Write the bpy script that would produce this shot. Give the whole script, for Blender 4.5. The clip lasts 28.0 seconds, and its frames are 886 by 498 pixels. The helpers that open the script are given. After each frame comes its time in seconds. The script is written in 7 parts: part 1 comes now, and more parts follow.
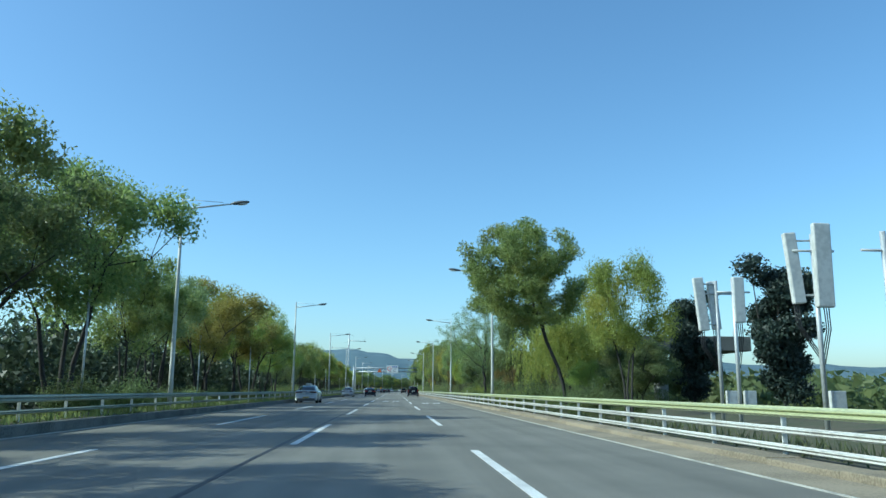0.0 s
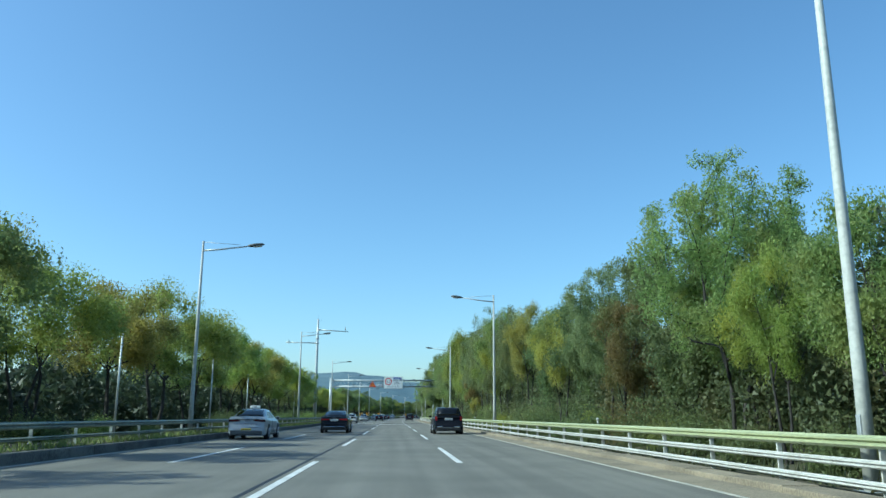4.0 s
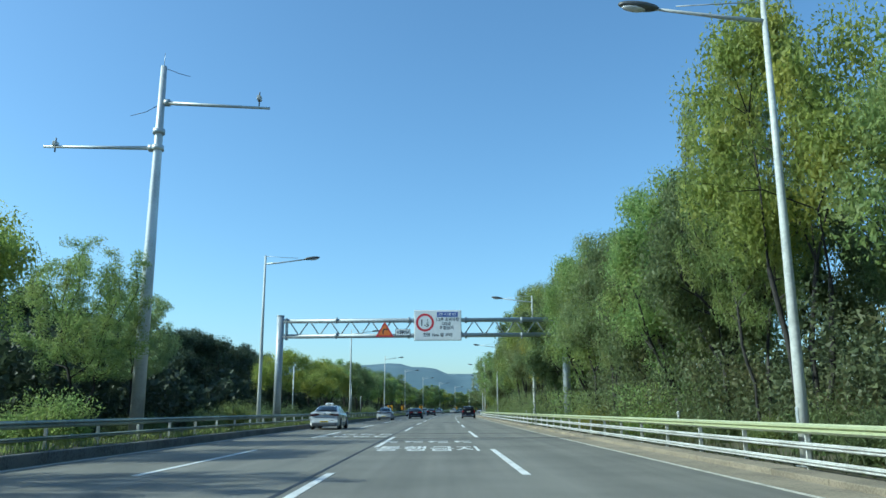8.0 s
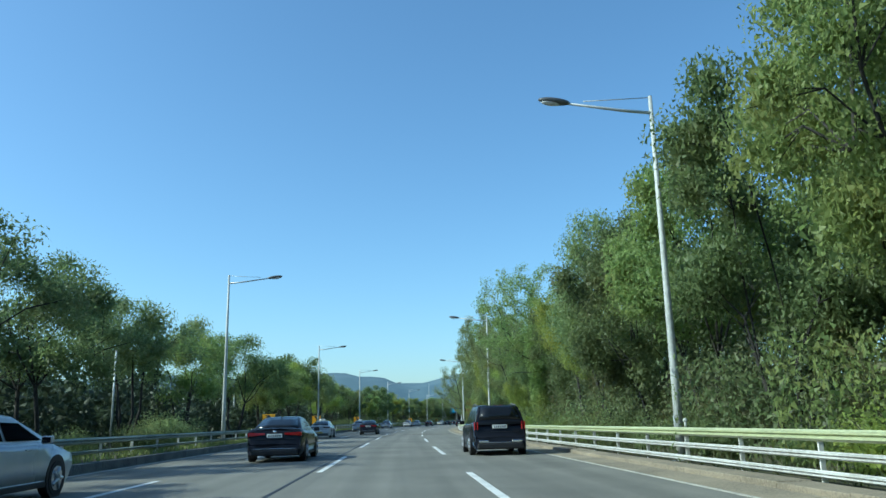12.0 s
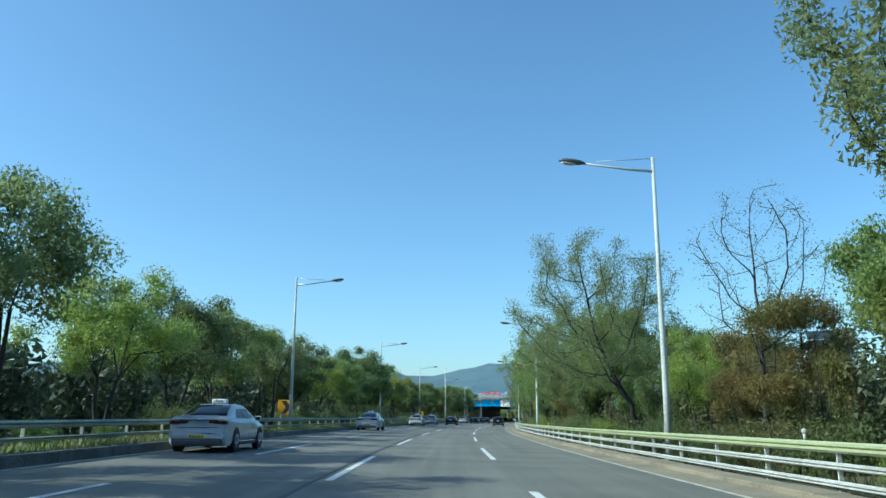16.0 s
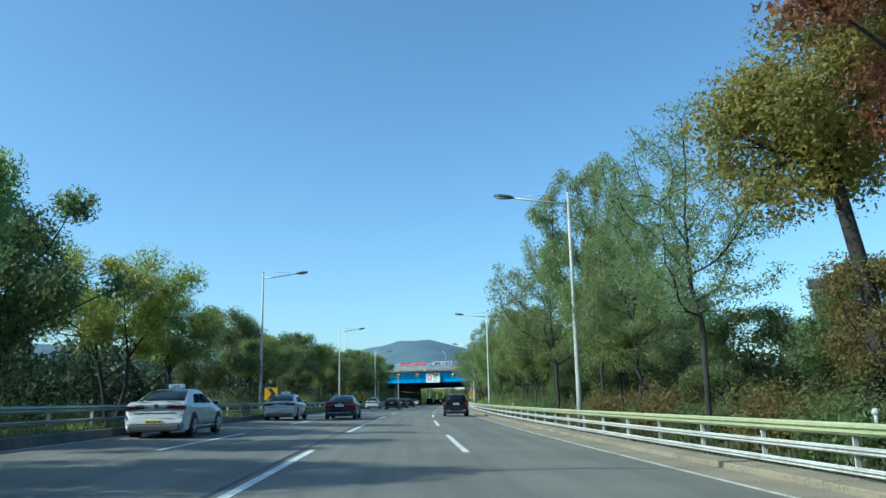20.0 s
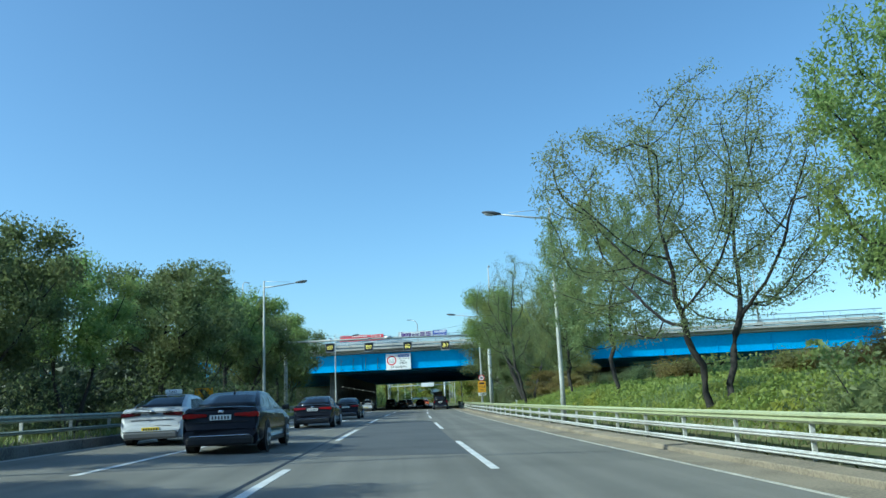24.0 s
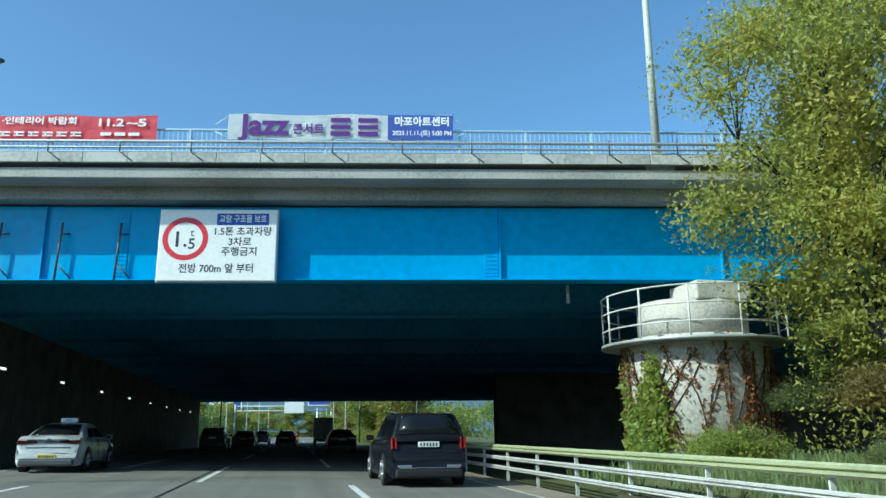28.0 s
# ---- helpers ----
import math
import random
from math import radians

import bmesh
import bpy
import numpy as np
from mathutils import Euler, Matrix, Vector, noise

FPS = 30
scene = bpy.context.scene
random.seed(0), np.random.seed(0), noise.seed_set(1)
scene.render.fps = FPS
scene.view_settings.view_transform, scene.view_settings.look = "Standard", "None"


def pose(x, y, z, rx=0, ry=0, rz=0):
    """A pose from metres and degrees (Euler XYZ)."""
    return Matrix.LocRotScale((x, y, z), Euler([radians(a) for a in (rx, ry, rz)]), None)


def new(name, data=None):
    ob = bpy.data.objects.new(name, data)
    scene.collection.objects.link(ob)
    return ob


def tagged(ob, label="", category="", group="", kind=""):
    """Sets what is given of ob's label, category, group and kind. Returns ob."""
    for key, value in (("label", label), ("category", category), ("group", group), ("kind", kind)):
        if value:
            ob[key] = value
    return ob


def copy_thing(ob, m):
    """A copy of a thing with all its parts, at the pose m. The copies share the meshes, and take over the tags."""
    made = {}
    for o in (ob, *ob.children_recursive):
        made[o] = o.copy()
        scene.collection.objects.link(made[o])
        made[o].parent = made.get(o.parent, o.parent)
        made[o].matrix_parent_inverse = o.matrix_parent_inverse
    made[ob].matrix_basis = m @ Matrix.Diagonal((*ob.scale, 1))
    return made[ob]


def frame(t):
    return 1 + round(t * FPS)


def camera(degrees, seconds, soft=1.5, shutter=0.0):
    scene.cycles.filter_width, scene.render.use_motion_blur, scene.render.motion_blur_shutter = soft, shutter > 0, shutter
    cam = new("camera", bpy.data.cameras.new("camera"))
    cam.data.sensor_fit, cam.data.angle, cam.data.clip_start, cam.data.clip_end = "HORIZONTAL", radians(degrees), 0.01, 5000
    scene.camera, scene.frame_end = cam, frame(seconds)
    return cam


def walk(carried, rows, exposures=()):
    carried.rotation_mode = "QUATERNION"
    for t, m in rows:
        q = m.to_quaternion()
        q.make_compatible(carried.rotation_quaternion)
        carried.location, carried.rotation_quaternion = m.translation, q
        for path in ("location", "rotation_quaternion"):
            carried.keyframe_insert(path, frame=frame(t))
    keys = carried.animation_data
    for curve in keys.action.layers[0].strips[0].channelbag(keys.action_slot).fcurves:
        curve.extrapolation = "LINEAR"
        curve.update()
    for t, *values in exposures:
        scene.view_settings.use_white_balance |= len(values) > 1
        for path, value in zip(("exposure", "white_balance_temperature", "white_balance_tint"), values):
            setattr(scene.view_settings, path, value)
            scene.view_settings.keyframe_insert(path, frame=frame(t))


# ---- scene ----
cam = camera(60.1, 28.0, soft=1.5)
EXPOSURE, BALANCE, SKY, SUN = 0.45, (5480, -12), 0.143, 3.7
PATH = [
    (0.0, 0.000, 0.000, 1.120, 100.45, -0.29, -3.76),
    (0.5, 0.000, 10.530, 1.121, 101.64, 0.28, -4.54),
    (1.0, 0.002, 21.060, 1.122, 102.14, 0.82, -5.41),
    (1.5, 0.001, 31.590, 1.122, 102.59, 1.15, -6.20),
    (2.0, -0.006, 42.118, 1.122, 102.74, 1.11, -6.61),
    (2.5, -0.008, 52.642, 1.123, 102.84, 0.55, -6.32),
    (3.0, 0.008, 63.162, 1.125, 102.72, -0.05, -5.45),
    (3.5, 0.048, 73.681, 1.126, 102.58, -0.21, -4.46),
    (4.0, 0.098, 84.200, 1.126, 102.33, -0.24, -3.66),
    (4.5, 0.147, 94.717, 1.125, 102.18, -0.38, -3.26),
    (6.5, 0.328, 136.653, 1.138, 101.87, -0.50, -1.47),
    (7.0, 0.326, 147.122, 1.139, 101.92, -0.34, -0.94),
    (7.5, 0.319, 157.591, 1.140, 101.90, -0.18, -0.44),
    (8.0, 0.305, 168.064, 1.141, 101.90, 0.13, -0.15),
    (8.5, 0.283, 178.541, 1.143, 101.91, 0.76, -0.01),
    (9.0, 0.253, 189.021, 1.145, 101.91, 0.65, -0.26),
    (9.5, 0.221, 199.502, 1.148, 101.77, 0.17, -0.72),
    (10.0, 0.210, 209.978, 1.152, 102.01, -0.63, -1.60),
    (10.5, 0.231, 220.454, 1.153, 102.10, -0.18, -2.37),
    (11.0, 0.290, 230.928, 1.154, 102.23, 0.56, -3.14),
    (11.5, 0.378, 241.400, 1.153, 102.48, 1.36, -3.92),
    (13.5, 0.972, 283.275, 1.146, 103.08, 0.49, -2.78),
    (14.0, 1.130, 293.742, 1.145, 103.06, 0.27, -2.37),
    (14.5, 1.291, 304.208, 1.146, 102.96, 0.50, -2.05),
    (15.0, 1.513, 314.672, 1.146, 102.82, 0.67, -1.80),
    (15.5, 1.821, 325.132, 1.147, 102.71, 0.18, -2.50),
    (16.0, 2.215, 335.589, 1.148, 102.51, -0.25, -3.22),
    (16.5, 2.692, 346.046, 1.148, 102.47, -0.36, -4.06),
    (17.0, 3.286, 356.502, 1.147, 102.40, -0.38, -5.00),
    (17.5, 3.982, 366.957, 1.145, 102.11, -0.44, -5.95),
    (18.0, 4.794, 377.409, 1.141, 101.76, 0.34, -6.85),
    (18.5, 5.708, 387.856, 1.141, 101.51, 0.67, -7.85),
    (19.0, 6.710, 398.292, 1.142, 101.37, 0.79, -8.56),
    (19.5, 7.792, 408.712, 1.143, 101.24, 1.08, -9.24),
    (20.0, 8.959, 419.117, 1.143, 101.18, 1.34, -9.89),
    (20.5, 10.182, 429.509, 1.141, 101.12, 1.73, -10.39),
    (21.0, 11.458, 439.888, 1.140, 101.30, 1.77, -10.94),
    (21.5, 12.776, 450.254, 1.139, 101.64, 1.65, -11.67),
    (23.5, 18.917, 491.382, 1.139, 101.31, 2.07, -12.76),
    (24.0, 20.719, 501.582, 1.140, 101.15, 2.57, -13.22),
    (24.5, 22.559, 511.769, 1.141, 100.98, 3.17, -13.90),
    (25.0, 24.456, 521.937, 1.142, 101.08, 3.06, -15.20),
    (25.5, 26.391, 532.088, 1.144, 101.63, 2.71, -17.10),
    (26.0, 28.363, 542.223, 1.144, 102.42, 2.05, -19.65),
    (26.5, 30.376, 552.334, 1.145, 104.52, 1.65, -23.84),
    (27.0, 32.400, 562.430, 1.146, 104.89, 0.88, -24.41),
    (27.5, 34.415, 572.533, 1.146, 104.38, 0.78, -23.06),
    (28.0, 36.425, 582.645, 1.146, 103.54, 0.44, -23.45),
]
walk(cam, [(t, pose(*p)) for t, *p in PATH], exposures=[(0, EXPOSURE, *BALANCE), (28, EXPOSURE, *BALANCE)])

# world and sun: clear autumn day, sun square to the drive, on its left
SUN_AZ, SUN_EL = radians(-98), radians(36)
world = bpy.data.worlds.new("clear_sky")
scene.world = world
world.use_nodes = True
wn = world.node_tree
sky = wn.nodes.new("ShaderNodeTexSky")
sky.sky_type, sky.sun_disc = "NISHITA", False
sky.sun_elevation, sky.sun_rotation = SUN_EL, SUN_AZ
sky.air_density, sky.dust_density, sky.ozone_density = 1.0, 1.2, 4.2
wn.links.new(sky.outputs[0], wn.nodes["Background"].inputs[0])
wn.nodes["Background"].inputs[1].default_value = SKY
sun_data = bpy.data.lights.new("sun", "SUN")
sun_data.energy, sun_data.angle, sun_data.color = SUN, radians(0.53), (1.0, 0.93, 0.80)
sun = new("sun", sun_data)
toward = Vector((math.sin(SUN_AZ) * math.cos(SUN_EL), math.cos(SUN_AZ) * math.cos(SUN_EL), math.sin(SUN_EL)))
sun.matrix_world = Matrix.Translation((0, 300, 80)) @ toward.to_track_quat("Z", "Y").to_matrix().to_4x4()

# ---- materials ----


def mat(name, a, b=None, rough=0.6, metal=0.0, big=0.5, fine=20.0, bump=0.1, spread=0.12, coat=0.0, spec=0.5, emit=None):
    """Two-scale mottled surface between colours a and b, with fine relief and a shift from object to object."""
    m = bpy.data.materials.new(name)
    m.use_nodes = True
    nt = m.node_tree
    bs = nt.nodes["Principled BSDF"]
    b = b or tuple(c * 0.8 for c in a)
    geo = nt.nodes.new("ShaderNodeNewGeometry")
    n1, n2 = nt.nodes.new("ShaderNodeTexNoise"), nt.nodes.new("ShaderNodeTexNoise")
    n1.inputs["Scale"].default_value, n2.inputs["Scale"].default_value = big, fine
    n1.inputs["Detail"].default_value, n2.inputs["Detail"].default_value = 5, 3
    for n in (n1, n2):
        nt.links.new(geo.outputs["Position"], n.inputs["Vector"])
    add = nt.nodes.new("ShaderNodeMath")
    add.operation = "ADD"
    nt.links.new(n1.outputs["Fac"], add.inputs[0])
    nt.links.new(n2.outputs["Fac"], add.inputs[1])
    ramp = nt.nodes.new("ShaderNodeMapRange")
    ramp.inputs[1].default_value, ramp.inputs[2].default_value = 0.9, 1.2
    nt.links.new(add.outputs[0], ramp.inputs[0])
    mix = nt.nodes.new("ShaderNodeMix")
    mix.data_type = "RGBA"
    mix.inputs[6].default_value, mix.inputs[7].default_value = (*a, 1), (*b, 1)
    nt.links.new(ramp.outputs[0], mix.inputs[0])
    info = nt.nodes.new("ShaderNodeObjectInfo")
    vr = nt.nodes.new("ShaderNodeMapRange")
    vr.inputs[3].default_value, vr.inputs[4].default_value = 1 - spread, 1 + spread
    nt.links.new(info.outputs["Random"], vr.inputs[0])
    hsv = nt.nodes.new("ShaderNodeHueSaturation")
    nt.links.new(vr.outputs[0], hsv.inputs["Value"])
    nt.links.new(mix.outputs[2], hsv.inputs["Color"])
    nt.links.new(hsv.outputs[0], bs.inputs["Base Color"])
    rr = nt.nodes.new("ShaderNodeMapRange")
    rr.inputs[3].default_value, rr.inputs[4].default_value = max(rough - 0.1, 0.02), min(rough + 0.1, 1)
    nt.links.new(n1.outputs["Fac"], rr.inputs[0])
    nt.links.new(rr.outputs[0], bs.inputs["Roughness"])
    bs.inputs["Metallic"].default_value = metal
    bs.inputs["Specular IOR Level"].default_value = spec
    bs.inputs["Coat Weight"].default_value = coat
    if bump:
        bp = nt.nodes.new("ShaderNodeBump")
        bp.inputs["Strength"].default_value, bp.inputs["Distance"].default_value = bump, 0.02
        nt.links.new(n2.outputs["Fac"], bp.inputs["Height"])
        nt.links.new(bp.outputs[0], bs.inputs["Normal"])
    if emit:
        bs.inputs["Emission Color"].default_value, bs.inputs["Emission Strength"].default_value = (*emit[0], 1), emit[1]
    return m


def leaf_mat(name, a, b, c, thru=0.58):
    """Leaves: each leaf its own tone between a and b, some clumps towards c."""
    m = bpy.data.materials.new(name)
    m.use_nodes = True
    nt = m.node_tree
    bs = nt.nodes["Principled BSDF"]
    geo, info = nt.nodes.new("ShaderNodeNewGeometry"), nt.nodes.new("ShaderNodeObjectInfo")
    noi = nt.nodes.new("ShaderNodeTexNoise")
    noi.inputs["Scale"].default_value = 0.55
    nt.links.new(geo.outputs["Position"], noi.inputs["Vector"])
    m1, m2 = nt.nodes.new("ShaderNodeMix"), nt.nodes.new("ShaderNodeMix")
    m1.data_type = m2.data_type = "RGBA"
    m1.inputs[6].default_value, m1.inputs[7].default_value = (*a, 1), (*b, 1)
    nt.links.new(geo.outputs["Random Per Island"], m1.inputs[0])
    rg = nt.nodes.new("ShaderNodeMapRange")
    rg.inputs[1].default_value, rg.inputs[2].default_value = 0.5, 0.68
    nt.links.new(noi.outputs["Fac"], rg.inputs[0])
    nt.links.new(rg.outputs[0], m2.inputs[0])
    nt.links.new(m1.outputs[2], m2.inputs[6])
    m2.inputs[7].default_value = (*c, 1)
    hsv = nt.nodes.new("ShaderNodeHueSaturation")
    v, h = nt.nodes.new("ShaderNodeMapRange"), nt.nodes.new("ShaderNodeMapRange")
    v.inputs[3].default_value, v.inputs[4].default_value = 0.9, 1.2
    h.inputs[3].default_value, h.inputs[4].default_value = 0.5, 0.53
    nt.links.new(info.outputs["Random"], v.inputs[0])
    nt.links.new(info.outputs["Random"], h.inputs[0])
    nt.links.new(v.outputs[0], hsv.inputs["Value"])
    nt.links.new(h.outputs[0], hsv.inputs["Hue"])
    nt.links.new(m2.outputs[2], hsv.inputs["Color"])
    nt.links.new(hsv.outputs[0], bs.inputs["Base Color"])
    bs.inputs["Roughness"].default_value = 0.5
    bs.inputs["Specular IOR Level"].default_value = 0.35
    tr, sh = nt.nodes.new("ShaderNodeBsdfTranslucent"), nt.nodes.new("ShaderNodeMixShader")
    nt.links.new(hsv.outputs[0], tr.inputs["Color"])
    sh.inputs[0].default_value = thru
    nt.links.new(bs.outputs[0], sh.inputs[1])
    nt.links.new(tr.outputs[0], sh.inputs[2])
    nt.links.new(sh.outputs[0], nt.nodes["Material Output"].inputs[0])
    return m


def asphalt_mat():
    """Worn asphalt: chips, patches and wheel tracks that run along the lanes."""
    m = mat("asphalt", (0.190, 0.182, 0.156), (0.142, 0.138, 0.120), rough=0.82, big=0.35, fine=90, bump=0.35, spread=0)
    nt = m.node_tree
    bs = nt.nodes["Principled BSDF"]
    uv = nt.nodes.new("ShaderNodeUVMap")
    mp = nt.nodes.new("ShaderNodeMapping")
    mp.inputs["Scale"].default_value = (1.6, 0.025, 1)
    st = nt.nodes.new("ShaderNodeTexNoise")
    st.inputs["Scale"].default_value, st.inputs["Detail"].default_value = 1.0, 4
    nt.links.new(uv.outputs[0], mp.inputs["Vector"])
    nt.links.new(mp.outputs[0], st.inputs["Vector"])
    rg = nt.nodes.new("ShaderNodeMapRange")
    rg.inputs[1].default_value, rg.inputs[2].default_value = 0.35, 0.7
    rg.inputs[3].default_value, rg.inputs[4].default_value = 0.82, 1.14
    nt.links.new(st.outputs["Fac"], rg.inputs[0])
    mul = nt.nodes.new("ShaderNodeMix")
    mul.data_type, mul.blend_type = "RGBA", "MULTIPLY"
    mul.inputs[0].default_value = 1
    src = bs.inputs["Base Color"].links[0].from_socket
    nt.links.new(src, mul.inputs[6])
    nt.links.new(rg.outputs[0], mul.inputs[7])
    nt.links.new(mul.outputs[2], bs.inputs["Base Color"])
    return m


M = {
    "asphalt": asphalt_mat(),
    "tar": mat("tar_seam", (0.02, 0.02, 0.022), rough=0.6),
    "line": mat("road_paint_white", (0.72, 0.72, 0.7), (0.5, 0.5, 0.49), rough=0.7, big=1.5, fine=60, bump=0.15, spread=0),
    "faded_line": mat("road_paint_faded", (0.56, 0.53, 0.45), (0.28, 0.27, 0.24), rough=0.75, big=2.5, fine=40, bump=0.15, spread=0),
    "gutter": mat("gutter_concrete", (0.29, 0.245, 0.175), (0.17, 0.145, 0.105), rough=0.9, big=0.6, fine=25, bump=0.4),
    # aged kerb concrete; also colours bridge walls dark in place of shade
    "kerb": mat("old_and_shade_dark_concrete", (0.16, 0.155, 0.14), (0.07, 0.075, 0.065), rough=0.9, big=0.9, fine=18, bump=0.4),
    "pier": mat("pier_concrete", (0.58, 0.55, 0.49), (0.38, 0.37, 0.34), rough=0.85, big=0.7, fine=12, bump=0.3),
    "concrete": mat("concrete", (0.42, 0.41, 0.38), (0.28, 0.28, 0.265), rough=0.85, big=0.5, fine=14, bump=0.3),
    "soil": mat("soil_and_litter", (0.085, 0.075, 0.045), (0.05, 0.06, 0.025), rough=1, big=0.3, fine=6, bump=0.6),
    "grass": mat("grass_ground", (0.08, 0.1, 0.03), (0.12, 0.11, 0.05), rough=1, big=0.2, fine=5, bump=0.6),
    "green": mat("guard_rail_green", (0.42, 0.45, 0.26), (0.33, 0.36, 0.21), rough=0.45, big=0.4, fine=9, bump=0.05),
    "white_rail": mat("guard_rail_white", (0.66, 0.66, 0.63), (0.46, 0.455, 0.42), rough=0.45, big=0.7, fine=12, bump=0.05),
    "dull_rail": mat("guard_rail_dull", (0.30, 0.33, 0.27), (0.18, 0.2, 0.17), rough=0.6, big=0.5, fine=9, bump=0.1),
    "galv": mat("galvanised_steel", (0.50, 0.52, 0.53), (0.40, 0.42, 0.43), rough=0.45, metal=0.35, big=1, fine=12, bump=0.04),
    "pole_white": mat("pole_pale_paint", (0.50, 0.51, 0.48), (0.38, 0.39, 0.37), rough=0.5, big=0.8, fine=10, bump=0.05),
    "gantry_steel": mat("gantry_steel", (0.36, 0.39, 0.41), (0.27, 0.295, 0.31), rough=0.45, metal=0.3, big=1, fine=12, bump=0.04),
    "dark_metal": mat("dark_grey_metal", (0.10, 0.105, 0.11), rough=0.5, metal=0.2),
    "black": mat("matt_black", (0.015, 0.015, 0.017), rough=0.6, spread=0),
    "lens": mat("lamp_lens", (0.5, 0.5, 0.5), rough=0.2),
    "bark": mat("bark", (0.042, 0.038, 0.034), (0.022, 0.021, 0.02), rough=0.95, big=2, fine=14, bump=0.8),
    "fascia": mat("pale_fascia_concrete", (0.52, 0.51, 0.48), (0.36, 0.355, 0.34), rough=0.8, big=0.7, fine=9, bump=0.2),
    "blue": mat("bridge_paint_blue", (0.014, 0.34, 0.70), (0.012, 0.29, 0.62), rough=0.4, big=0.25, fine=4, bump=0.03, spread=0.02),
    "blue_rail": mat("railing_paint_pale_blue", (0.45, 0.60, 0.72), (0.38, 0.5, 0.62), rough=0.5),
    # darker copy of the bridge blue, under-deck shade in the colour
    "underside": mat("bridge_blue_shaded_copy", (0.05, 0.27, 0.52), (0.035, 0.19, 0.40), rough=0.7, big=0.3, fine=5),
    "sign_white": mat("sign_white", (0.88, 0.88, 0.86), (0.82, 0.82, 0.80), rough=0.4, big=0.8, fine=8, bump=0, spread=0),
    "sign_red": mat("sign_red", (0.62, 0.03, 0.045), rough=0.4, bump=0, spread=0),
    "sign_blue": mat("sign_blue", (0.03, 0.09, 0.42), rough=0.4, bump=0, spread=0),
    "sign_yellow": mat("sign_yellow", (0.85, 0.42, 0.02), rough=0.4, bump=0, spread=0),
    "sign_orange": mat("sign_orange", (0.80, 0.20, 0.03), rough=0.4, bump=0, spread=0),
    "ink": mat("sign_ink", (0.035, 0.035, 0.04), rough=0.5, bump=0, spread=0),
    "banner_red": mat("banner_red", (0.90, 0.15, 0.19), (0.85, 0.13, 0.17), rough=0.7, big=0.8, fine=6, bump=0.05, spread=0),
    "banner_blue": mat("banner_blue", (0.05, 0.09, 0.40), rough=0.7, bump=0.05, spread=0),
    "banner_purple": mat("banner_purple", (0.10, 0.015, 0.22), rough=0.7, bump=0, spread=0),
    "housing": mat("display_housing", (0.17, 0.18, 0.19), (0.13, 0.14, 0.15), rough=0.5, big=0.8, fine=10, bump=0.05),
    "amber": mat("led_amber", (0.9, 0.75, 0.15), rough=0.5, bump=0, emit=((1.0, 0.85, 0.2), 1.1), spread=0),
    "panel": mat("antenna_shell", (0.56, 0.57, 0.55), (0.45, 0.46, 0.45), rough=0.5, big=1, fine=8, bump=0.03),
    "glass": mat("car_glass", (0.010, 0.011, 0.013), rough=0.08, bump=0, spec=0.4, spread=0),
    "rubber": mat("tyre_rubber", (0.02, 0.02, 0.021), rough=0.8),
    "rim": mat("alloy_rim", (0.5, 0.5, 0.52), rough=0.3, metal=0.8),
    "chrome": mat("chrome", (0.75, 0.76, 0.78), rough=0.15, metal=1, bump=0),
    "tail_dark": mat("tail_lamp_dark", (0.075, 0.006, 0.01), rough=0.12, bump=0, coat=1, spread=0),
    "tail": mat("tail_lamp_red", (0.35, 0.008, 0.012), rough=0.15, bump=0, coat=1, spread=0),
    "plate_yellow": mat("plate_yellow", (0.80, 0.58, 0.02), rough=0.4, bump=0),
    # distance haze is mixed into this blue-green base colour
    "hill": mat("haze_tinted_hills", (0.10, 0.155, 0.185), (0.075, 0.125, 0.16), rough=1, big=0.012, fine=0.05, bump=0),
    "far_wood": mat("far_wood", (0.07, 0.10, 0.06), (0.045, 0.07, 0.045), rough=1, big=0.05, fine=0.4, bump=0.6),
    "tower": mat("far_building", (0.55, 0.56, 0.57), (0.46, 0.47, 0.5), rough=0.8, big=0.05, fine=0.5, bump=0),
}
PAINT = {}


def paint(name, c, rough=0.22):
    if name not in PAINT:
        PAINT[name] = mat("car_paint_" + name, c, tuple(v * 0.92 for v in c), rough=rough, big=0.5, fine=3, bump=0, coat=0.05 if max(c) < 0.1 else 0.5, spec=0.15 if max(c) < 0.1 else 0.4, spread=0)
    return PAINT[name]


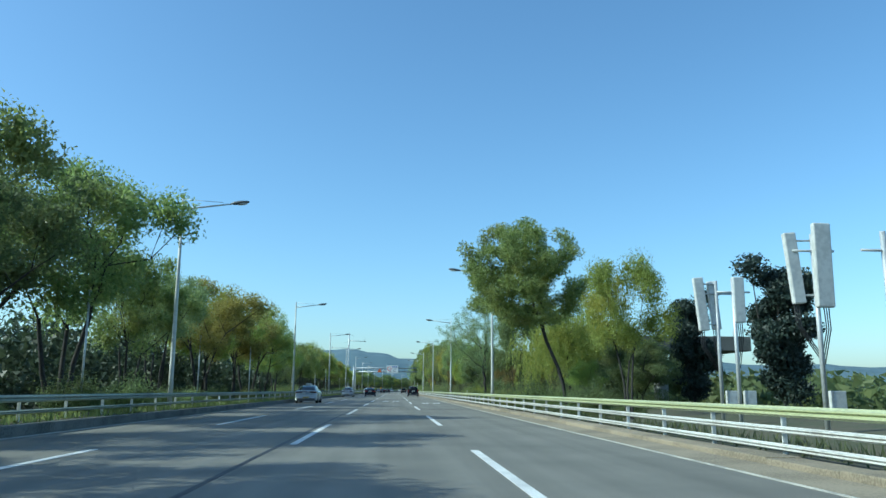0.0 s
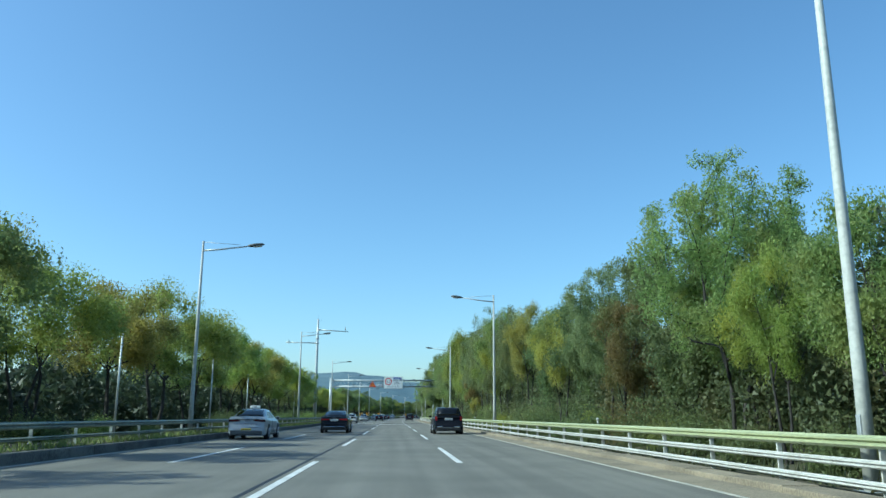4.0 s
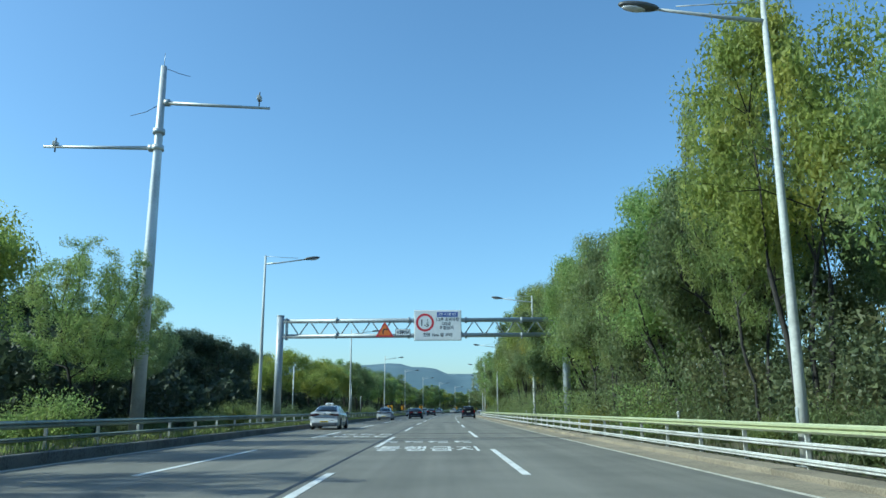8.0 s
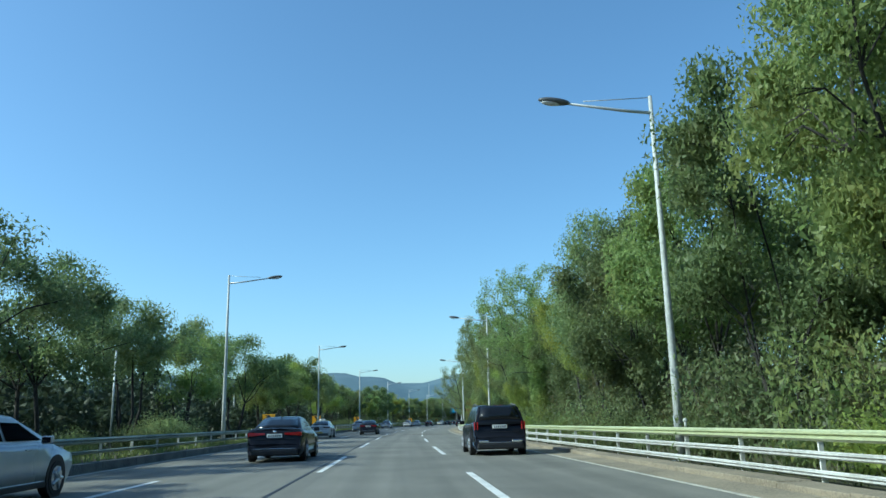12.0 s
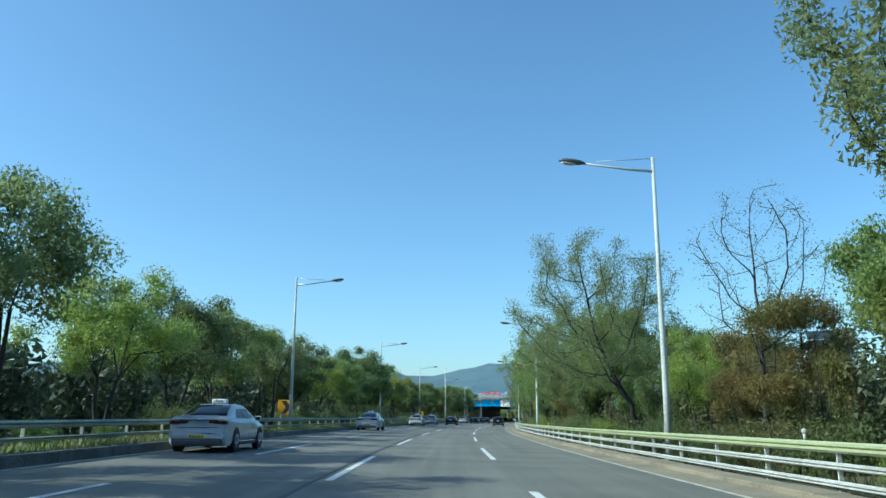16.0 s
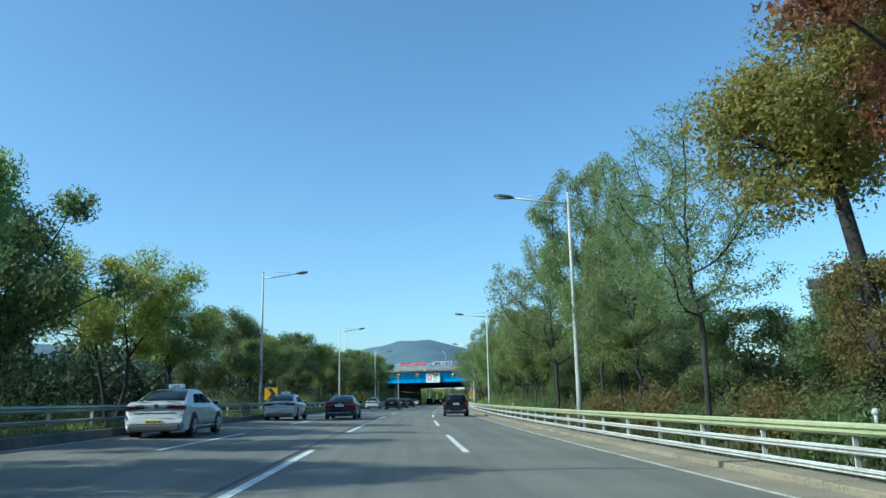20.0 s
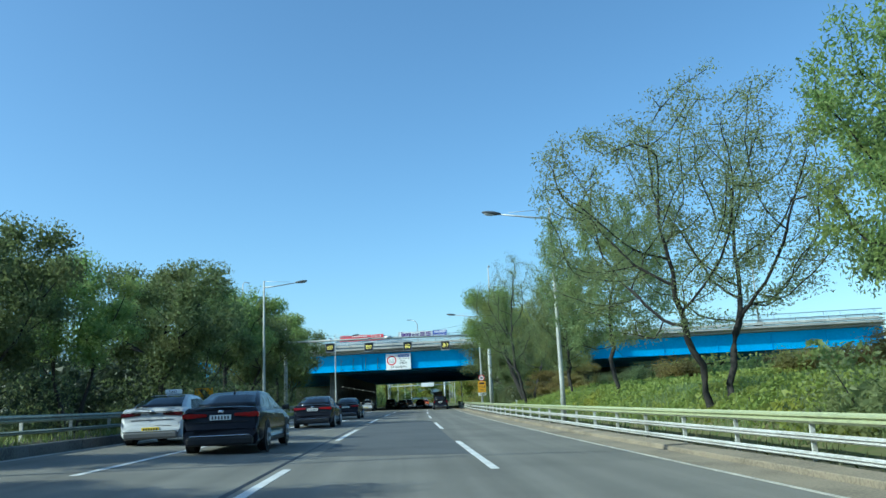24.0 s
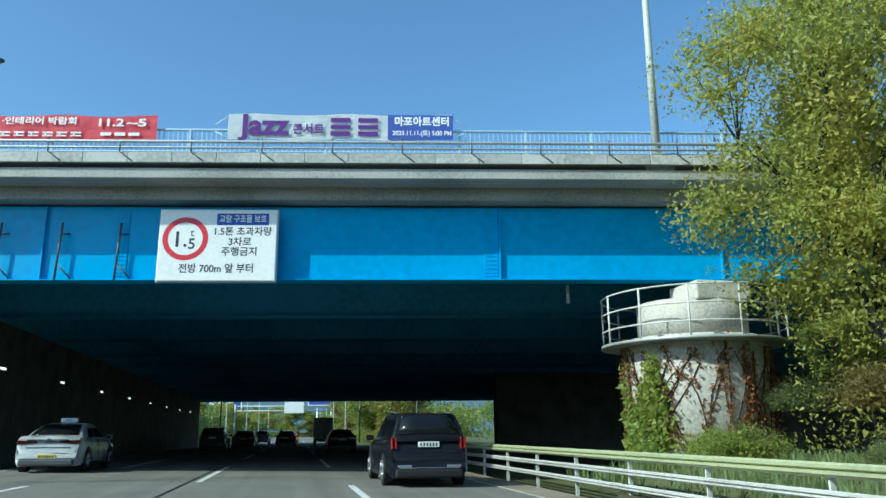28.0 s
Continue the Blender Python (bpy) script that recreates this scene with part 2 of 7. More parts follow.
LEAF = {
    "green": leaf_mat("leaves_green", (0.20, 0.26, 0.085), (0.33, 0.37, 0.125), (0.30, 0.31, 0.095)),
    "dark": leaf_mat("leaves_dark", (0.135, 0.175, 0.075), (0.22, 0.255, 0.10), (0.19, 0.205, 0.08), 0.55),
    # leaf tone darkened to paint the shaded hollows of the undergrowth
    "shrub": leaf_mat("leaves_shade_painted_shrub", (0.085, 0.10, 0.05), (0.16, 0.165, 0.075), (0.14, 0.12, 0.06), 0.45),
    # deep green that carries the left belt's backlit shade in its colour
    "shade_dark": leaf_mat("leaves_shade_dark", (0.045, 0.065, 0.04), (0.085, 0.11, 0.06), (0.065, 0.08, 0.045), 0.35),
    "pine": leaf_mat("needles_dark", (0.02, 0.035, 0.03), (0.04, 0.06, 0.045), (0.03, 0.045, 0.03), 0.1),
    "lime": leaf_mat("leaves_lime", (0.25, 0.29, 0.07), (0.38, 0.40, 0.10), (0.38, 0.35, 0.075)),
    "citron": leaf_mat("leaves_citron", (0.34, 0.36, 0.08), (0.50, 0.50, 0.12), (0.50, 0.43, 0.09), 0.5),
    "gold": leaf_mat("leaves_gold", (0.31, 0.275, 0.075), (0.41, 0.35, 0.095), (0.25, 0.25, 0.075)),
    "rust": leaf_mat("leaves_rust", (0.20, 0.145, 0.065), (0.29, 0.215, 0.085), (0.19, 0.185, 0.065)),
    "grey": leaf_mat("leaves_grey_green", (0.20, 0.24, 0.105), (0.30, 0.33, 0.145), (0.26, 0.265, 0.095)),
    "red": leaf_mat("leaves_red", (0.22, 0.075, 0.055), (0.32, 0.12, 0.07), (0.27, 0.15, 0.06)),
}

# ---- the road's line ----
HEADINGS = [(-400, 0.0), (0, -0.1), (60, 0.18), (120, 0.18), (180, -0.13), (240, 0.42), (290, 0.9), (330, 2.08), (370, 4.24),
            (410, 6.16), (450, 7.76), (500, 9.79), (560, 11.41), (620, 12.66), (720, 13.2), (2000, 13.2)]
BANK = [(0, 0.0), (270, 0.003), (315, 0.0), (377, -0.022), (450, -0.032), (522, -0.03), (583, -0.021), (660, 0.0)]
_s = np.arange(-400, 1601, 1.0)
_h = np.radians(np.interp(_s, *zip(*HEADINGS)))
_x, _y = np.concatenate([[0], np.cumsum(np.sin(_h))[:-1]]), np.concatenate([[0], np.cumsum(np.cos(_h))[:-1]])
_x, _y = _x - _x[400], _y - _y[400]


def heading(s):
    return float(np.interp(s, _s, _h))


def RD(s, o, z=0.0):
    """The place s metres along the road, o metres to the right of the drive's line, z above the road."""
    h = heading(s)
    tilt = float(np.interp(s, *zip(*BANK))) * max(-12.0, min(o, 10.0))
    return Vector((float(np.interp(s, _s, _x)) + o * math.cos(h), float(np.interp(s, _s, _y)) - o * math.sin(h), z + tilt))


def on_road(s, o, z=0.0, turn=0.0):
    """A pose with y along the road and x to its right."""
    return Matrix.Translation(RD(s, o, z)) @ Matrix.Rotation(-heading(s) + radians(turn), 4, "Z")


# ---- mesh helpers ----


def mesh_of(name, bm, material, smooth=False):
    me = bpy.data.meshes.new(name)
    bm.normal_update()
    bm.to_mesh(me)
    bm.free()
    for m in material if isinstance(material, (list, tuple)) else [material]:
        me.materials.append(m)
    if smooth:
        me.shade_smooth()
    return me


def part(name, bm, material, parent, label="", smooth=False):
    ob = new(name, mesh_of(name, bm, material, smooth) if isinstance(bm, bmesh.types.BMesh) else bm)
    ob.parent = parent
    return tagged(ob, label)


def thing(name, label, category, m=None, group="", kind=""):
    ob = new(name)
    ob.empty_display_size = 0.2
    if m is not None:
        ob.matrix_world = m
    return tagged(ob, label, category, group, kind)


def box(bm, cx, cy, cz, sx, sy, sz, bevel=0.0, m=None):
    r = bmesh.ops.create_cube(bm, size=1, matrix=Matrix.Translation((cx, cy, cz)) @ Matrix.Diagonal((sx, sy, sz, 1)))
    if bevel:
        es = list({e for v in r["verts"] for e in v.link_edges})
        vs = bmesh.ops.bevel(bm, geom=es, offset=bevel, segments=2, affect="EDGES", profile=0.5)["verts"]
        r["verts"] = list({v for v in r["verts"] if v.is_valid} | set(vs))
    if m is not None:
        bmesh.ops.transform(bm, matrix=m, verts=[v for v in r["verts"] if v.is_valid])
    return bm


def boxed(*a, **k):
    return box(bmesh.new(), *a, **k)


def tube(bm, pts, radii, n=8, cap=True):
    """A round bar through the points, with a radius at each."""
    pts = [Vector(p) for p in pts]
    radii = radii if isinstance(radii, (list, tuple)) else [radii] * len(pts)
    rings = []
    for i, p in enumerate(pts):
        d = (pts[min(i + 1, len(pts) - 1)] - pts[max(i - 1, 0)]).normalized()
        u = d.orthogonal().normalized() if abs(d.z) > 0.95 else d.cross(Vector((0, 0, 1))).normalized()
        v = d.cross(u)
        rings.append([bm.verts.new(p + (u * math.cos(a) + v * math.sin(a)) * radii[i]) for a in [2 * math.pi * k / n for k in range(n)]])
    for a, b in zip(rings, rings[1:]):
        for k in range(n):
            f = bm.faces.new((a[k], a[(k + 1) % n], b[(k + 1) % n], b[k]))
            f.smooth = True
    if cap:
        bm.faces.new(rings[0][::-1])
        bm.faces.new(rings[-1])
    return bm


def tubed(*a, **k):
    return tube(bmesh.new(), *a, **k)


def sweep(profile, s0, s1, step=4.0, closed=True, uv=False):
    """Runs a section of (o, z) points along the road."""
    bm = bmesh.new()
    n = max(1, int(math.ceil((s1 - s0) / step)))
    lay = bm.loops.layers.uv.new("UVMap") if uv else None
    rows = [[bm.verts.new(RD(s0 + (s1 - s0) * i / n, o, z)) for o, z in profile] for i in range(n + 1)]
    k = len(profile)
    for i in range(n):
        for j in range(k if closed else k - 1):
            f = bm.faces.new((rows[i][j], rows[i][(j + 1) % k], rows[i + 1][(j + 1) % k], rows[i + 1][j]))
            if uv:
                for lo, (jj, ii) in zip(f.loops, ((j, i), ((j + 1) % k, i), ((j + 1) % k, i + 1), (j, i + 1))):
                    lo[lay].uv = (profile[jj][0], s0 + (s1 - s0) * ii / n)
    if closed:
        bm.faces.new(rows[0][::-1])
        bm.faces.new(rows[-1])
    bmesh.ops.recalc_face_normals(bm, faces=bm.faces)
    return bm


def text_mesh(words, size, material, depth=0.004, bold=0.0, align="CENTER"):
    cu = bpy.data.curves.new("words", "FONT")
    cu.body, cu.size, cu.extrude, cu.offset = words, size, depth, bold
    cu.align_x, cu.align_y = align, "CENTER"
    ob = bpy.data.objects.new("words", cu)
    scene.collection.objects.link(ob)
    me = bpy.data.meshes.new_from_object(ob.evaluated_get(bpy.context.evaluated_depsgraph_get()))
    bpy.data.objects.remove(ob)
    me.materials.clear()
    me.materials.append(material)
    return me


def words_on(parent, words, x, y, z, size, material, width=None, bold=0.0):
    """Upright lettering that faces down the road towards the oncoming driver (local -y)."""
    me = text_mesh(words, size, material, bold=bold)
    xs = [v.co.x for v in me.vertices] or [0, 1]
    k = width / max(max(xs) - min(xs), 1e-3) if width else 1.0
    me.transform(Matrix.Translation((x, y, z)) @ Matrix.Rotation(radians(90), 4, "X") @ Matrix.Diagonal((k, 1, 1, 1)))
    return part("lettering", me, None, parent)


# ---- ground, road, kerbs ----
S0, S1 = -40.0, 1000.0
LINES = (-8.6, -5.5, -2.0, 1.6, 5.0)

bm = bmesh.new()
bmesh.ops.create_grid(bm, x_segments=60, y_segments=60, size=2500, matrix=Matrix.Translation((100, 600, -0.35)))
tagged(new("ground", mesh_of("ground", bm, M["grass"])), "flat ground of dry grass and soil beside the road", "ground", kind="structure")
for name, prof, label in (
    ("verge_right", [(6.45, 0.07), (8.0, 0.02), (11, 0.25), (16, 0.5), (24, 0.1), (30, -0.3), (30, -0.5), (6.45, -0.5)], "bare soil verge with leaf litter behind the guard rail"),
    ("verge_left", [(-9.05, 0.24), (-10.2, 0.3), (-13, 0.15), (-20, 0.0), (-30, -0.2), (-30, -0.5), (-9.05, -0.5)], "grassy planted verge behind the kerb"),
):
    tagged(new(name, mesh_of(name, sweep(prof, S0, 600, 6), M["soil"])), label, "verge", kind="structure")
# the bank that climbs to the bridge
bm = bmesh.new()
lay = [(7.35, -0.1), (8.0, 0.55), (9.2, 1.1), (12.0, 1.35), (18.0, 1.45), (26.0, 1.6), (60.0, 2.0)]
rows = []
for i in range(31):
    s = 512 + i * 3.0
    k = float(np.interp(s, [512, 521, 545, 562, 602], [0.0, 1.0, 1.0, 0.5, 0.35]))
    rows.append([bm.verts.new(RD(s, o, 0.15 + z * k + noise.noise(Vector((o * 0.3, s * 0.2, 0))) * 0.12)) for o, z in lay])
for a, b in zip(rows, rows[1:]):
    for j in range(len(lay) - 1):
        bm.faces.new((a[j], a[j + 1], b[j + 1], b[j]))
tagged(new("embankment", mesh_of("embankment", bm, M["grass"], True)), "grassy embankment rising towards the bridge", "embankment", kind="structure")

tagged(new("road", mesh_of("road", sweep([(-9.0, 0.0), (-5, 0), (0, 0), (3, 0), (5.08, 0.0), (5.08, -0.3), (-9.0, -0.3)], S0, S1, 5, uv=True), M["asphalt"])),
       "worn grey asphalt carriageway of four lanes", "road", kind="structure")
tagged(new("gutter", mesh_of("gutter", sweep([(5.08, 0.004), (5.85, 0.01), (5.85, -0.25), (5.08, -0.25)], S0, 640, 5), M["gutter"])),
       "tan concrete gutter along the road's edge", "gutter", kind="structure")
kerbs = thing("kerb", "weathered tan concrete kerb stones below the guard rail", "kerb", kind="structure")
left_kerb = thing("kerb", "dark stained concrete kerb wall below the dull guard rail", "kerb", kind="structure")


def flat_strip(name, o, w, s0, s1, z, material, label, cat="road marking"):
    return tagged(new(name, mesh_of(name, sweep([(o - w / 2, z), (o + w / 2, z), (o + w / 2, z - 0.01), (o - w / 2, z - 0.01)], s0, s1, 6), material)), label, cat, kind="structure")


flat_strip("edge_line", 5.0, 0.085, S0, S1, 0.005, M["faded_line"], "thin faded cream edge line on the asphalt")
flat_strip("edge_line", -8.6, 0.13, S0, S1, 0.005, M["faded_line"], "thin faded edge line beside the kerb wall")
for o, end, label in ((1.6, 113.1, "white lane dash"), (-2.0, 124.0, "white lane dash"), (-5.5, 113.3, "white lane dash")):
    period, long = 19.64, 9.3
    k0 = int((S0 - end) // period)
    for k in range(k0, int((760 - end) // period)):
        e = end + k * period
        flat_strip("lane_dash", o, 0.15, e - long, e, 0.006, M["line"], "worn white lane dash on the asphalt")
# tarred seam beside the lane line, and joints across the road
flat_strip("tar_seam", -2.24, 0.09, S0, 620, 0.003, M["tar"], "dark tarred seam along the lane line", "seam")
for s in (46.5, 93.0, 201.0, 207.5, 243.0, 330.0, 428.3, 508.5):
    bm = sweep([(-8.9, 0.0045), (5.6, 0.0105), (5.6, -0.01), (-8.9, -0.01)], s, s + 0.16, 1)
    tagged(new("road_joint", mesh_of("road_joint", bm, M["tar"])), "dark joint across the asphalt", "joint", kind="structure")
# darker resurfaced patch in the driven lane before the bridge
bm = sweep([(-1.85, 0.0035), (1.5, 0.0035), (1.5, -0.01), (-1.85, -0.01)], 520, 548, 4)
tagged(new("asphalt_patch", mesh_of("asphalt_patch", bm, mat("new_asphalt", (0.09, 0.095, 0.097), (0.07, 0.075, 0.077), rough=0.85, big=0.5, fine=80, bump=0.3))),
       "darker patch of newer asphalt in the lane", "patch", kind="structure")


def road_words(words, s, o, length, width):
    me = text_mesh(words, 1.0, M["line"], depth=0.001, bold=0.012)
    xs, ys = [v.co.x for v in me.vertices], [v.co.y for v in me.vertices]
    kx, ky = width / (max(xs) - min(xs)), length / (max(ys) - min(ys))
    me.transform(Matrix.Diagonal((kx, ky, 1, 1)) @ Matrix.Translation((-(max(xs) + min(xs)) / 2, -(max(ys) + min(ys)) / 2, 0)))
    ob = new("road_lettering", me)
    ob.matrix_world = on_road(s, o, 0.006)
    return tagged(ob, "worn white lettering painted on the asphalt", "road marking", kind="structure")


for o, s in ((-0.2, 77.6), (3.3, 67.4)):
    for ch, dx in (("8", -0.47), ("0", 0.5)):
        road_words(ch, s, o + dx, 3.4, 0.62)
road_words("통행금지", 192.2, -0.35, 2.9, 3.1)
bm = bmesh.new()
for i, (x, w) in enumerate(((-1.5, 0.5), (-0.65, 0.7), (0.25, 0.75), (1.15, 0.6))):
    box(bm, x, 0.55, 0, w, 0.35, 0.006)
    box(bm, x - w * 0.3, 0, 0, 0.14, 0.8, 0.006)
    box(bm, x + w * 0.28, -0.5, 0, 0.5 * w, 0.3, 0.006)
bars = mesh_of("road_marking", bm, M["line"])
for s, o in ((197.2, -0.3), (203.4, -3.8), (206.6, -3.8)):
    ob = new("road_marking", bars)
    ob.matrix_world = on_road(s, o, 0.006)
    tagged(ob, "worn illegible white marking bars on the asphalt", "road marking", kind="structure")
for s, o in ((553, -4.0), (553, -7.2)):  # direction arrows in the other lanes
    bm = boxed(0, -0.8, 0, 0.16, 3.4, 0.006)
    vs = [bm.verts.new(p) for p in ((-0.42, 0.8, 0.003), (0.42, 0.8, 0.003), (0, 2.4, 0.003))]
    bm.faces.new(vs)
    ob = new("lane_arrow", mesh_of("lane_arrow", bm, M["line"]))
    ob.matrix_world = on_road(s, o, 0.006)
    tagged(ob, "white straight-on arrow painted in the lane", "road marking", kind="structure")

# ---- guard rails ----


def w_beam(o, z0, z1, face, lip=0.035):
    """Section of a two-wave beam whose face looks towards -o or +o."""
    f = -1 if face < 0 else 1
    h = z1 - z0
    out = [(0.0, 0.0), (0.35, 0.14), (1.0, 0.22), (1.0, 0.36), (0.15, 0.5), (1.0, 0.64), (1.0, 0.78), (0.35, 0.86), (0.0, 1.0)]
    front = [(o + f * lip * a * 2, z0 + h * b) for a, b in out]
    return front + [(o - f * 0.012, z) for _, z in front[::-1]]


def guard_rail(name, label, o, face, beams, post_h, post_mat, s0, s1, first, gap=2.92):
    root = thing(name, label, "guard rail")
    for z0, z1, m, lab, nm in beams:
        part(nm, sweep(w_beam(o, z0, z1, face), s0, s1, 3.0), m, root, lab)
    post = mesh_of("post", boxed(0, 0, post_h / 2 - 0.1, 0.09, 0.035, post_h + 0.2, 0.008), post_mat)
    n = 0
    s = first
    while s < s1:
        p = part("post", post, None, root)
        p.matrix_world = on_road(s, o - face * 0.07)
        s += gap
        n += 1
    return root


guard_rail("guard_rail", "steel guard rail, pale green above two white beams", 6.62, -1,
           ((0.70, 0.885, M["green"], "pale green painted beam", "top_beam"), (0.43, 0.55, M["white_rail"], "white painted beam", "middle_beam"),
            (0.14, 0.26, M["white_rail"], "white painted beam", "lower_beam")), 0.84, M["white_rail"], -12, 640, 1.28)
guard_rail("guard_rail", "dull weathered grey-green steel guard rail on the kerb wall", -9.55, 1,
           ((0.76, 0.95, M["dull_rail"], "", "top_beam"), (0.46, 0.57, M["dull_rail"], "", "lower_beam")), 0.92, M["white_rail"], -12, 600, 0.5)
# delineator caps on the right rail
bm = tubed([(0, 0, 0.85), (0, 0, 1.02)], [0.03, 0.03], 8)
bmesh.ops.create_uvsphere(bm, u_segments=8, v_segments=6, radius=0.055, matrix=Matrix.Translation((0, 0, 1.04)))
cap = thing("delineator", "small pale reflector cap on the guard rail", "reflector", on_road(70, 6.72), "reflectors on the guard rail")
part("reflector", bm, M["pole_white"], cap)
for s in range(110, 605, 40):
    copy_thing(cap, on_road(s, 6.72))

# ---- street lamps ----


def street_lamp():
    """Pole at the origin; the arm reaches 3.1 m towards +x."""
    t = thing("street_lamp", "tall tapered steel street lamp with one arm over the road", "street lamp", group="street lamps along the road")
    part("base_plate", boxed(0, 0, 0.03, 0.42, 0.42, 0.06, 0.01), M["galv"], t)
    part("pole", tubed([(0, 0, 0), (0, 0, 2.0), (0, 0, 6), (0, 0, 9.9)], [0.115, 0.105, 0.08, 0.055], 10), M["pole_white"], t)
    part("hatch", boxed(0.1, 0, 1.0, 0.03, 0.11, 0.35, 0.01), M["galv"], t)
    part("arm", tubed([(0, 0, 9.4), (0.8, 0, 9.47), (2.4, 0, 9.68)], [0.05, 0.045, 0.034], 8), M["galv"], t)
    part("tie_rod", tubed([(0, 0, 9.86), (1.9, 0, 9.74)], 0.013, 6), M["galv"], t)
    bm = bmesh.new()
    bmesh.ops.create_uvsphere(bm, u_segments=14, v_segments=8, radius=1, matrix=Matrix.Translation((2.72, 0, 9.74)) @ Matrix.Rotation(radians(-7), 4, "Y") @ Matrix.Diagonal((0.46, 0.16, 0.095, 1)))
    head = part("lamp_head", bm, M["dark_metal"], t, "dark grey lamp housing", smooth=True)
    bm = bmesh.new()
    bmesh.ops.create_uvsphere(bm, u_segments=12, v_segments=6, radius=1, matrix=Matrix.Translation((2.82, 0, 9.69)) @ Matrix.Rotation(radians(-7), 4, "Y") @ Matrix.Diagonal((0.28, 0.12, 0.07, 1)))
    part("lens", bm, M["lens"], head, "clear lens", smooth=True)
    return t


lamp = street_lamp()
LEFT_LAMPS = (36.7, 80.3, 124, 168, 212, 253.7, 297.6, 341.5, 385.5, 429.8, 473, 515.6, 558.8, 604.2)
RIGHT_LAMPS = (9.5, 54.9, 95.7, 140, 183.3, 227.5, 271.5, 316, 360.2, 404.2, 450.6, 495.6, 537.2, 580.2)
lamp.matrix_world = on_road(LEFT_LAMPS[0], -10.2, 0.28)
for s in LEFT_LAMPS[1:]:
    copy_thing(lamp, on_road(s, -10.2, 0.15))
for s in RIGHT_LAMPS:
    copy_thing(lamp, on_road(s, 7.1, 0.0, 180))
for s, o in ((702, -9.5), (702, 7.5), (745, -9.5), (745, 7.5), (790, 7.5), (790, -9.5), (850, 7.5), (850, -9.5)):
    copy_thing(lamp, on_road(s, o, 0.0, 180 if o > 0 else 0))

# slim posts among the trees on the far side of the kerb wall
post = thing("utility_post", "slim grey metal post among the verge trees", "post", on_road(30, -11.6, 0.2), "slim posts on the verge")
part("shaft", tubed([(0, 0, 0), (0, 0, 4.6)], [0.05, 0.04], 8), M["galv"], post)
part("cap", boxed(0, 0, 4.62, 0.1, 0.1, 0.05, 0.01), M["galv"], post)
for s, o in ((53, -13), (66, -12), (97, -12.5), (118, -11.8), (134, -11.6), (151, -12.5), (182, -12.4), (231, -12), (269, -12), (288, -13)):
    copy_thing(post, on_road(s, o, 0.1))
# lamp standards of the road beyond the trees
far_lamp = thing("twin_street_lamp", "distant lamp standard with two short arms beyond the trees", "street lamp", on_road(28, -21), "lamps of the farther road")
part("pole", tubed([(0, 0, 0), (0, 0, 4.3)], [0.09, 0.06], 8), M["galv"], far_lamp)
part("arm", tubed([(-2.2, 0, 4.3), (2.2, 0, 4.3)], 0.04, 6), M["galv"], far_lamp)
part("lamp_head", boxed(-2.2, 0, 4.3, 0.6, 0.2, 0.1, 0.03), M["lens"], far_lamp)
part("lamp_head", boxed(2.2, 0, 4.3, 0.6, 0.2, 0.1, 0.03), M["lens"], far_lamp)
copy_thing(far_lamp, on_road(62, -18))
copy_thing(far_lamp, on_road(330, -17))

# ---- camera mast with two arms ----
mast = thing("camera_mast", "tall grey steel mast with two side arms carrying small cameras", "mast", on_road(197.5, -11.35, 0.1))
part("pole", tubed([(0, 0, 0), (0, 0, 7), (0, 0, 11.3), (0, 0, 15.0)], [0.26, 0.22, 0.17, 0.12], 12), M["galv"], mast)
part("lightning_rod", tubed([(0, 0, 15), (0, 0, 15.6)], 0.012, 6), M["galv"], mast)
for z, x, nm in ((13.4, 4.45, "arm"), (11.45, -4.6, "arm")):
    arm = part(nm, tubed([(0, 0, z), (x, 0, z - 0.25 * (1 if x > 0 else -0.3))], [0.09, 0.055], 8), M["galv"], mast)
    part("flange", tubed([(0.15 if x > 0 else -0.35, 0, z), (0.35 if x > 0 else -0.15, 0, z)], 0.15, 10), M["galv"], arm)
    ex = x * 0.9
    part("camera", boxed(ex, 0, z + 0.18, 0.16, 0.3, 0.2, 0.03), M["pole_white"], arm, "small white camera housing")
    part("camera_pin", tubed([(ex, 0, z - 0.15), (ex, 0, z + 0.45)], 0.03, 6), M["dark_metal"], arm)
part("collar", tubed([(0, 0, 12.05), (0, 0, 12.25)], 0.24, 12), M["galv"], mast)
part("collar", tubed([(0, 0, 11.35), (0, 0, 11.55)], 0.24, 12), M["galv"], mast)
part("cable", tubed([(0.1, 0, 14.9), (0.6, 0, 14.7), (1.1, 0, 14.55)], 0.012, 5), M["black"], mast)
part("cable", tubed([(-0.1, 0, 13.3), (-0.6, 0, 13.0), (-1.2, 0, 12.85)], 0.012, 5), M["black"], mast)

# ---- truss sign gantry ----
gan = thing("sign_gantry", "white-grey tubular truss gantry across the road with signs", "gantry", on_road(221, 0, 0.2))
W0, W1 = -11.1, 8.6
for x in (W0, W1):
    part("column", tubed([(x, 0, -0.3), (x, 0, 7.35)], 0.26, 14), M["gantry_steel"], gan)
    part("cap", tubed([(x, 0, 7.35), (x, 0, 7.4)], 0.28, 14), M["gantry_steel"], gan)
    part("bracket", boxed(x + (0.45 if x < 0 else -0.45), 0, 6.45, 0.12, 0.5, 1.5, 0.02), M["gantry_steel"], gan)
for z in (7.0, 5.95):
    part("chord", tubed([(W0, 0, z), (W1, 0, z + 0.1)], 0.15, 12), M["gantry_steel"], gan)
nx = 26
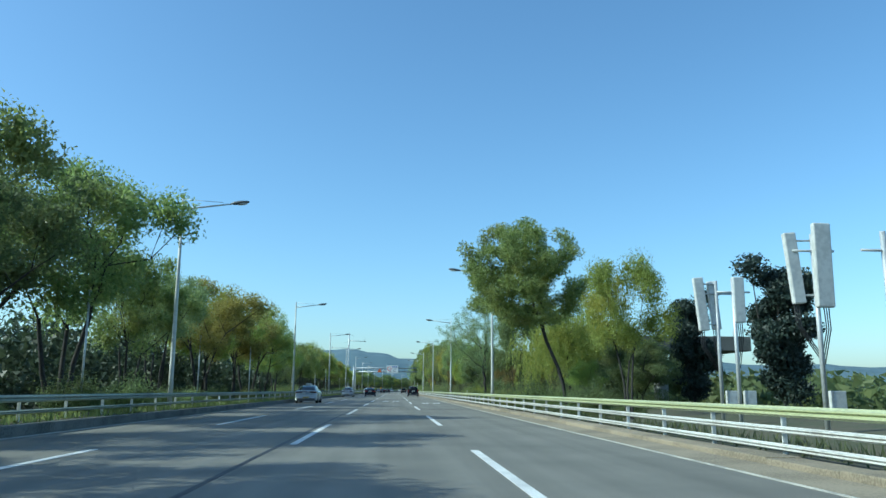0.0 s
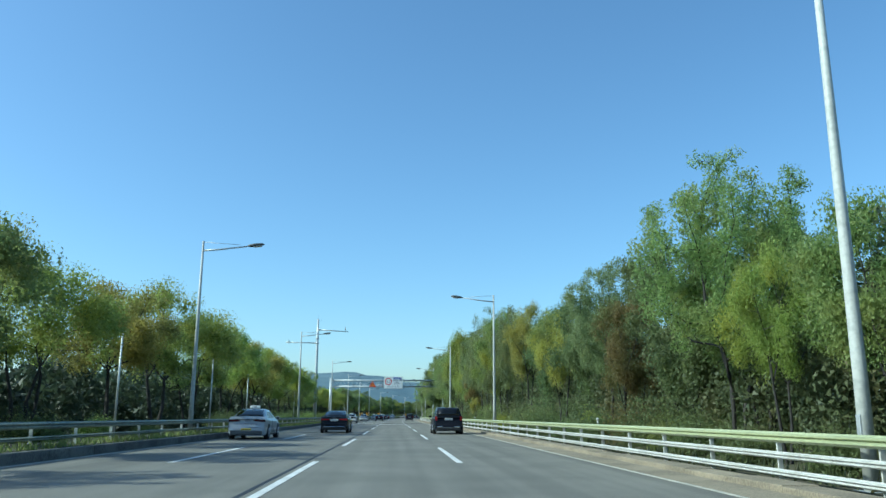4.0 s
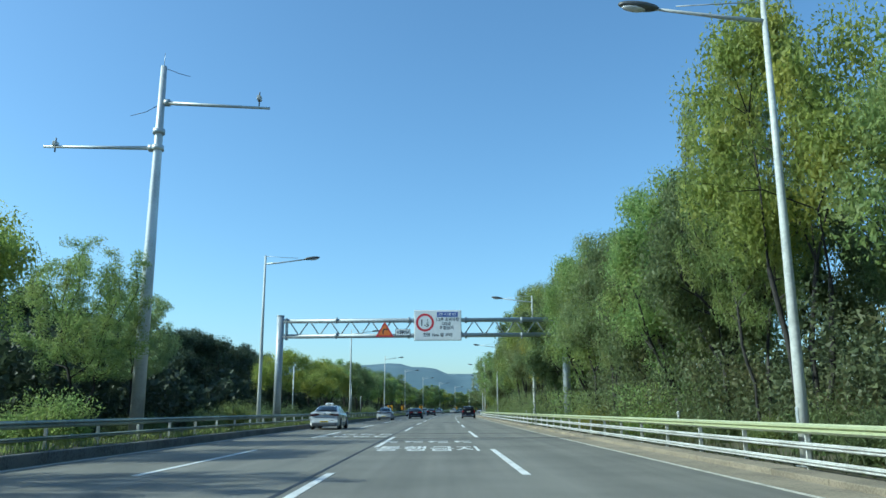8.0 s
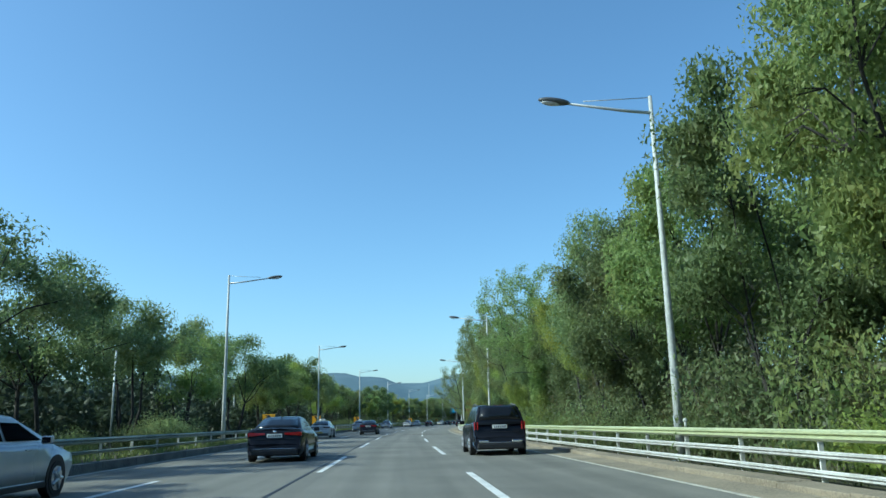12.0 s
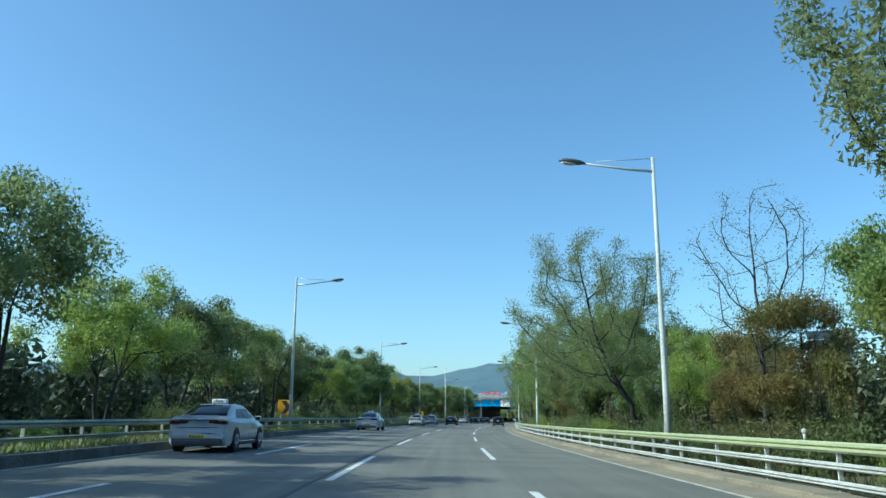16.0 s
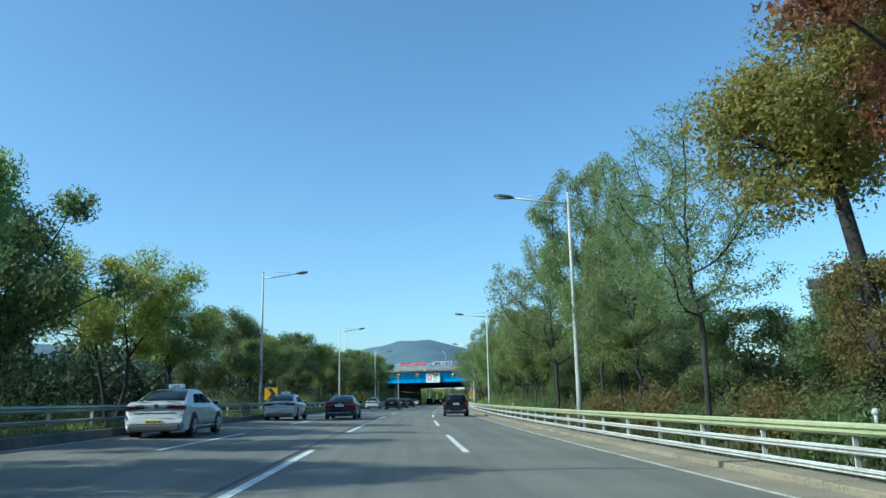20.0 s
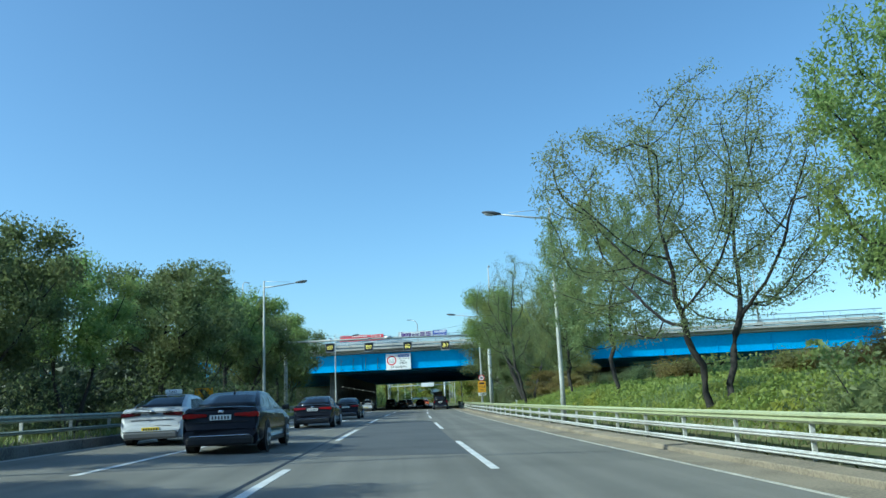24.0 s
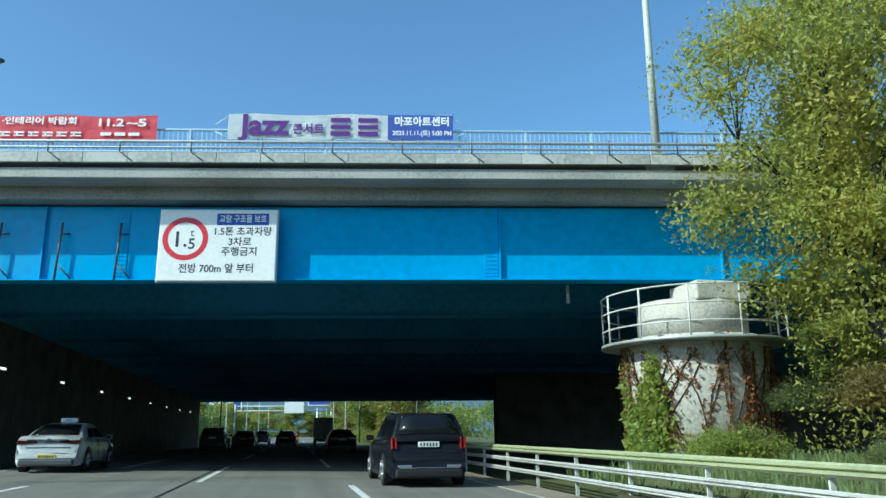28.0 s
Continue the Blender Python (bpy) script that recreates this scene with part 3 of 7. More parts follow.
for i in range(nx):
    xa = W0 + 0.6 + i * (W1 - W0 - 1.2) / nx
    xb = xa + (W1 - W0 - 1.2) / nx
    za, zb = (5.98, 7.0) if i % 2 else (7.0, 5.98)
    part("brace", tubed([(xa, 0, za + 0.04), (xb, 0, zb + 0.04)], 0.045, 6), M["gantry_steel"], gan)


for x in (-7.2, -2.2, 1.75, 5.6):  # bolted collars where the chords are joined
    for z in (7.0, 5.95):
        part("collar", tubed([(x - 0.07, 0, z + 0.05), (x + 0.07, 0, z + 0.05)], 0.21, 14), M["gantry_steel"], gan)


def ring(bm, x, z, y, ro, ri, n=32):
    a = [bm.verts.new((x + math.cos(t) * r, y, z + math.sin(t) * r)) for r in (ro, ri) for t in [2 * math.pi * k / n for k in range(n)]]
    for k in range(n):
        bm.faces.new((a[k], a[(k + 1) % n], a[n + (k + 1) % n], a[n + k]))
    return bm


def disc(x, z, y, r, n=32):
    bm = bmesh.new()
    bm.faces.new([bm.verts.new((x + math.cos(t) * r, y, z + math.sin(t) * r)) for t in [2 * math.pi * k / n for k in range(n)]])
    return bm


def load_sign(m, last):
    """Weight limit panel, 3.2 x 2.0 m, centred at the origin and facing -y."""
    t = thing("road_sign", "white weight limit sign with a red ring and dark lettering", "sign", m)
    part("panel", boxed(0, 0, 0, 3.2, 0.06, 2.05, 0.03), M["sign_white"], t)
    part("frame", boxed(0, 0.06, 0, 3.26, 0.04, 2.11, 0.02), M["galv"], t)
    part("red_ring", ring(bmesh.new(), -0.88, 0.18, -0.0325, 0.62, 0.47), M["sign_red"], t)
    words_on(t, "1.", -1.03, -0.0315, 0.14, 0.62, M["ink"], 0.3, 0.008)
    words_on(t, "t", -0.7, -0.0315, 0.35, 0.32, M["ink"])
    words_on(t, "5", -0.7, -0.0315, 0.02, 0.42, M["ink"], bold=0.006)
    part("blue_strip", boxed(0.66, -0.034, 0.74, 1.42, 0.006, 0.34), M["sign_blue"], t)
    words_on(t, "교량 구조물 보호", 0.66, -0.038, 0.74, 0.24, M["sign_white"], 1.28, 0.004)
    words_on(t, "1.5톤 초과차량", 0.66, -0.0315, 0.38, 0.27, M["ink"], 1.55, 0.004)
    words_on(t, "3차로", 0.6, -0.0315, 0.08, 0.27, M["ink"], 0.62, 0.004)
    words_on(t, "주행금지", 0.6, -0.0315, -0.2, 0.27, M["ink"], 0.95, 0.004)
    words_on(t, last, 0.0, -0.0315, -0.68, 0.28, M["ink"], 2.0, 0.004)
    return t


load_sign(on_road(221, -0.2, 6.88) @ Matrix.Translation((0, -0.28, 0)), "전방 1km 앞 부터")
tri = thing("road_sign", "orange-red triangular warning sign on the gantry", "sign", on_road(221, -3.85, 6.53) @ Matrix.Translation((0, -0.25, 0)))
bm = bmesh.new()
lo = [bm.verts.new((x, y, z)) for y in (-0.02, 0.02) for x, z in ((-0.62, -0.42), (0.62, -0.42), (0, 0.62))]
bm.faces.new(lo[:3][::-1])
bm.faces.new(lo[3:])
for k in range(3):
    bm.faces.new((lo[k], lo[(k + 1) % 3], lo[3 + (k + 1) % 3], lo[3 + k]))
bmesh.ops.recalc_face_normals(bm, faces=bm.faces)
part("border", bm, M["sign_red"], tri, "red border")
bm = bmesh.new()
bm.faces.new([bm.verts.new((x, -0.0235, z)) for x, z in ((-0.46, -0.335), (0.46, -0.335), (0, 0.44))])
part("field", bm, M["sign_orange"], tri, "orange field")
bm = bmesh.new()
for quad in (((-0.15, -0.24), (-0.07, -0.24), (-0.07, -0.02), (-0.15, 0.01)), ((-0.15, 0.01), (-0.07, -0.02), (0.0, 0.045), (-0.04, 0.115)), ((-0.04, 0.115), (0.0, 0.045), (0.1, 0.045), (0.1, 0.115)), ((0.1, -0.01), (0.22, 0.08), (0.1, 0.17), (0.1, 0.08))):
    bm.faces.new([bm.verts.new((x, -0.026, z)) for x, z in quad])
part("symbol", bm, M["ink"], tri, "black bent arrow")
sub = thing("road_sign", "small white plate with dark lettering on the gantry", "sign", on_road(221, -2.6, 6.40) @ Matrix.Translation((0, -0.25, 0)))
part("plate", boxed(0, 0, 0, 0.98, 0.04, 0.4, 0.015), M["sign_white"], sub)
part("rim", boxed(0, 0.006, 0, 1.04, 0.03, 0.46, 0.01), M["ink"], sub, "black rim")
words_on(sub, "속도를줄이시오", 0, -0.0215, 0, 0.26, M["ink"], 0.88, 0.004)

# ---- curve warning boards on the far verge ----


def chevron_board(s, o, z=1.3):
    t = thing("chevron_board", "yellow board with a black chevron on a post", "sign", on_road(s, o, 0.2), "chevron boards")
    for x in (-0.3, 0.3):
        part("post", tubed([(x, 0.04, 0), (x, 0.04, z)], 0.035, 6), M["galv"], t)
    part("board", boxed(0, 0, z + 0.1, 1.0, 0.04, 0.95, 0.02), M["sign_yellow"], t)
    bm = bmesh.new()
    vs = [bm.verts.new((x, -0.023, z + 0.1 + y)) for x, y in ((-0.28, 0.42), (0.05, 0.42), (0.36, 0.0), (0.05, -0.42), (-0.28, -0.42), (0.03, 0.0))]
    bm.faces.new((vs[0], vs[5], vs[2], vs[1]))
    bm.faces.new((vs[5], vs[4], vs[3], vs[2]))
    part("chevron", bm, M["ink"], t)
    return t


for s, o in ((316, -10.9), (345, -10.9), (387, -10.9), (480, -10.9), (546, -11.0)):
    chevron_board(s, o)


# ---- lane signal gantry before the bridge ----
sg = thing("signal_gantry", "pale steel gantry with hanging speed display boxes over the lanes", "gantry", on_road(576, 0))
for x in (-11.6, 7.65):
    part("column", tubed([(x, 0, 0), (x, 0, 4), (x, 0, 8.55)], [0.2, 0.17, 0.14], 12), M["pole_white"], sg)
    part("lightning_rod", tubed([(x, 0, 8.55), (x, 0, 9.4)], 0.012, 5), M["galv"], sg)
    part("bracket", boxed(x - 0.25 * (1 if x > 0 else -1), 0, 7.12, 0.34, 0.34, 0.24, 0.02), M["galv"], sg)
part("beam", tubed([(-11.9, 0, 7.12), (-2, 0, 7.15), (8.1, 0, 7.08)], 0.09, 12), M["pole_white"], sg)
part("coupling", tubed([(-2.25, 0, 7.2), (-1.6, 0, 7.2)], 0.17, 12), M["galv"], sg)
for a, b, c in (((7.6, 0, 8.42), (3.6, 0, 7.86), (0, 0, 7.3)), ((7.6, 0, 8.4), (5.6, 0, 7.78), (4.2, 0, 7.28)), ((-11.6, 0, 8.42), (-8, 0, 7.7), (-6, 0, 7.3))):
    part("stay_wire", tubed([a, b, c], 0.009, 5), M["black"], sg)
for x in (-7.4, -3.75, -0.08, 3.5):
    bx = thing("speed_display", "dark grey hanging display box with amber figures", "traffic signal", on_road(576, x, 6.24), "speed displays over the lanes")
    part("hanger", tubed([(0, 0, 0.4), (0, 0, 0.86)], 0.04, 8), M["galv"], bx)
    part("clamp", boxed(0, 0, 0.92, 0.3, 0.3, 0.1, 0.02), M["galv"], bx)
    part("housing", boxed(0, 0, 0.03, 0.84, 0.34, 0.84, 0.04), M["housing"], bx)
    part("screen", boxed(0, -0.17, 0.03, 0.68, 0.02, 0.66, 0.005), M["black"], bx)
    part("visor", boxed(0, -0.21, -0.37, 0.84, 0.1, 0.04, 0.01), M["galv"], bx)
    part("sun_shade", boxed(0, -0.22, 0.43, 0.84, 0.12, 0.035, 0.01), M["housing"], bx)
    me = text_mesh("80", 0.58, M["amber"], bold=-0.015)
    me.transform(Matrix.Translation((0, -0.186, 0.04)) @ Matrix.Rotation(radians(90), 4, "X") @ Matrix.Diagonal((0.95, 1, 1, 1)))
    part("speed_figure", me, None, bx, "glowing amber figures")

# speed camera warning sign
ys = thing("road_sign", "round speed limit sign above a yellow warning plate", "sign", on_road(580.05, 7.1))
for z in (1.75, 2.4, 3.28):
    part("clamp", boxed(0, 0.09, z, 0.3, 0.16, 0.05, 0.01), M["galv"], ys)
part("disc", disc(0, 3.28, -0.02, 0.3), M["sign_white"], ys)
part("red_ring", ring(bmesh.new(), 0, 3.28, -0.026, 0.3, 0.235), M["sign_red"], ys)
words_on(ys, "80", 0, -0.028, 3.27, 0.3, M["ink"], bold=0.005)
part("plate", boxed(0, 0, 2.4, 0.78, 0.03, 1.1, 0.015), M["sign_yellow"], ys)
part("symbol", boxed(0, -0.018, 2.74, 0.52, 0.008, 0.16), M["ink"], ys)
words_on(ys, "단속중", 0, -0.02, 2.4, 0.24, M["ink"], 0.6)
words_on(ys, "Photo", 0, -0.02, 2.12, 0.17, M["ink"])
part("distance_plate", boxed(0, 0, 1.68, 0.78, 0.03, 0.28, 0.01), M["sign_white"], ys)
words_on(ys, "300m", 0, -0.02, 1.68, 0.24, M["ink"])

# ---- the bridge ----
BR = on_road(607.9, 0) @ Matrix.Rotation(radians(-9.0), 4, "Z")
br = thing("road_bridge", "blue steel girder road bridge with a concrete deck edge and railing", "bridge", BR)
XL, XR, DEEP = -62.0, 60.0, 84.0
part("girder", boxed((XL + XR) / 2, 0.16, 6.68, XR - XL, 0.32, 2.25, 0.01), M["blue"], br, "bright blue painted front girder")
part("bottom_flange", boxed((XL + XR) / 2, 0.1, 5.545, XR - XL, 0.62, 0.03), M["blue"], br)
for x in np.arange(XL + 1, XR, 6.72):
    st = part("stiffener", boxed(float(x), -0.05, 6.68, 0.05, 0.12, 2.2), M["blue"], br)
for x in (-5.0, 5.95, 18.9):
    sp = part("splice_plate", boxed(x, -0.012, 6.68, 0.42, 0.02, 2.0, 0.004), M["blue"], br)
    bm = bmesh.new()
    for i in range(15):
        for j in range(4):
            box(bm, x - 0.15 + j * 0.1, -0.03, 5.78 + i * 0.128, 0.045, 0.02, 0.045)
    tagged(part("bolt_field", bm, M["blue"], sp), kind="stuff")
# inner girders take the darkened blue in place of shade
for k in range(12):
    part("inner_girder", boxed((XL + XR) / 2, 7 + k * 7.0, 6.6, XR - XL, 0.3, 2.2), M["underside"], br, "inner girder, blue darkened as under-deck shade")
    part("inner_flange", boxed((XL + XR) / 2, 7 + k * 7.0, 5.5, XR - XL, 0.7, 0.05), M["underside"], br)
part("deck", boxed((XL + XR) / 2, DEEP / 2 - 0.5, 8.25, XR - XL, DEEP, 0.75, 0.02), M["concrete"], br, "concrete deck slab")
part("overhang", boxed((XL + XR) / 2, -0.66, 8.42, XR - XL, 1.34, 0.3, 0.02), M["concrete"], br)
for i in range(int((XR - XL) / 1.25)):
    x = XL + 0.63 + i * 1.25
    part("fascia_panel", boxed(x, -1.4, 8.84, 1.235, 0.14, 0.3, 0.008), M["fascia"], br)
part("edge_slab", boxed((XL + XR) / 2, -0.69, 8.78, XR - XL, 1.34, 0.12, 0.01), M["concrete"], br)
rail = part("railing", tubed([(XL, -0.7, 9.98), (XR, -0.7, 9.98)], 0.045, 8), M["blue_rail"], br, "pale blue steel railing")
part("bottom_rail", tubed([(XL, -0.7, 9.3), (XR, -0.7, 9.3)], 0.03, 8), M["blue_rail"], rail)
part("pipe", tubed([(XL, -1.5, 9.3), (XR, -1.5, 9.3)], 0.05, 8), M["galv"], br, "service pipe along the deck edge")
part("pipe", tubed([(XL, -1.5, 9.12), (XR, -1.5, 9.12)], 0.035, 8), M["galv"], br)
bal = mesh_of("baluster", boxed(0, 0, 9.64, 0.022, 0.022, 0.68), M["blue_rail"])
bm = bmesh.new()
for i in range(int((XR - XL) / 0.14)):
    x = XL + i * 0.14
    if not -14 < x < 20:
        box(bm, x, -0.7, 9.64, 0.022, 0.022, 0.68)
tagged(part("baluster_run", bm, M["blue_rail"], rail), kind="stuff")
for i in range(242):
    p = part("baluster", bal, None, rail)
    p.location = (-14 + i * 0.14, -0.7, 0)
pm = mesh_of("rail_post", boxed(0, 0, 9.42, 0.07, 0.07, 1.16, 0.01), M["blue_rail"])
bk = bmesh.new()
tube(bk, [(0, -1.52, 8.98), (0, -1.52, 9.4)], 0.02, 6)
tube(bk, [(0.0, -1.49, 8.98), (0.35, -1.49, 8.72)], 0.018, 6)
bk = mesh_of("pipe_bracket", bk, M["dark_metal"])
for i in range(int((XR - XL) / 2.0)):
    x = XL + 1 + i * 2.0
    p = part("rail_post", pm, None, rail)
    p.location = (x, -0.7, 0)
    p = part("pipe_bracket", bk, None, br)
    p.location = (x + 0.3, 0, 0)
for x in (-6.75, -5.05, -8.5, -10.2):  # leaning service brackets on the girder
    bm = tubed([(x, -0.2, 5.55), (x + 0.08, -0.2, 7.25)], 0.035, 6)
    tube(bm, [(x + 0.03, -0.2, 6.0), (x + 0.42, -0.12, 5.6)], 0.025, 6)
    tube(bm, [(x + 0.05, -0.2, 6.9), (x + 0.25, -0.05, 6.95)], 0.025, 6)
    part("sign_bracket", bm, M["dark_metal"], br)
part("drain_pipe", tubed([(8.3, 0.5, 5.5), (8.3, 0.5, 4.95)], 0.05, 6), M["galv"], br)

load_sign(BR @ Matrix.Translation((-2.05, -0.5, 6.5)) @ Matrix.Diagonal((1.06, 1, 1.04, 1)), "전방 700m 앞 부터")

# bridge lamps
bl = thing("bridge_lamp", "tall pale lamp pole on a concrete corbel at the bridge edge", "street lamp", BR @ Matrix.Translation((10.85, -1.05, 8.95)), "lamps on the bridge")
bm = bmesh.new()
bmesh.ops.create_cone(bm, cap_ends=True, segments=4, radius1=0.5, radius2=0.85, depth=0.5, matrix=Matrix.Translation((0, 0.25, -0.2)) @ Matrix.Rotation(radians(45), 4, "Z"))
part("corbel", bm, M["concrete"], bl, "concrete corbel")
part("base_plate", boxed(0, 0, 0.1, 0.5, 0.5, 0.12, 0.02), M["pole_white"], bl)
part("pole", tubed([(0, 0, 0.1), (0, 0, 4), (0, 0, 9.5)], [0.13, 0.11, 0.07], 10), M["pole_white"], bl)
part("arm", tubed([(0, 0, 9.5), (0, 0.5, 9.9), (0, 1.6, 10.0)], 0.05, 8), M["pole_white"], bl)
part("lamp_head", boxed(0, 1.9, 10.0, 0.2, 0.7, 0.1, 0.04), M["dark_metal"], bl)
for x in (-24, 45):
    copy_thing(bl, BR @ Matrix.Translation((x, -1.05, 8.95)))
bl2 = thing("bridge_lamp", "curved grey lamp on the far side of the bridge deck", "street lamp", BR @ Matrix.Translation((-2.5, 18, 8.6)), "lamps on the bridge")
part("pole", tubed([(0, 0, 0), (0, 0, 4.6), (-0.3, 0, 5.2), (-1.0, 0, 5.4)], [0.1, 0.08, 0.06, 0.05], 8), M["galv"], bl2)
part("lamp_head", boxed(-1.3, 0, 5.4, 0.7, 0.2, 0.1, 0.04), M["dark_metal"], bl2)

# banners tied to the railing


def cloth(w, h, bend=0.015):
    bm = bmesh.new()
    n = 16
    rows = [[bm.verts.new((-w / 2 + w * i / n, bend * math.sin(i * 1.7 + j) * (0.4 + (j == 1)), (j - 1) * h / 2 + 0.03 * math.sin(i * 0.9))) for i in range(n + 1)] for j in range(3)]
    for a, b in zip(rows, rows[1:]):
        for i in range(n):
            bm.faces.new((a[i], a[i + 1], b[i + 1], b[i]))
    r = bmesh.ops.solidify(bm, geom=bm.faces[:], thickness=0.012)
    return bm


b1 = thing("banner", "white and blue cloth banner with purple lettering tied to the railing", "banner", BR @ Matrix.Translation((1.45, -0.86, 10.03)) @ Matrix.Diagonal((0.95, 1, 0.97, 1)))
part("cloth", cloth(7.0, 0.82), M["sign_white"], b1, "white cloth")
part("blue_end", boxed(2.5, -0.034, 0.0, 2.05, 0.012, 0.8), M["banner_blue"], b1, "dark blue printed end")
words_on(b1, "Jazz", -2.35, -0.045, 0.02, 0.92, M["banner_purple"], 1.6, 0.03)
words_on(b1, "콘서트", -1.0, -0.045, -0.1, 0.36, M["banner_purple"], 0.95, 0.01)
for x in (0.0, 0.86):
    for z, h in ((0.22, 0.14), (0.0, 0.12), (-0.22, 0.14)):
        part("letter_bar", boxed(x, -0.042, z, 0.62, 0.012, h), M["banner_purple"], b1, "plain purple bar")
words_on(b1, "마포아트센터", 2.55, -0.045, 0.17, 0.32, M["sign_white"], 1.7, 0.012)
words_on(b1, "2023.11.11.(토) 5:00 PM", 2.55, -0.045, -0.2, 0.2, M["sign_white"], 1.85, 0.004)
for x in (-3.5, 3.5):
    for z in (-0.35, 0.35):
        part("cord", tubed([(x, 0, z), (x * 1.12, 0.1, z * 0.3)], 0.012, 5), M["sign_white"], b1)
b2 = thing("banner", "red cloth banner with white lettering tied to the railing", "banner", BR @ Matrix.Translation((-7.0, -0.86, 9.95)) @ Matrix.Diagonal((0.97, 1, 0.97, 1)))
part("cloth", cloth(6.3, 0.8), M["banner_red"], b2, "red cloth")
words_on(b2, "·인테리어 박람회", -0.35, -0.045, 0.2, 0.26, M["sign_white"], 2.2, 0.006)
words_on(b2, "11.2", 1.75, -0.045, 0.16, 0.34, M["sign_white"], 0.75, 0.008)
words_on(b2, "~5", 2.55, -0.045, 0.16, 0.34, M["sign_white"], 0.6, 0.008)
for i in range(9):
    for dx, z, w, h in ((0.0, -0.16, 0.3, 0.05), (0.0, -0.26, 0.3, 0.04), (-0.06, -0.21, 0.05, 0.12)):
        part("letter_bar", boxed(-2.6 + i * 0.42 + dx, -0.042, z, w, 0.012, h), M["sign_white"], b2, "plain white bar")
for i in range(3):
    part("letter_bar", boxed(1.65 + i * 0.42, -0.042, -0.2, 0.32, 0.012, 0.1), M["sign_white"], b2, "plain white bar")

# pier with a service platform, overgrown
pr = thing("bridge_pier", "round pale concrete bridge pier with a steel service platform", "pier", on_road(606.4, 11.9, 0.0))
part("shaft", tubed([(0, 0, -0.5), (0, 0, 3.7), (0, 0, 3.95)], [2.05, 2.05, 1.95], 36), M["pier"], pr, "pale stained concrete shaft")
part("pier_cap", tubed([(0, 0, 3.95), (0, 0, 5.0)], 1.6, 24), M["pier"], pr)
part("bearing_block", boxed(0.2, -0.8, 5.2, 1.7, 1.6, 0.55, 0.05), M["pier"], pr)
part("platform", tubed([(0, 0, 3.72), (0, 0, 3.8)], 2.7, 36), M["galv"], pr, "steel grating platform")
pm = mesh_of("platform_post", tubed([(0, 0, 3.75), (0, 0, 5.2)], 0.03, 6), M["white_rail"])
for k in range(12):
    a = 2 * math.pi * k / 12
    p = part("platform_post", pm, None, pr)
    p.location = (2.64 * math.cos(a), 2.64 * math.sin(a), 0)
for z in (4.2, 4.7, 5.2):
    part("platform_rail", tubed([(2.64 * math.cos(2 * math.pi * k / 36), 2.64 * math.sin(2 * math.pi * k / 36), z) for k in range(37)], 0.025, 6, cap=False), M["white_rail"], pr)

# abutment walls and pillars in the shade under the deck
# left wall: dark concrete puts the under-deck shade into its colour
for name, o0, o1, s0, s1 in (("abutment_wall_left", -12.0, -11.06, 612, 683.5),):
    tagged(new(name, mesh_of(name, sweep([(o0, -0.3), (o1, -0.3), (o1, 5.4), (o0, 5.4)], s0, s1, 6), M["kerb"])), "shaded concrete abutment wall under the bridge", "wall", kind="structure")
# back wall: added to close a dark area, shade put into its colour
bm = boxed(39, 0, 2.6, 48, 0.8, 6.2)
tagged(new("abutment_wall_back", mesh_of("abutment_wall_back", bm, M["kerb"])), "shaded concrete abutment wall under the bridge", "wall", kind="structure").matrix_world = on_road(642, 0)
bm = boxed(-35.2, 0, 2.6, 46, 0.8, 6.2)
tagged(new("abutment_wall_far", mesh_of("abutment_wall_far", bm, M["pier"])), "shaded concrete abutment wall under the bridge", "wall", kind="structure").matrix_world = on_road(684, 0)
lamp_box = thing("tunnel_lamp", "small pale lamp on the wall under the bridge", "lamp", on_road(618, -11.0, 3.6), "lamps on the wall under the bridge")
part("housing", boxed(0.06, 0, 0, 0.12, 0.7, 0.14, 0.02), M["dark_metal"], lamp_box)
part("diffuser", boxed(0.125, 0, 0, 0.02, 0.6, 0.09, 0.005), mat("lit_diffuser", (0.8, 0.8, 0.75), rough=0.5, bump=0, emit=((1.0, 0.95, 0.85), 1.0)), lamp_box, "lit pale diffuser")
for k in range(1, 8):
    copy_thing(lamp_box, on_road(618 + k * 8, -11.0, 3.6))
post = thing("barrier_post", "slim dark steel post between lanes and ramp beyond the bridge", "post", on_road(694, 9.0), "posts beyond the bridge")
part("shaft", tubed([(0, 0, 0), (0, 0, 6)], 0.09, 8), M["dark_metal"], post)
copy_thing(post, on_road(694, 17.0))
copy_thing(post, on_road(690, -9.2))


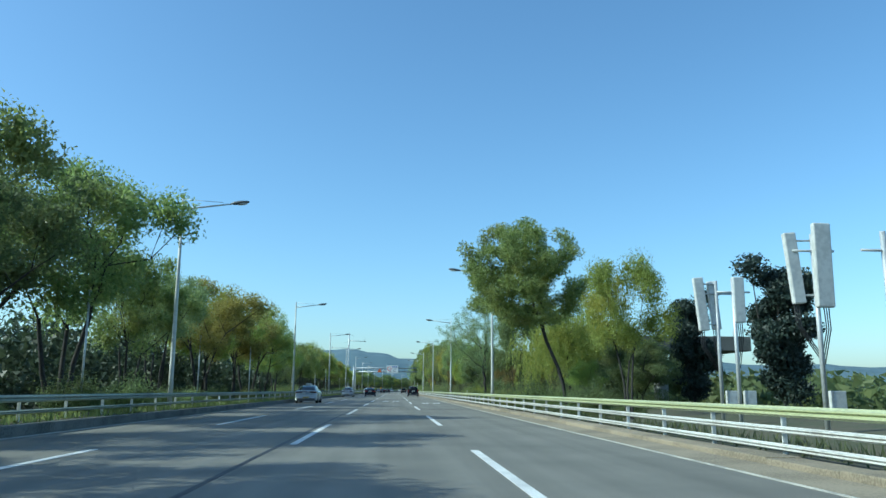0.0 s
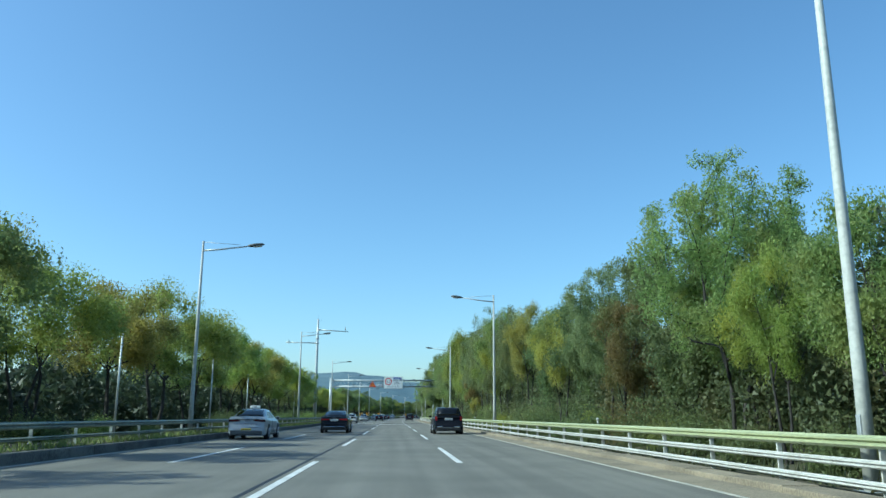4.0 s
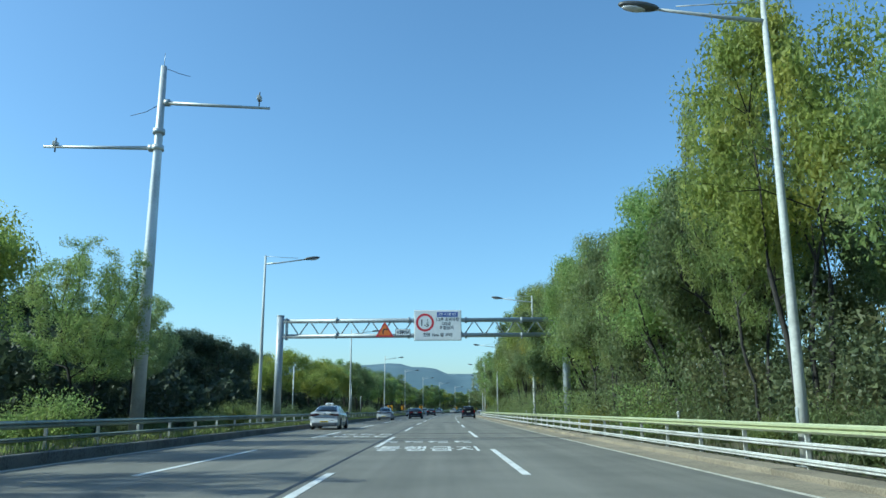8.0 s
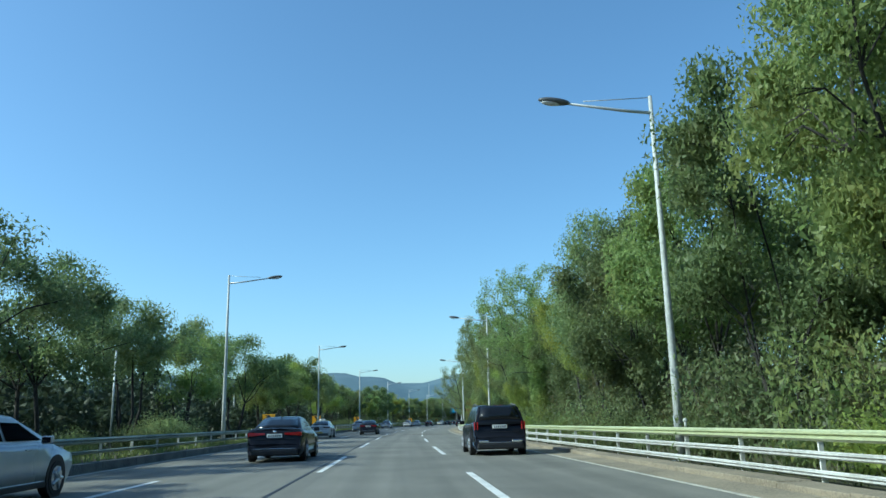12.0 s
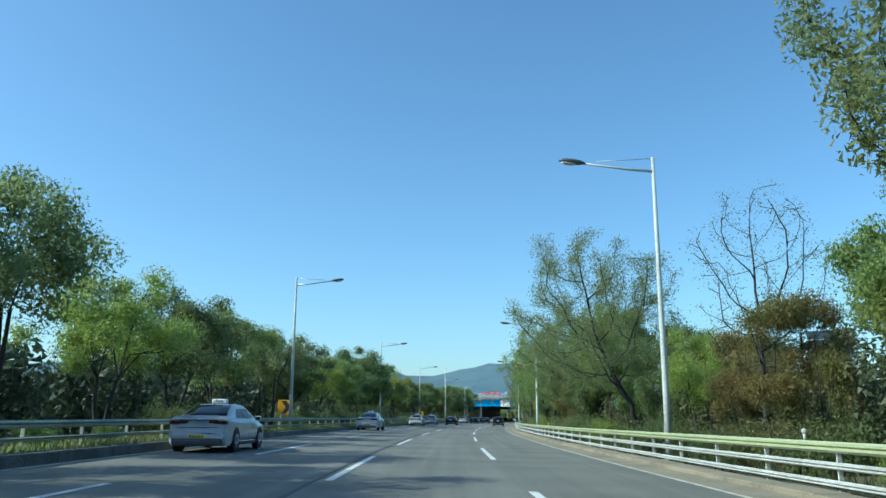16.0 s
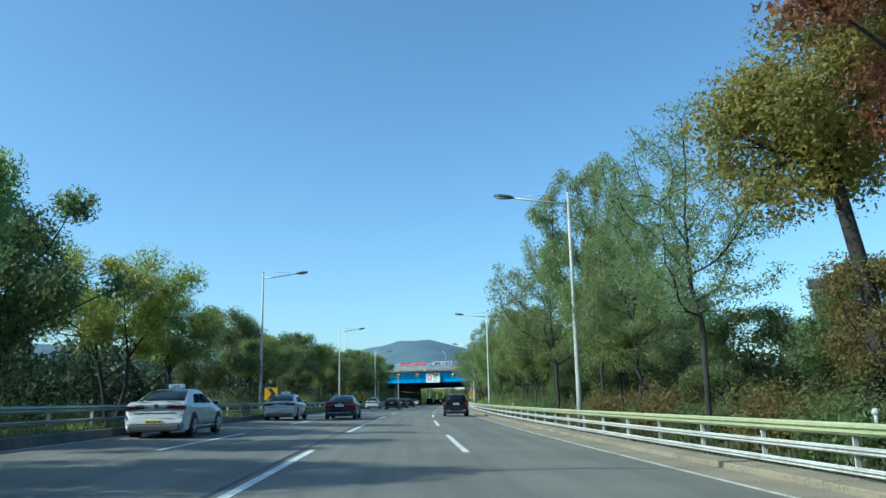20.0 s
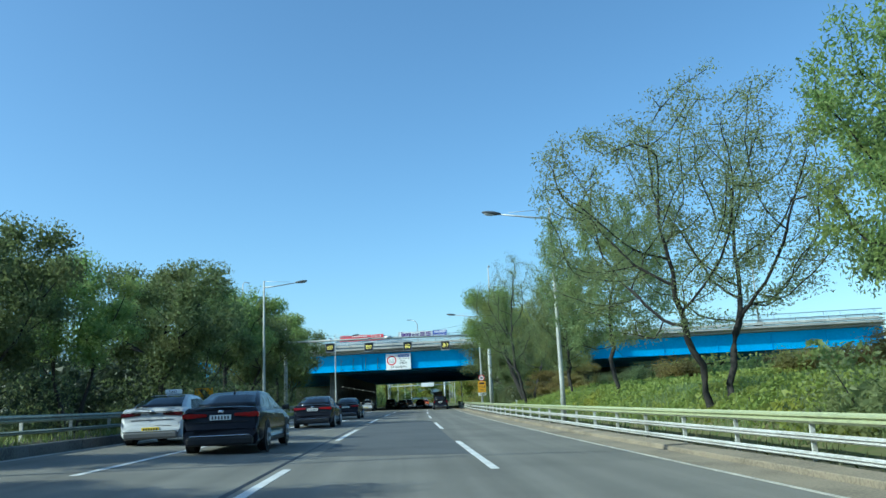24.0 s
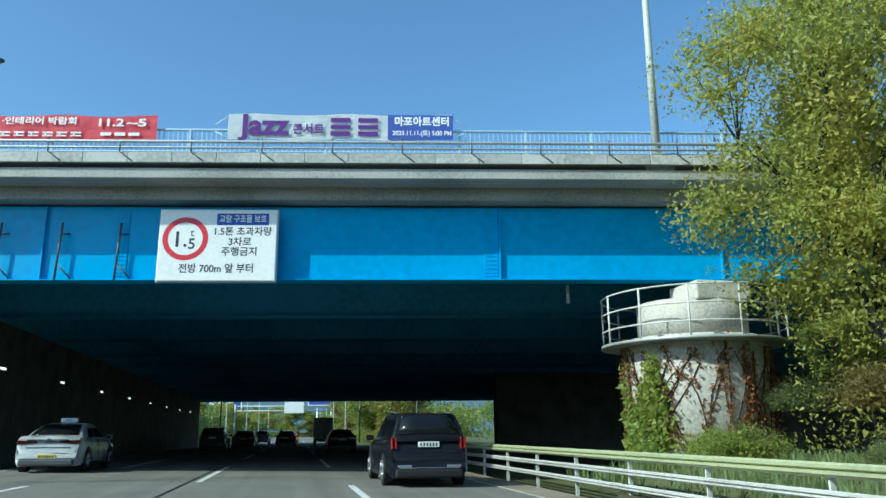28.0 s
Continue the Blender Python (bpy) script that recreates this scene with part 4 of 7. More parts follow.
# ---- trees and bushes ----


def quads_mesh(name, centres, size, rng, material, droop=0.0, aspect=0.5):
    """One small pointed leaf at every centre."""
    n = len(centres)
    d = rng.normal(size=(n, 3))
    d[:, 2] -= droop * 3
    d /= np.linalg.norm(d, axis=1)[:, None]
    u = np.cross(d, rng.normal(size=(n, 3)))
    u /= np.linalg.norm(u, axis=1)[:, None]
    w = np.cross(d, u)
    L = (size * rng.uniform(0.65, 1.35, n))[:, None]  # size: one for all, or one for each
    verts = np.stack([centres - d * L * 0.4 + u * L * aspect * 0.5, centres + d * L * 0.75, centres - d * L * 0.4 - u * L * aspect * 0.5 + w * L * 0.1], 1).reshape(-1, 3)
    me = bpy.data.meshes.new(name)
    me.vertices.add(3 * n)
    me.vertices.foreach_set("co", verts.astype(np.float32).ravel())
    me.loops.add(3 * n)
    me.loops.foreach_set("vertex_index", np.arange(3 * n, dtype=np.int32))
    me.polygons.add(n)
    me.polygons.foreach_set("loop_start", np.arange(0, 3 * n, 3, dtype=np.int32))
    me.materials.append(material)
    me.update(calc_edges=True)
    return me


def limbs(rng, h, fork, spread, lean, levels, forks=(3, 4), gnarl=0.12, stems=1):
    """Branch skeleton: a list of bars (points, radii) and the twigs' ends."""
    bars, tips = [], []
    top_r = 0.0135 * h

    def grow(p, d, length, r, level):
        pts, rad, q, dd = [p.copy()], [r], p.copy(), d.copy()
        for i in range(4):
            dd = dd + rng.normal(size=3) * gnarl * (0.45 if level == 0 else 1.0)
            dd[2] += 0.05
            dd /= np.linalg.norm(dd)
            q = q + dd * length / 4
            pts.append(q.copy())
            rad.append(max(r * (1 - 0.13 * (i + 1)), 0.008))
        bars.append((pts, rad))
        if level >= levels - 1:  # leaves on the last two orders of twigs
            tips.append((pts, length))
        if level == levels:
            return
        count = int(rng.integers(forks[0], forks[1] + 1))
        turn0 = rng.uniform(0, 2 * math.pi)
        for k in range(count):
            a = turn0 + 2 * math.pi * k / count + rng.uniform(-0.4, 0.4)
            side = np.array([math.cos(a), math.sin(a), rng.uniform(-0.1, 0.35)])
            nd = dd * 0.75 + side * spread * rng.uniform(0.7, 1.2)
            nd /= np.linalg.norm(nd)
            at = pts[4] if k == 0 else pts[int(rng.integers(2, 5))]
            grow(at, nd, length * rng.uniform(0.6, 0.85), rad[-1] * 0.72, level + 1)

    for k in range(stems):
        a = 2 * math.pi * k / stems + rng.uniform(-0.4, 0.4)
        d0 = np.array([lean[0], lean[1], 1.0]) + (np.array([math.cos(a), math.sin(a), 0]) * 0.3 if stems > 1 else 0)
        p0 = np.array([0.25 * math.cos(a), 0.25 * math.sin(a), 0]) * (stems > 1)
        grow(p0, d0 / np.linalg.norm(d0), h * fork, top_r / math.sqrt(stems), 0)
    return bars, tips


def make_tree(label, category, leaf, seed, h=9.0, fork=0.34, spread=0.85, lean=(0, 0), levels=3, forks=(3, 4), stems=1, leaves=6500, size=0.26, fluff=0.55,
              droop=0.0, strands=0, squash=1.0, name="tree", low=0.0):
    rng = np.random.default_rng(seed)
    bars, tips = limbs(rng, h, fork, spread, lean, levels, forks, stems=stems)
    top = max(p[-1][2] for p, _ in tips)
    k = h * 0.93 / top
    bm = bmesh.new()
    for pts, rad in bars:
        n = 7 if rad[0] > 0.06 else 4
        tube(bm, [p * k for p in pts], [r * min(k, 1.2) for r in rad], n, cap=False)
    root = thing(name, label, category)
    part("trunk", bm, M["bark"], root, "", smooth=True)
    cent = []
    per = max(1, leaves // len(tips))
    for pts, length in tips:
        pp = np.array(pts) * k
        i = rng.uniform(0.6 if not strands else 1.5, 4, per)
        a = i.astype(int).clip(0, 3)
        base = pp[a] + (pp[a + 1] - pp[a]) * (i - a)[:, None]
        v = rng.normal(size=(per, 3))
        v *= (rng.uniform(0, 1, per) ** 0.45 / np.linalg.norm(v, axis=1))[:, None]
        c = base + v * np.array([fluff, fluff, fluff * 0.8]) * 1.45
        if strands:
            s = rng.integers(0, strands, per)
            ang = s * 2.4 + rng.uniform(0, 0.2, per)
            rr = 0.25 + 0.12 * s
            fall = rng.uniform(0, 1, per)
            c = pp[4] + np.stack([np.cos(ang) * rr * (0.6 + fall * 0.6), np.sin(ang) * rr * (0.6 + fall * 0.6), 0.4 - fall * 2.6 - 0.15 * s], 1) + rng.normal(size=(per, 3)) * 0.09
        cent.append(c)
    if low:  # foliage down to the ground
        m = int(leaves * low)
        a, r = rng.uniform(0, 2 * math.pi, m), np.sqrt(rng.uniform(0, 1, m)) * h * 0.33
        cent.append(np.stack([np.cos(a) * r, np.sin(a) * r, rng.uniform(0.1, h * 0.4, m)], 1))
    c = np.concatenate(cent)
    c = c[c[:, 2] > 0.08]
    part("crown", quads_mesh("crown", c, size, rng, LEAF[leaf], droop), None, root)
    return root


def make_bush(label, leaf, seed, h=2.6, r=2.0, leaves=8000, size=0.095):
    rng = np.random.default_rng(seed)
    root = thing("bush", label, "bush")
    bm = bmesh.new()
    cent = []
    lobes = 26
    for i in range(lobes):
        a, q = rng.uniform(0, 2 * math.pi), math.sqrt(rng.uniform()) * r
        top = h * (1 - 0.55 * (q / r) ** 2) * rng.uniform(0.6, 1.05)
        e = np.array([math.cos(a) * q, math.sin(a) * q, top])
        tube(bm, [(0.2 * e[0], 0.2 * e[1], 0), tuple(e * np.array([0.7, 0.7, 0.55])), tuple(e)], [0.035, 0.022, 0.006], 4, cap=False)
        m = leaves // lobes
        t = rng.uniform(0.25, 1.05, m)[:, None]
        cent.append(e * np.concatenate([0.4 + 0.6 * t, 0.4 + 0.6 * t, t], 1) + rng.normal(size=(m, 3)) * 0.26 * (h / 2.6))
    part("branchwork", bm, M["bark"], root)
    # leafy heart of larger leaves
    m = leaves // 5
    a, q = rng.uniform(0, 2 * math.pi, m), np.sqrt(rng.uniform(0, 1, m))
    cent.append(np.stack([np.cos(a) * q * r * 0.8, np.sin(a) * q * r * 0.8, h * (0.8 - 0.45 * q ** 2) * rng.uniform(0.02, 0.9, m)], 1))
    c = np.concatenate(cent)
    sz = np.full(len(c), size)
    sz[-m:] *= 2.2
    up = c[:, 2] > 0.03
    part("foliage", quads_mesh("foliage", c[up], sz[up], rng, LEAF[leaf], aspect=0.6), None, root)
    return root


def crown_tree(label, leaf, seed, h=9.0, base=0.3, rx=0.36, lean=(0.0, 0.0), stems=1, clumps=46, leaves=15000, size=0.15, clump_r=0.12, low=0.0, name="tree", top=0.5, inner=1.8):
    """A tree whose crown is a rounded heap of leaf clumps, each carried by its own limb."""
    rng = np.random.default_rng(seed)
    root = thing(name, label, "tree")
    bm = bmesh.new()
    mid = np.array([lean[0] * h, lean[1] * h, h * (base + (1 - base) * top)])
    ry = h * (1 - base) / 2
    cents = []
    while len(cents) < clumps:
        v = rng.normal(size=3)
        v /= np.linalg.norm(v)
        r = rng.uniform(0.25, 1.0) ** 0.5
        wob = 1 + 0.22 * math.sin(3 * math.atan2(v[1], v[0]) + seed) + 0.12 * math.sin(5 * v[2] + seed)
        p = mid + v * np.array([rx * h * wob, rx * h * wob, ry * 0.88]) * r
        if p[2] > h * base * 0.8 and p[2] < h * 0.95:
            cents.append(p)
    forks = []
    for k in range(stems):
        a = 2 * math.pi * k / stems + rng.uniform(-0.5, 0.5)
        out = 0.1 * h if stems > 1 else 0.0
        foot = np.array([math.cos(a), math.sin(a), 0]) * (0.03 * h if stems > 1 else 0)
        fork = np.array([lean[0] * h * 0.75 + math.cos(a) * out, lean[1] * h * 0.75 + math.sin(a) * out, h * base * rng.uniform(0.95, 1.2)])
        bend = (foot + fork) / 2 + rng.normal(size=3) * 0.015 * h
        r0 = 0.02 * h / math.sqrt(stems)
        tube(bm, [tuple(foot - [0, 0, 0.1]), tuple(foot * 0.9 + fork * 0.1), tuple(bend), tuple(fork)], [r0 * 1.35, r0, r0 * 0.85, r0 * 0.7], 8, cap=False)
        forks.append((fork, r0 * 0.66))
    # a few main limbs; the rest of the clumps hang on the nearest of them
    mains, knots = [], []
    order = sorted(cents, key=lambda p: -np.linalg.norm(p[:2] - mid[:2]) - 0.6 * p[2])
    for p in order:
        if len(mains) < 4 + 2 * stems and all(np.linalg.norm(p - q) > rx * h * 0.75 for q in mains):
            mains.append(p)
    for p in mains:
        fork, r0 = min(forks, key=lambda f: np.linalg.norm(f[0][:2] - p[:2]))
        line = [fork, fork * 0.68 + p * 0.32 + np.array([0, 0, 0.05 * h]) + rng.normal(size=3) * 0.025 * h, fork * 0.33 + p * 0.67 + np.array([0, 0, 0.03 * h]) + rng.normal(size=3) * 0.025 * h, p]
        rad = [r0 * 0.62, r0 * 0.46, r0 * 0.3, 0.012]
        tube(bm, [tuple(q) for q in line], rad, 6, cap=False)
        knots += list(zip(line[1:3], rad[1:3]))
        knots.append(((line[1] + line[2]) / 2, rad[2] * 1.1))
    for p in cents:
        if any(p is q for q in mains):
            continue
        k0, r0 = min(knots, key=lambda k: np.linalg.norm(k[0] - p) + (2 if k[0][2] > p[2] else 0))
        m1 = (k0 + p) / 2 + np.array([0, 0, 0.02 * h]) + rng.normal(size=3) * 0.02 * h
        tube(bm, [tuple(k0), tuple(m1), tuple(p)], [r0 * 0.6, r0 * 0.38, 0.008], 5, cap=False)
        for _ in range(2):
            v = rng.normal(size=3)
            q = p + v / np.linalg.norm(v) * clump_r * h * 0.6
            tube(bm, [tuple(m1), tuple((m1 + q) / 2), tuple(q)], [r0 * 0.22, r0 * 0.14, 0.005], 4, cap=False)
    part("trunk", bm, M["bark"], root)
    pts, sizes = [], []
    weight = rng.uniform(0.6, 1.4, clumps)
    weight /= weight.sum()
    leaves, size = int(leaves * 1.8), size * 0.85
    for p, w in zip(cents, weight):
        n = int(leaves * w)
        v = rng.normal(size=(n, 3))
        q = rng.uniform(0, 1, n) ** 0.5
        v *= (q / np.linalg.norm(v, axis=1))[:, None]
        rr = clump_r * h * rng.uniform(0.8, 1.3)
        pts.append(p + v * np.array([rr, rr, rr * 0.75]))
        sizes.append(size * np.interp(q, [0.0, 0.55, 0.8, 1.0], [inner, inner * 0.8, 1.0, 0.72]))
    if low:
        m = int(leaves * low)
        a, r = rng.uniform(0, 2 * math.pi, m), np.sqrt(rng.uniform(0, 1, m)) * h * rx
        pts.append(np.stack([np.cos(a) * r, np.sin(a) * r, rng.uniform(0.05, h * base * 1.3, m)], 1))
        sizes.append(np.full(m, size))
    c, sz = np.concatenate(pts), np.concatenate(sizes)
    up = c[:, 2] > 0.05
    part("crown", quads_mesh("crown", c[up], sz[up], rng, LEAF[leaf], aspect=0.62), None, root)
    return root


def limb_tree(label, leaf, seed, h=9.0, fork=0.36, half=3.6, lean=0.0, points=520, leaves=24000, size=0.1, fluff=0.3, gaps=0.0, stems=1, low=0.2, ivy=0, name="tree"):
    """A tree grown towards points of its crown: forked limbs that part again and again, with leaves on the thin twigs."""
    rng = np.random.default_rng(seed)
    z0 = h * fork
    mid = np.array([lean * h, 0.0, z0 * (1 - low) + (h - z0 * (1 - low)) * 0.5])
    rad = np.array([half, half, (h - z0 * (1 - low)) * 0.5])
    goal = []
    while len(goal) < points:
        v = rng.normal(size=3)
        v *= rng.uniform() ** 0.42 / np.linalg.norm(v)
        bumpy = 1 + 0.2 * noise.noise(Vector(v * 1.6) + Vector((seed, 0, 0)))
        p = mid + v * rad * bumpy
        if noise.noise(Vector(p / h * 7) + Vector((0, seed, 0))) > gaps - 0.25 and p[2] < h:
            goal.append(p)
    goal = np.array(goal)
    nodes, par = [], []
    for k in range(stems):
        a = 2 * math.pi * k / stems + rng.uniform(-0.4, 0.4)
        out = np.array([math.cos(a), math.sin(a), 0]) * (0.09 * h if stems > 1 else 0.0)
        topn = np.array([lean * h * 0.55, 0, z0]) + out
        last = -1
        for i in range(7):
            f = i / 6
            nodes.append(topn * f * np.array([f ** 0.4, f ** 0.4, 1]) + out * 0.3 * (1 - f) + rng.normal(size=3) * 0.006 * h * (0 < i < 6))
            par.append(last)
            last = len(nodes) - 1
    step, kill = 0.042 * h, 0.075 * h
    best = np.full(len(goal), 1e9)
    near = np.zeros(len(goal), int)
    fresh = [i for i in range(len(nodes)) if i % 7 == 6]
    alive = np.ones(len(goal), bool)
    for _ in range(90):
        if not fresh or not alive.any():
            break
        d = np.linalg.norm(goal[:, None] - np.array([nodes[i] for i in fresh])[None], axis=2)
        j = d.argmin(1)
        dm = d[np.arange(len(goal)), j]
        up = dm < best
        near[up] = np.array(fresh)[j[up]]
        best = np.minimum(best, dm)
        alive &= best > kill
        fresh = []
        for i in np.unique(near[alive]):
            to = goal[alive & (near == i)] - nodes[i]
            dr = (to / np.linalg.norm(to, axis=1)[:, None]).mean(0)
            prev = nodes[i] - nodes[par[i]]
            dr = dr / (np.linalg.norm(dr) + 1e-6) + 0.45 * prev / np.linalg.norm(prev) + rng.normal(size=3) * 0.16
            nodes.append(nodes[i] + dr / np.linalg.norm(dr) * step)
            par.append(int(i))
            fresh.append(len(nodes) - 1)
    n = len(nodes)
    P = np.array(nodes)
    kids = [[] for _ in range(n)]
    for i in range(n):
        if par[i] >= 0:
            kids[par[i]].append(i)
    tip = 0.0012 * h
    r = np.zeros(n)
    for i in range(n - 1, -1, -1):
        r[i] = tip if not kids[i] else sum(r[k] ** 2.05 for k in kids[i]) ** (1 / 2.05)
    bm = bmesh.new()
    heads = [(i, None) for i in range(n) if par[i] < 0]
    while heads:
        i, frm = heads.pop()
        line = [] if frm is None else [(P[frm], min(r[frm], r[i] * 1.25))]
        while True:
            line.append((P[i], r[i] * (1.3 if par[i] < 0 else 1.0)))
            if not kids[i]:
                break
            nxt = max(kids[i], key=lambda k: r[k])
            heads += [(k, i) for k in kids[i] if k != nxt]
            i = nxt
        if len(line) > 1:
            tube(bm, [tuple(p) for p, _ in line], [q for _, q in line], 8 if line[0][1] > 0.05 else 5 if line[0][1] > 0.02 else 3, cap=False)
    root = thing(name, label, "tree")
    part("trunk", bm, M["bark"], root)
    thin = np.nonzero((r < tip * 2.6) & (P[:, 2] > z0 * 0.9))[0]
    at = P[rng.choice(thin, leaves)]
    v = rng.normal(size=(leaves, 3))
    v *= (rng.uniform(0, 1, leaves) ** 0.6 / np.linalg.norm(v, axis=1))[:, None]
    c = at + v * np.array([fluff, fluff, fluff * 0.75]) * h / 9
    if ivy:  # creepers that clothe the stem and the lower limbs
        thick = np.nonzero((r > tip * 4) & (P[:, 2] < h * 0.62))[0]
        v = rng.normal(size=(ivy, 3))
        v *= (rng.uniform(0, 1, ivy) ** 0.5 / np.linalg.norm(v, axis=1))[:, None]
        c = np.concatenate([c, P[rng.choice(thick, ivy)] + v * np.array([0.085, 0.085, 0.07]) * h])
    part("crown", quads_mesh("crown", c[c[:, 2] > 0.1], size, rng, LEAF[leaf], aspect=0.5), None, root)
    return root


TREES = {
    "round": [crown_tree("dense green roadside tree with a rounded crown", "green", 11, 9.0), crown_tree("dense green roadside tree with forked limbs", "green", 12, 9.0, stems=2, rx=0.4),
              crown_tree("full green tree with three leaning stems", "green", 14, 9.0, stems=3, base=0.26, rx=0.42)],
    "dark": [crown_tree("dark green leafy tree with a broad crown", "dark", 21, 9.0, base=0.2, rx=0.4, low=0.1), crown_tree("dark green leafy tree with several stems", "dark", 22, 9.0, base=0.18, stems=3, rx=0.42, low=0.1)],
    "open": [limb_tree("open spreading tree with bare forked limbs and thin foliage", "grey", 31, 9.0, fork=0.34, half=3.4, points=760, leaves=40000, size=0.092, fluff=0.44),
             limb_tree("open tree with two stems and light green foliage", "green", 36, 9.0, fork=0.3, half=3.2, stems=2, points=760, leaves=42000, size=0.092, fluff=0.44),
             limb_tree("tall loose tree with light foliage in separate clumps", "grey", 33, 9.0, fork=0.36, half=2.9, gaps=0.16, points=760, leaves=38000, size=0.092, fluff=0.42)],
    "sparse": [limb_tree("broad tree with dark spreading limbs and sparse leaves", "grey", 35, 9.0, fork=0.3, half=3.8, points=1400, leaves=44000, size=0.065, fluff=0.44),
               limb_tree("two-stemmed tree with dark fanned limbs and sparse leaves", "grey", 34, 9.0, fork=0.26, half=3.7, stems=2, points=1400, leaves=44000, size=0.065, fluff=0.44)],
    "fan": [crown_tree("green verge tree with dark stems fanning out below its crown", "green", 15, 9.0, base=0.32, rx=0.42, stems=3, clumps=50, leaves=13000, size=0.14), crown_tree("dark green verge tree with forked stems and a wide crown", "dark", 16, 9.0, base=0.3, rx=0.44, stems=2, clumps=56, leaves=13000, size=0.14),
            crown_tree("grey-green verge tree with four thin stems", "grey", 17, 9.0, base=0.4, rx=0.4, stems=4, clumps=44, leaves=11000, size=0.14)],
    "lime": [crown_tree("yellow-green autumn tree with a light crown", "lime", 41, 8.5, base=0.32, stems=2, rx=0.42, clumps=38, leaves=15000, size=0.12, clump_r=0.125), crown_tree("yellow-green tree with dark forked stems", "lime", 42, 8.5, base=0.36, stems=3, rx=0.44, clumps=36, leaves=15000, size=0.12, clump_r=0.125)],
    "gold": [crown_tree("golden autumn tree with thin foliage", "gold", 51, 8.0, base=0.34, stems=2, rx=0.42, clumps=34, leaves=13500, size=0.115, clump_r=0.12)],
    "willow": [make_tree("weeping willow with long hanging yellow-green strands", "tree", "lime", 61, 8.0, fork=0.3, spread=1.0, leaves=17000, size=0.15, droop=0.9, strands=9)],
    "tall": [crown_tree("tall dense tree with heavy overhanging foliage", "green", 71, 13.0, base=0.14, rx=0.3, clumps=70, leaves=22000, size=0.155, clump_r=0.1, low=0.08), crown_tree("tall mixed green tree overgrown to the ground", "grey", 72, 13.0, base=0.14, stems=2, rx=0.3, clumps=64, leaves=20000, size=0.155, clump_r=0.1, low=0.08)],
    "rust": [crown_tree("reddish brown tree in autumn leaf", "rust", 81, 8.0, base=0.2, stems=2, clumps=34, leaves=13000, size=0.12, low=0.1)],
    "bare": [limb_tree("almost bare tree with tall twisting limbs", "grey", 91, 9.0, fork=0.34, half=2.2, points=1700, leaves=5000, size=0.06, fluff=0.4)],
    "shade_dark": [crown_tree("dense evergreen tree behind the verge, leaves darkened as shade", "shade_dark", 24, 8.0, base=0.06, rx=0.3, clumps=60, leaves=16000, size=0.15, clump_r=0.11, low=0.1)],
    "far": [crown_tree("yellow-green tree in the wood beyond the bridge", "lime", 26, 9.0, base=0.12, rx=0.42, clumps=24, leaves=4200, size=0.3, clump_r=0.15, low=0.2), crown_tree("mixed green tree in the wood beyond the bridge", "green", 27, 9.0, base=0.12, stems=2, rx=0.42, clumps=24, leaves=4200, size=0.3, clump_r=0.15, low=0.2),
            crown_tree("golden brown tree in the wood beyond the bridge", "gold", 28, 9.0, base=0.12, stems=2, rx=0.42, clumps=24, leaves=4000, size=0.3, clump_r=0.15, low=0.2)],
}
BUSHES = {
    "green": [make_bush("dense green bush beside the road", "green", 101), make_bush("tangled grey-green shrub beside the road", "grey", 102)],
    "dark": [make_bush("dense dark green shrub on the verge", "dark", 103), make_bush("dark tangled undergrowth shrub", "dark", 104)],
    "lime": [make_bush("low yellow-green shrub on the verge", "lime", 105)],
    "rust": [make_bush("brown autumn shrub on the verge", "rust", 106)],
}
USED = set()
rnd = random.Random(5)
# height of the tree line along the far verge
LINE_L = [(20, 9.4), (31, 10.2), (40, 7.6), (47, 9.0), (52, 8.4), (60, 9.6), (80, 9.8), (86, 9.0), (95, 6.3), (107, 7.2), (126, 8.8), (160, 8.2), (175, 7.8), (190, 8.4), (198, 7.2), (212, 7.6), (243, 6.8), (265, 8), (305, 8), (318, 9), (327, 6.2), (338, 9.0), (347, 9.8), (360, 7.4),
          (375, 7.6), (420, 8), (430, 9.2), (450, 9.6), (463, 7.6), (477, 7.6), (491, 6.8), (508, 8.6), (520, 8.0), (532, 7.0), (543, 8.8), (560, 10.2), (600, 10.6)]


def plant(pool, s, o, h, turn=None, z=0.0, wide=None):
    """One tree or bush of that kind, h metres high."""
    src = rnd.choice(pool)
    base = max(c[2] for ch in src.children for c in ch.bound_box)
    k = h / base
    kw = (wide or 1.0) * k
    m = on_road(s, o, z, rnd.uniform(0, 360) if turn is None else turn)
    if src.name in USED:
        ob = copy_thing(src, m)
    else:
        USED.add(src.name)
        ob = src
        ob.matrix_world = m
    ob.scale = (kw, kw, k)
    return ob


def stand(pool, s, o, h, half, turn=None, z=0.05):
    """One tree of that kind, h metres high, its crown reaching half metres to each side."""
    src = rnd.choice(pool)
    box_ = [Vector(c) for ch in src.children for c in ch.bound_box]
    wide = (max(c.x for c in box_) - min(c.x for c in box_) + max(c.y for c in box_) - min(c.y for c in box_)) / 4
    k = h / max(c.z for c in box_)
    return plant([src], s, o, h, turn, z, half / wide / k)


# single trees that stand out along the right verge
lean = limb_tree("large leaning tree with a full rounded crown", "green", 13, 9.8, fork=0.42, half=3.2, lean=-0.22, points=900, leaves=60000, size=0.115, fluff=0.5, low=0.1)
lean.matrix_world = on_road(38.2, 8.7, 0.1)
umbrella = limb_tree("umbrella-shaped tree with dark forked limbs and thin grey-green foliage", "grey", 37, 9.3, fork=0.3, half=4.3, lean=-0.05, points=1300, leaves=46000, size=0.075, fluff=0.42, low=0.0)
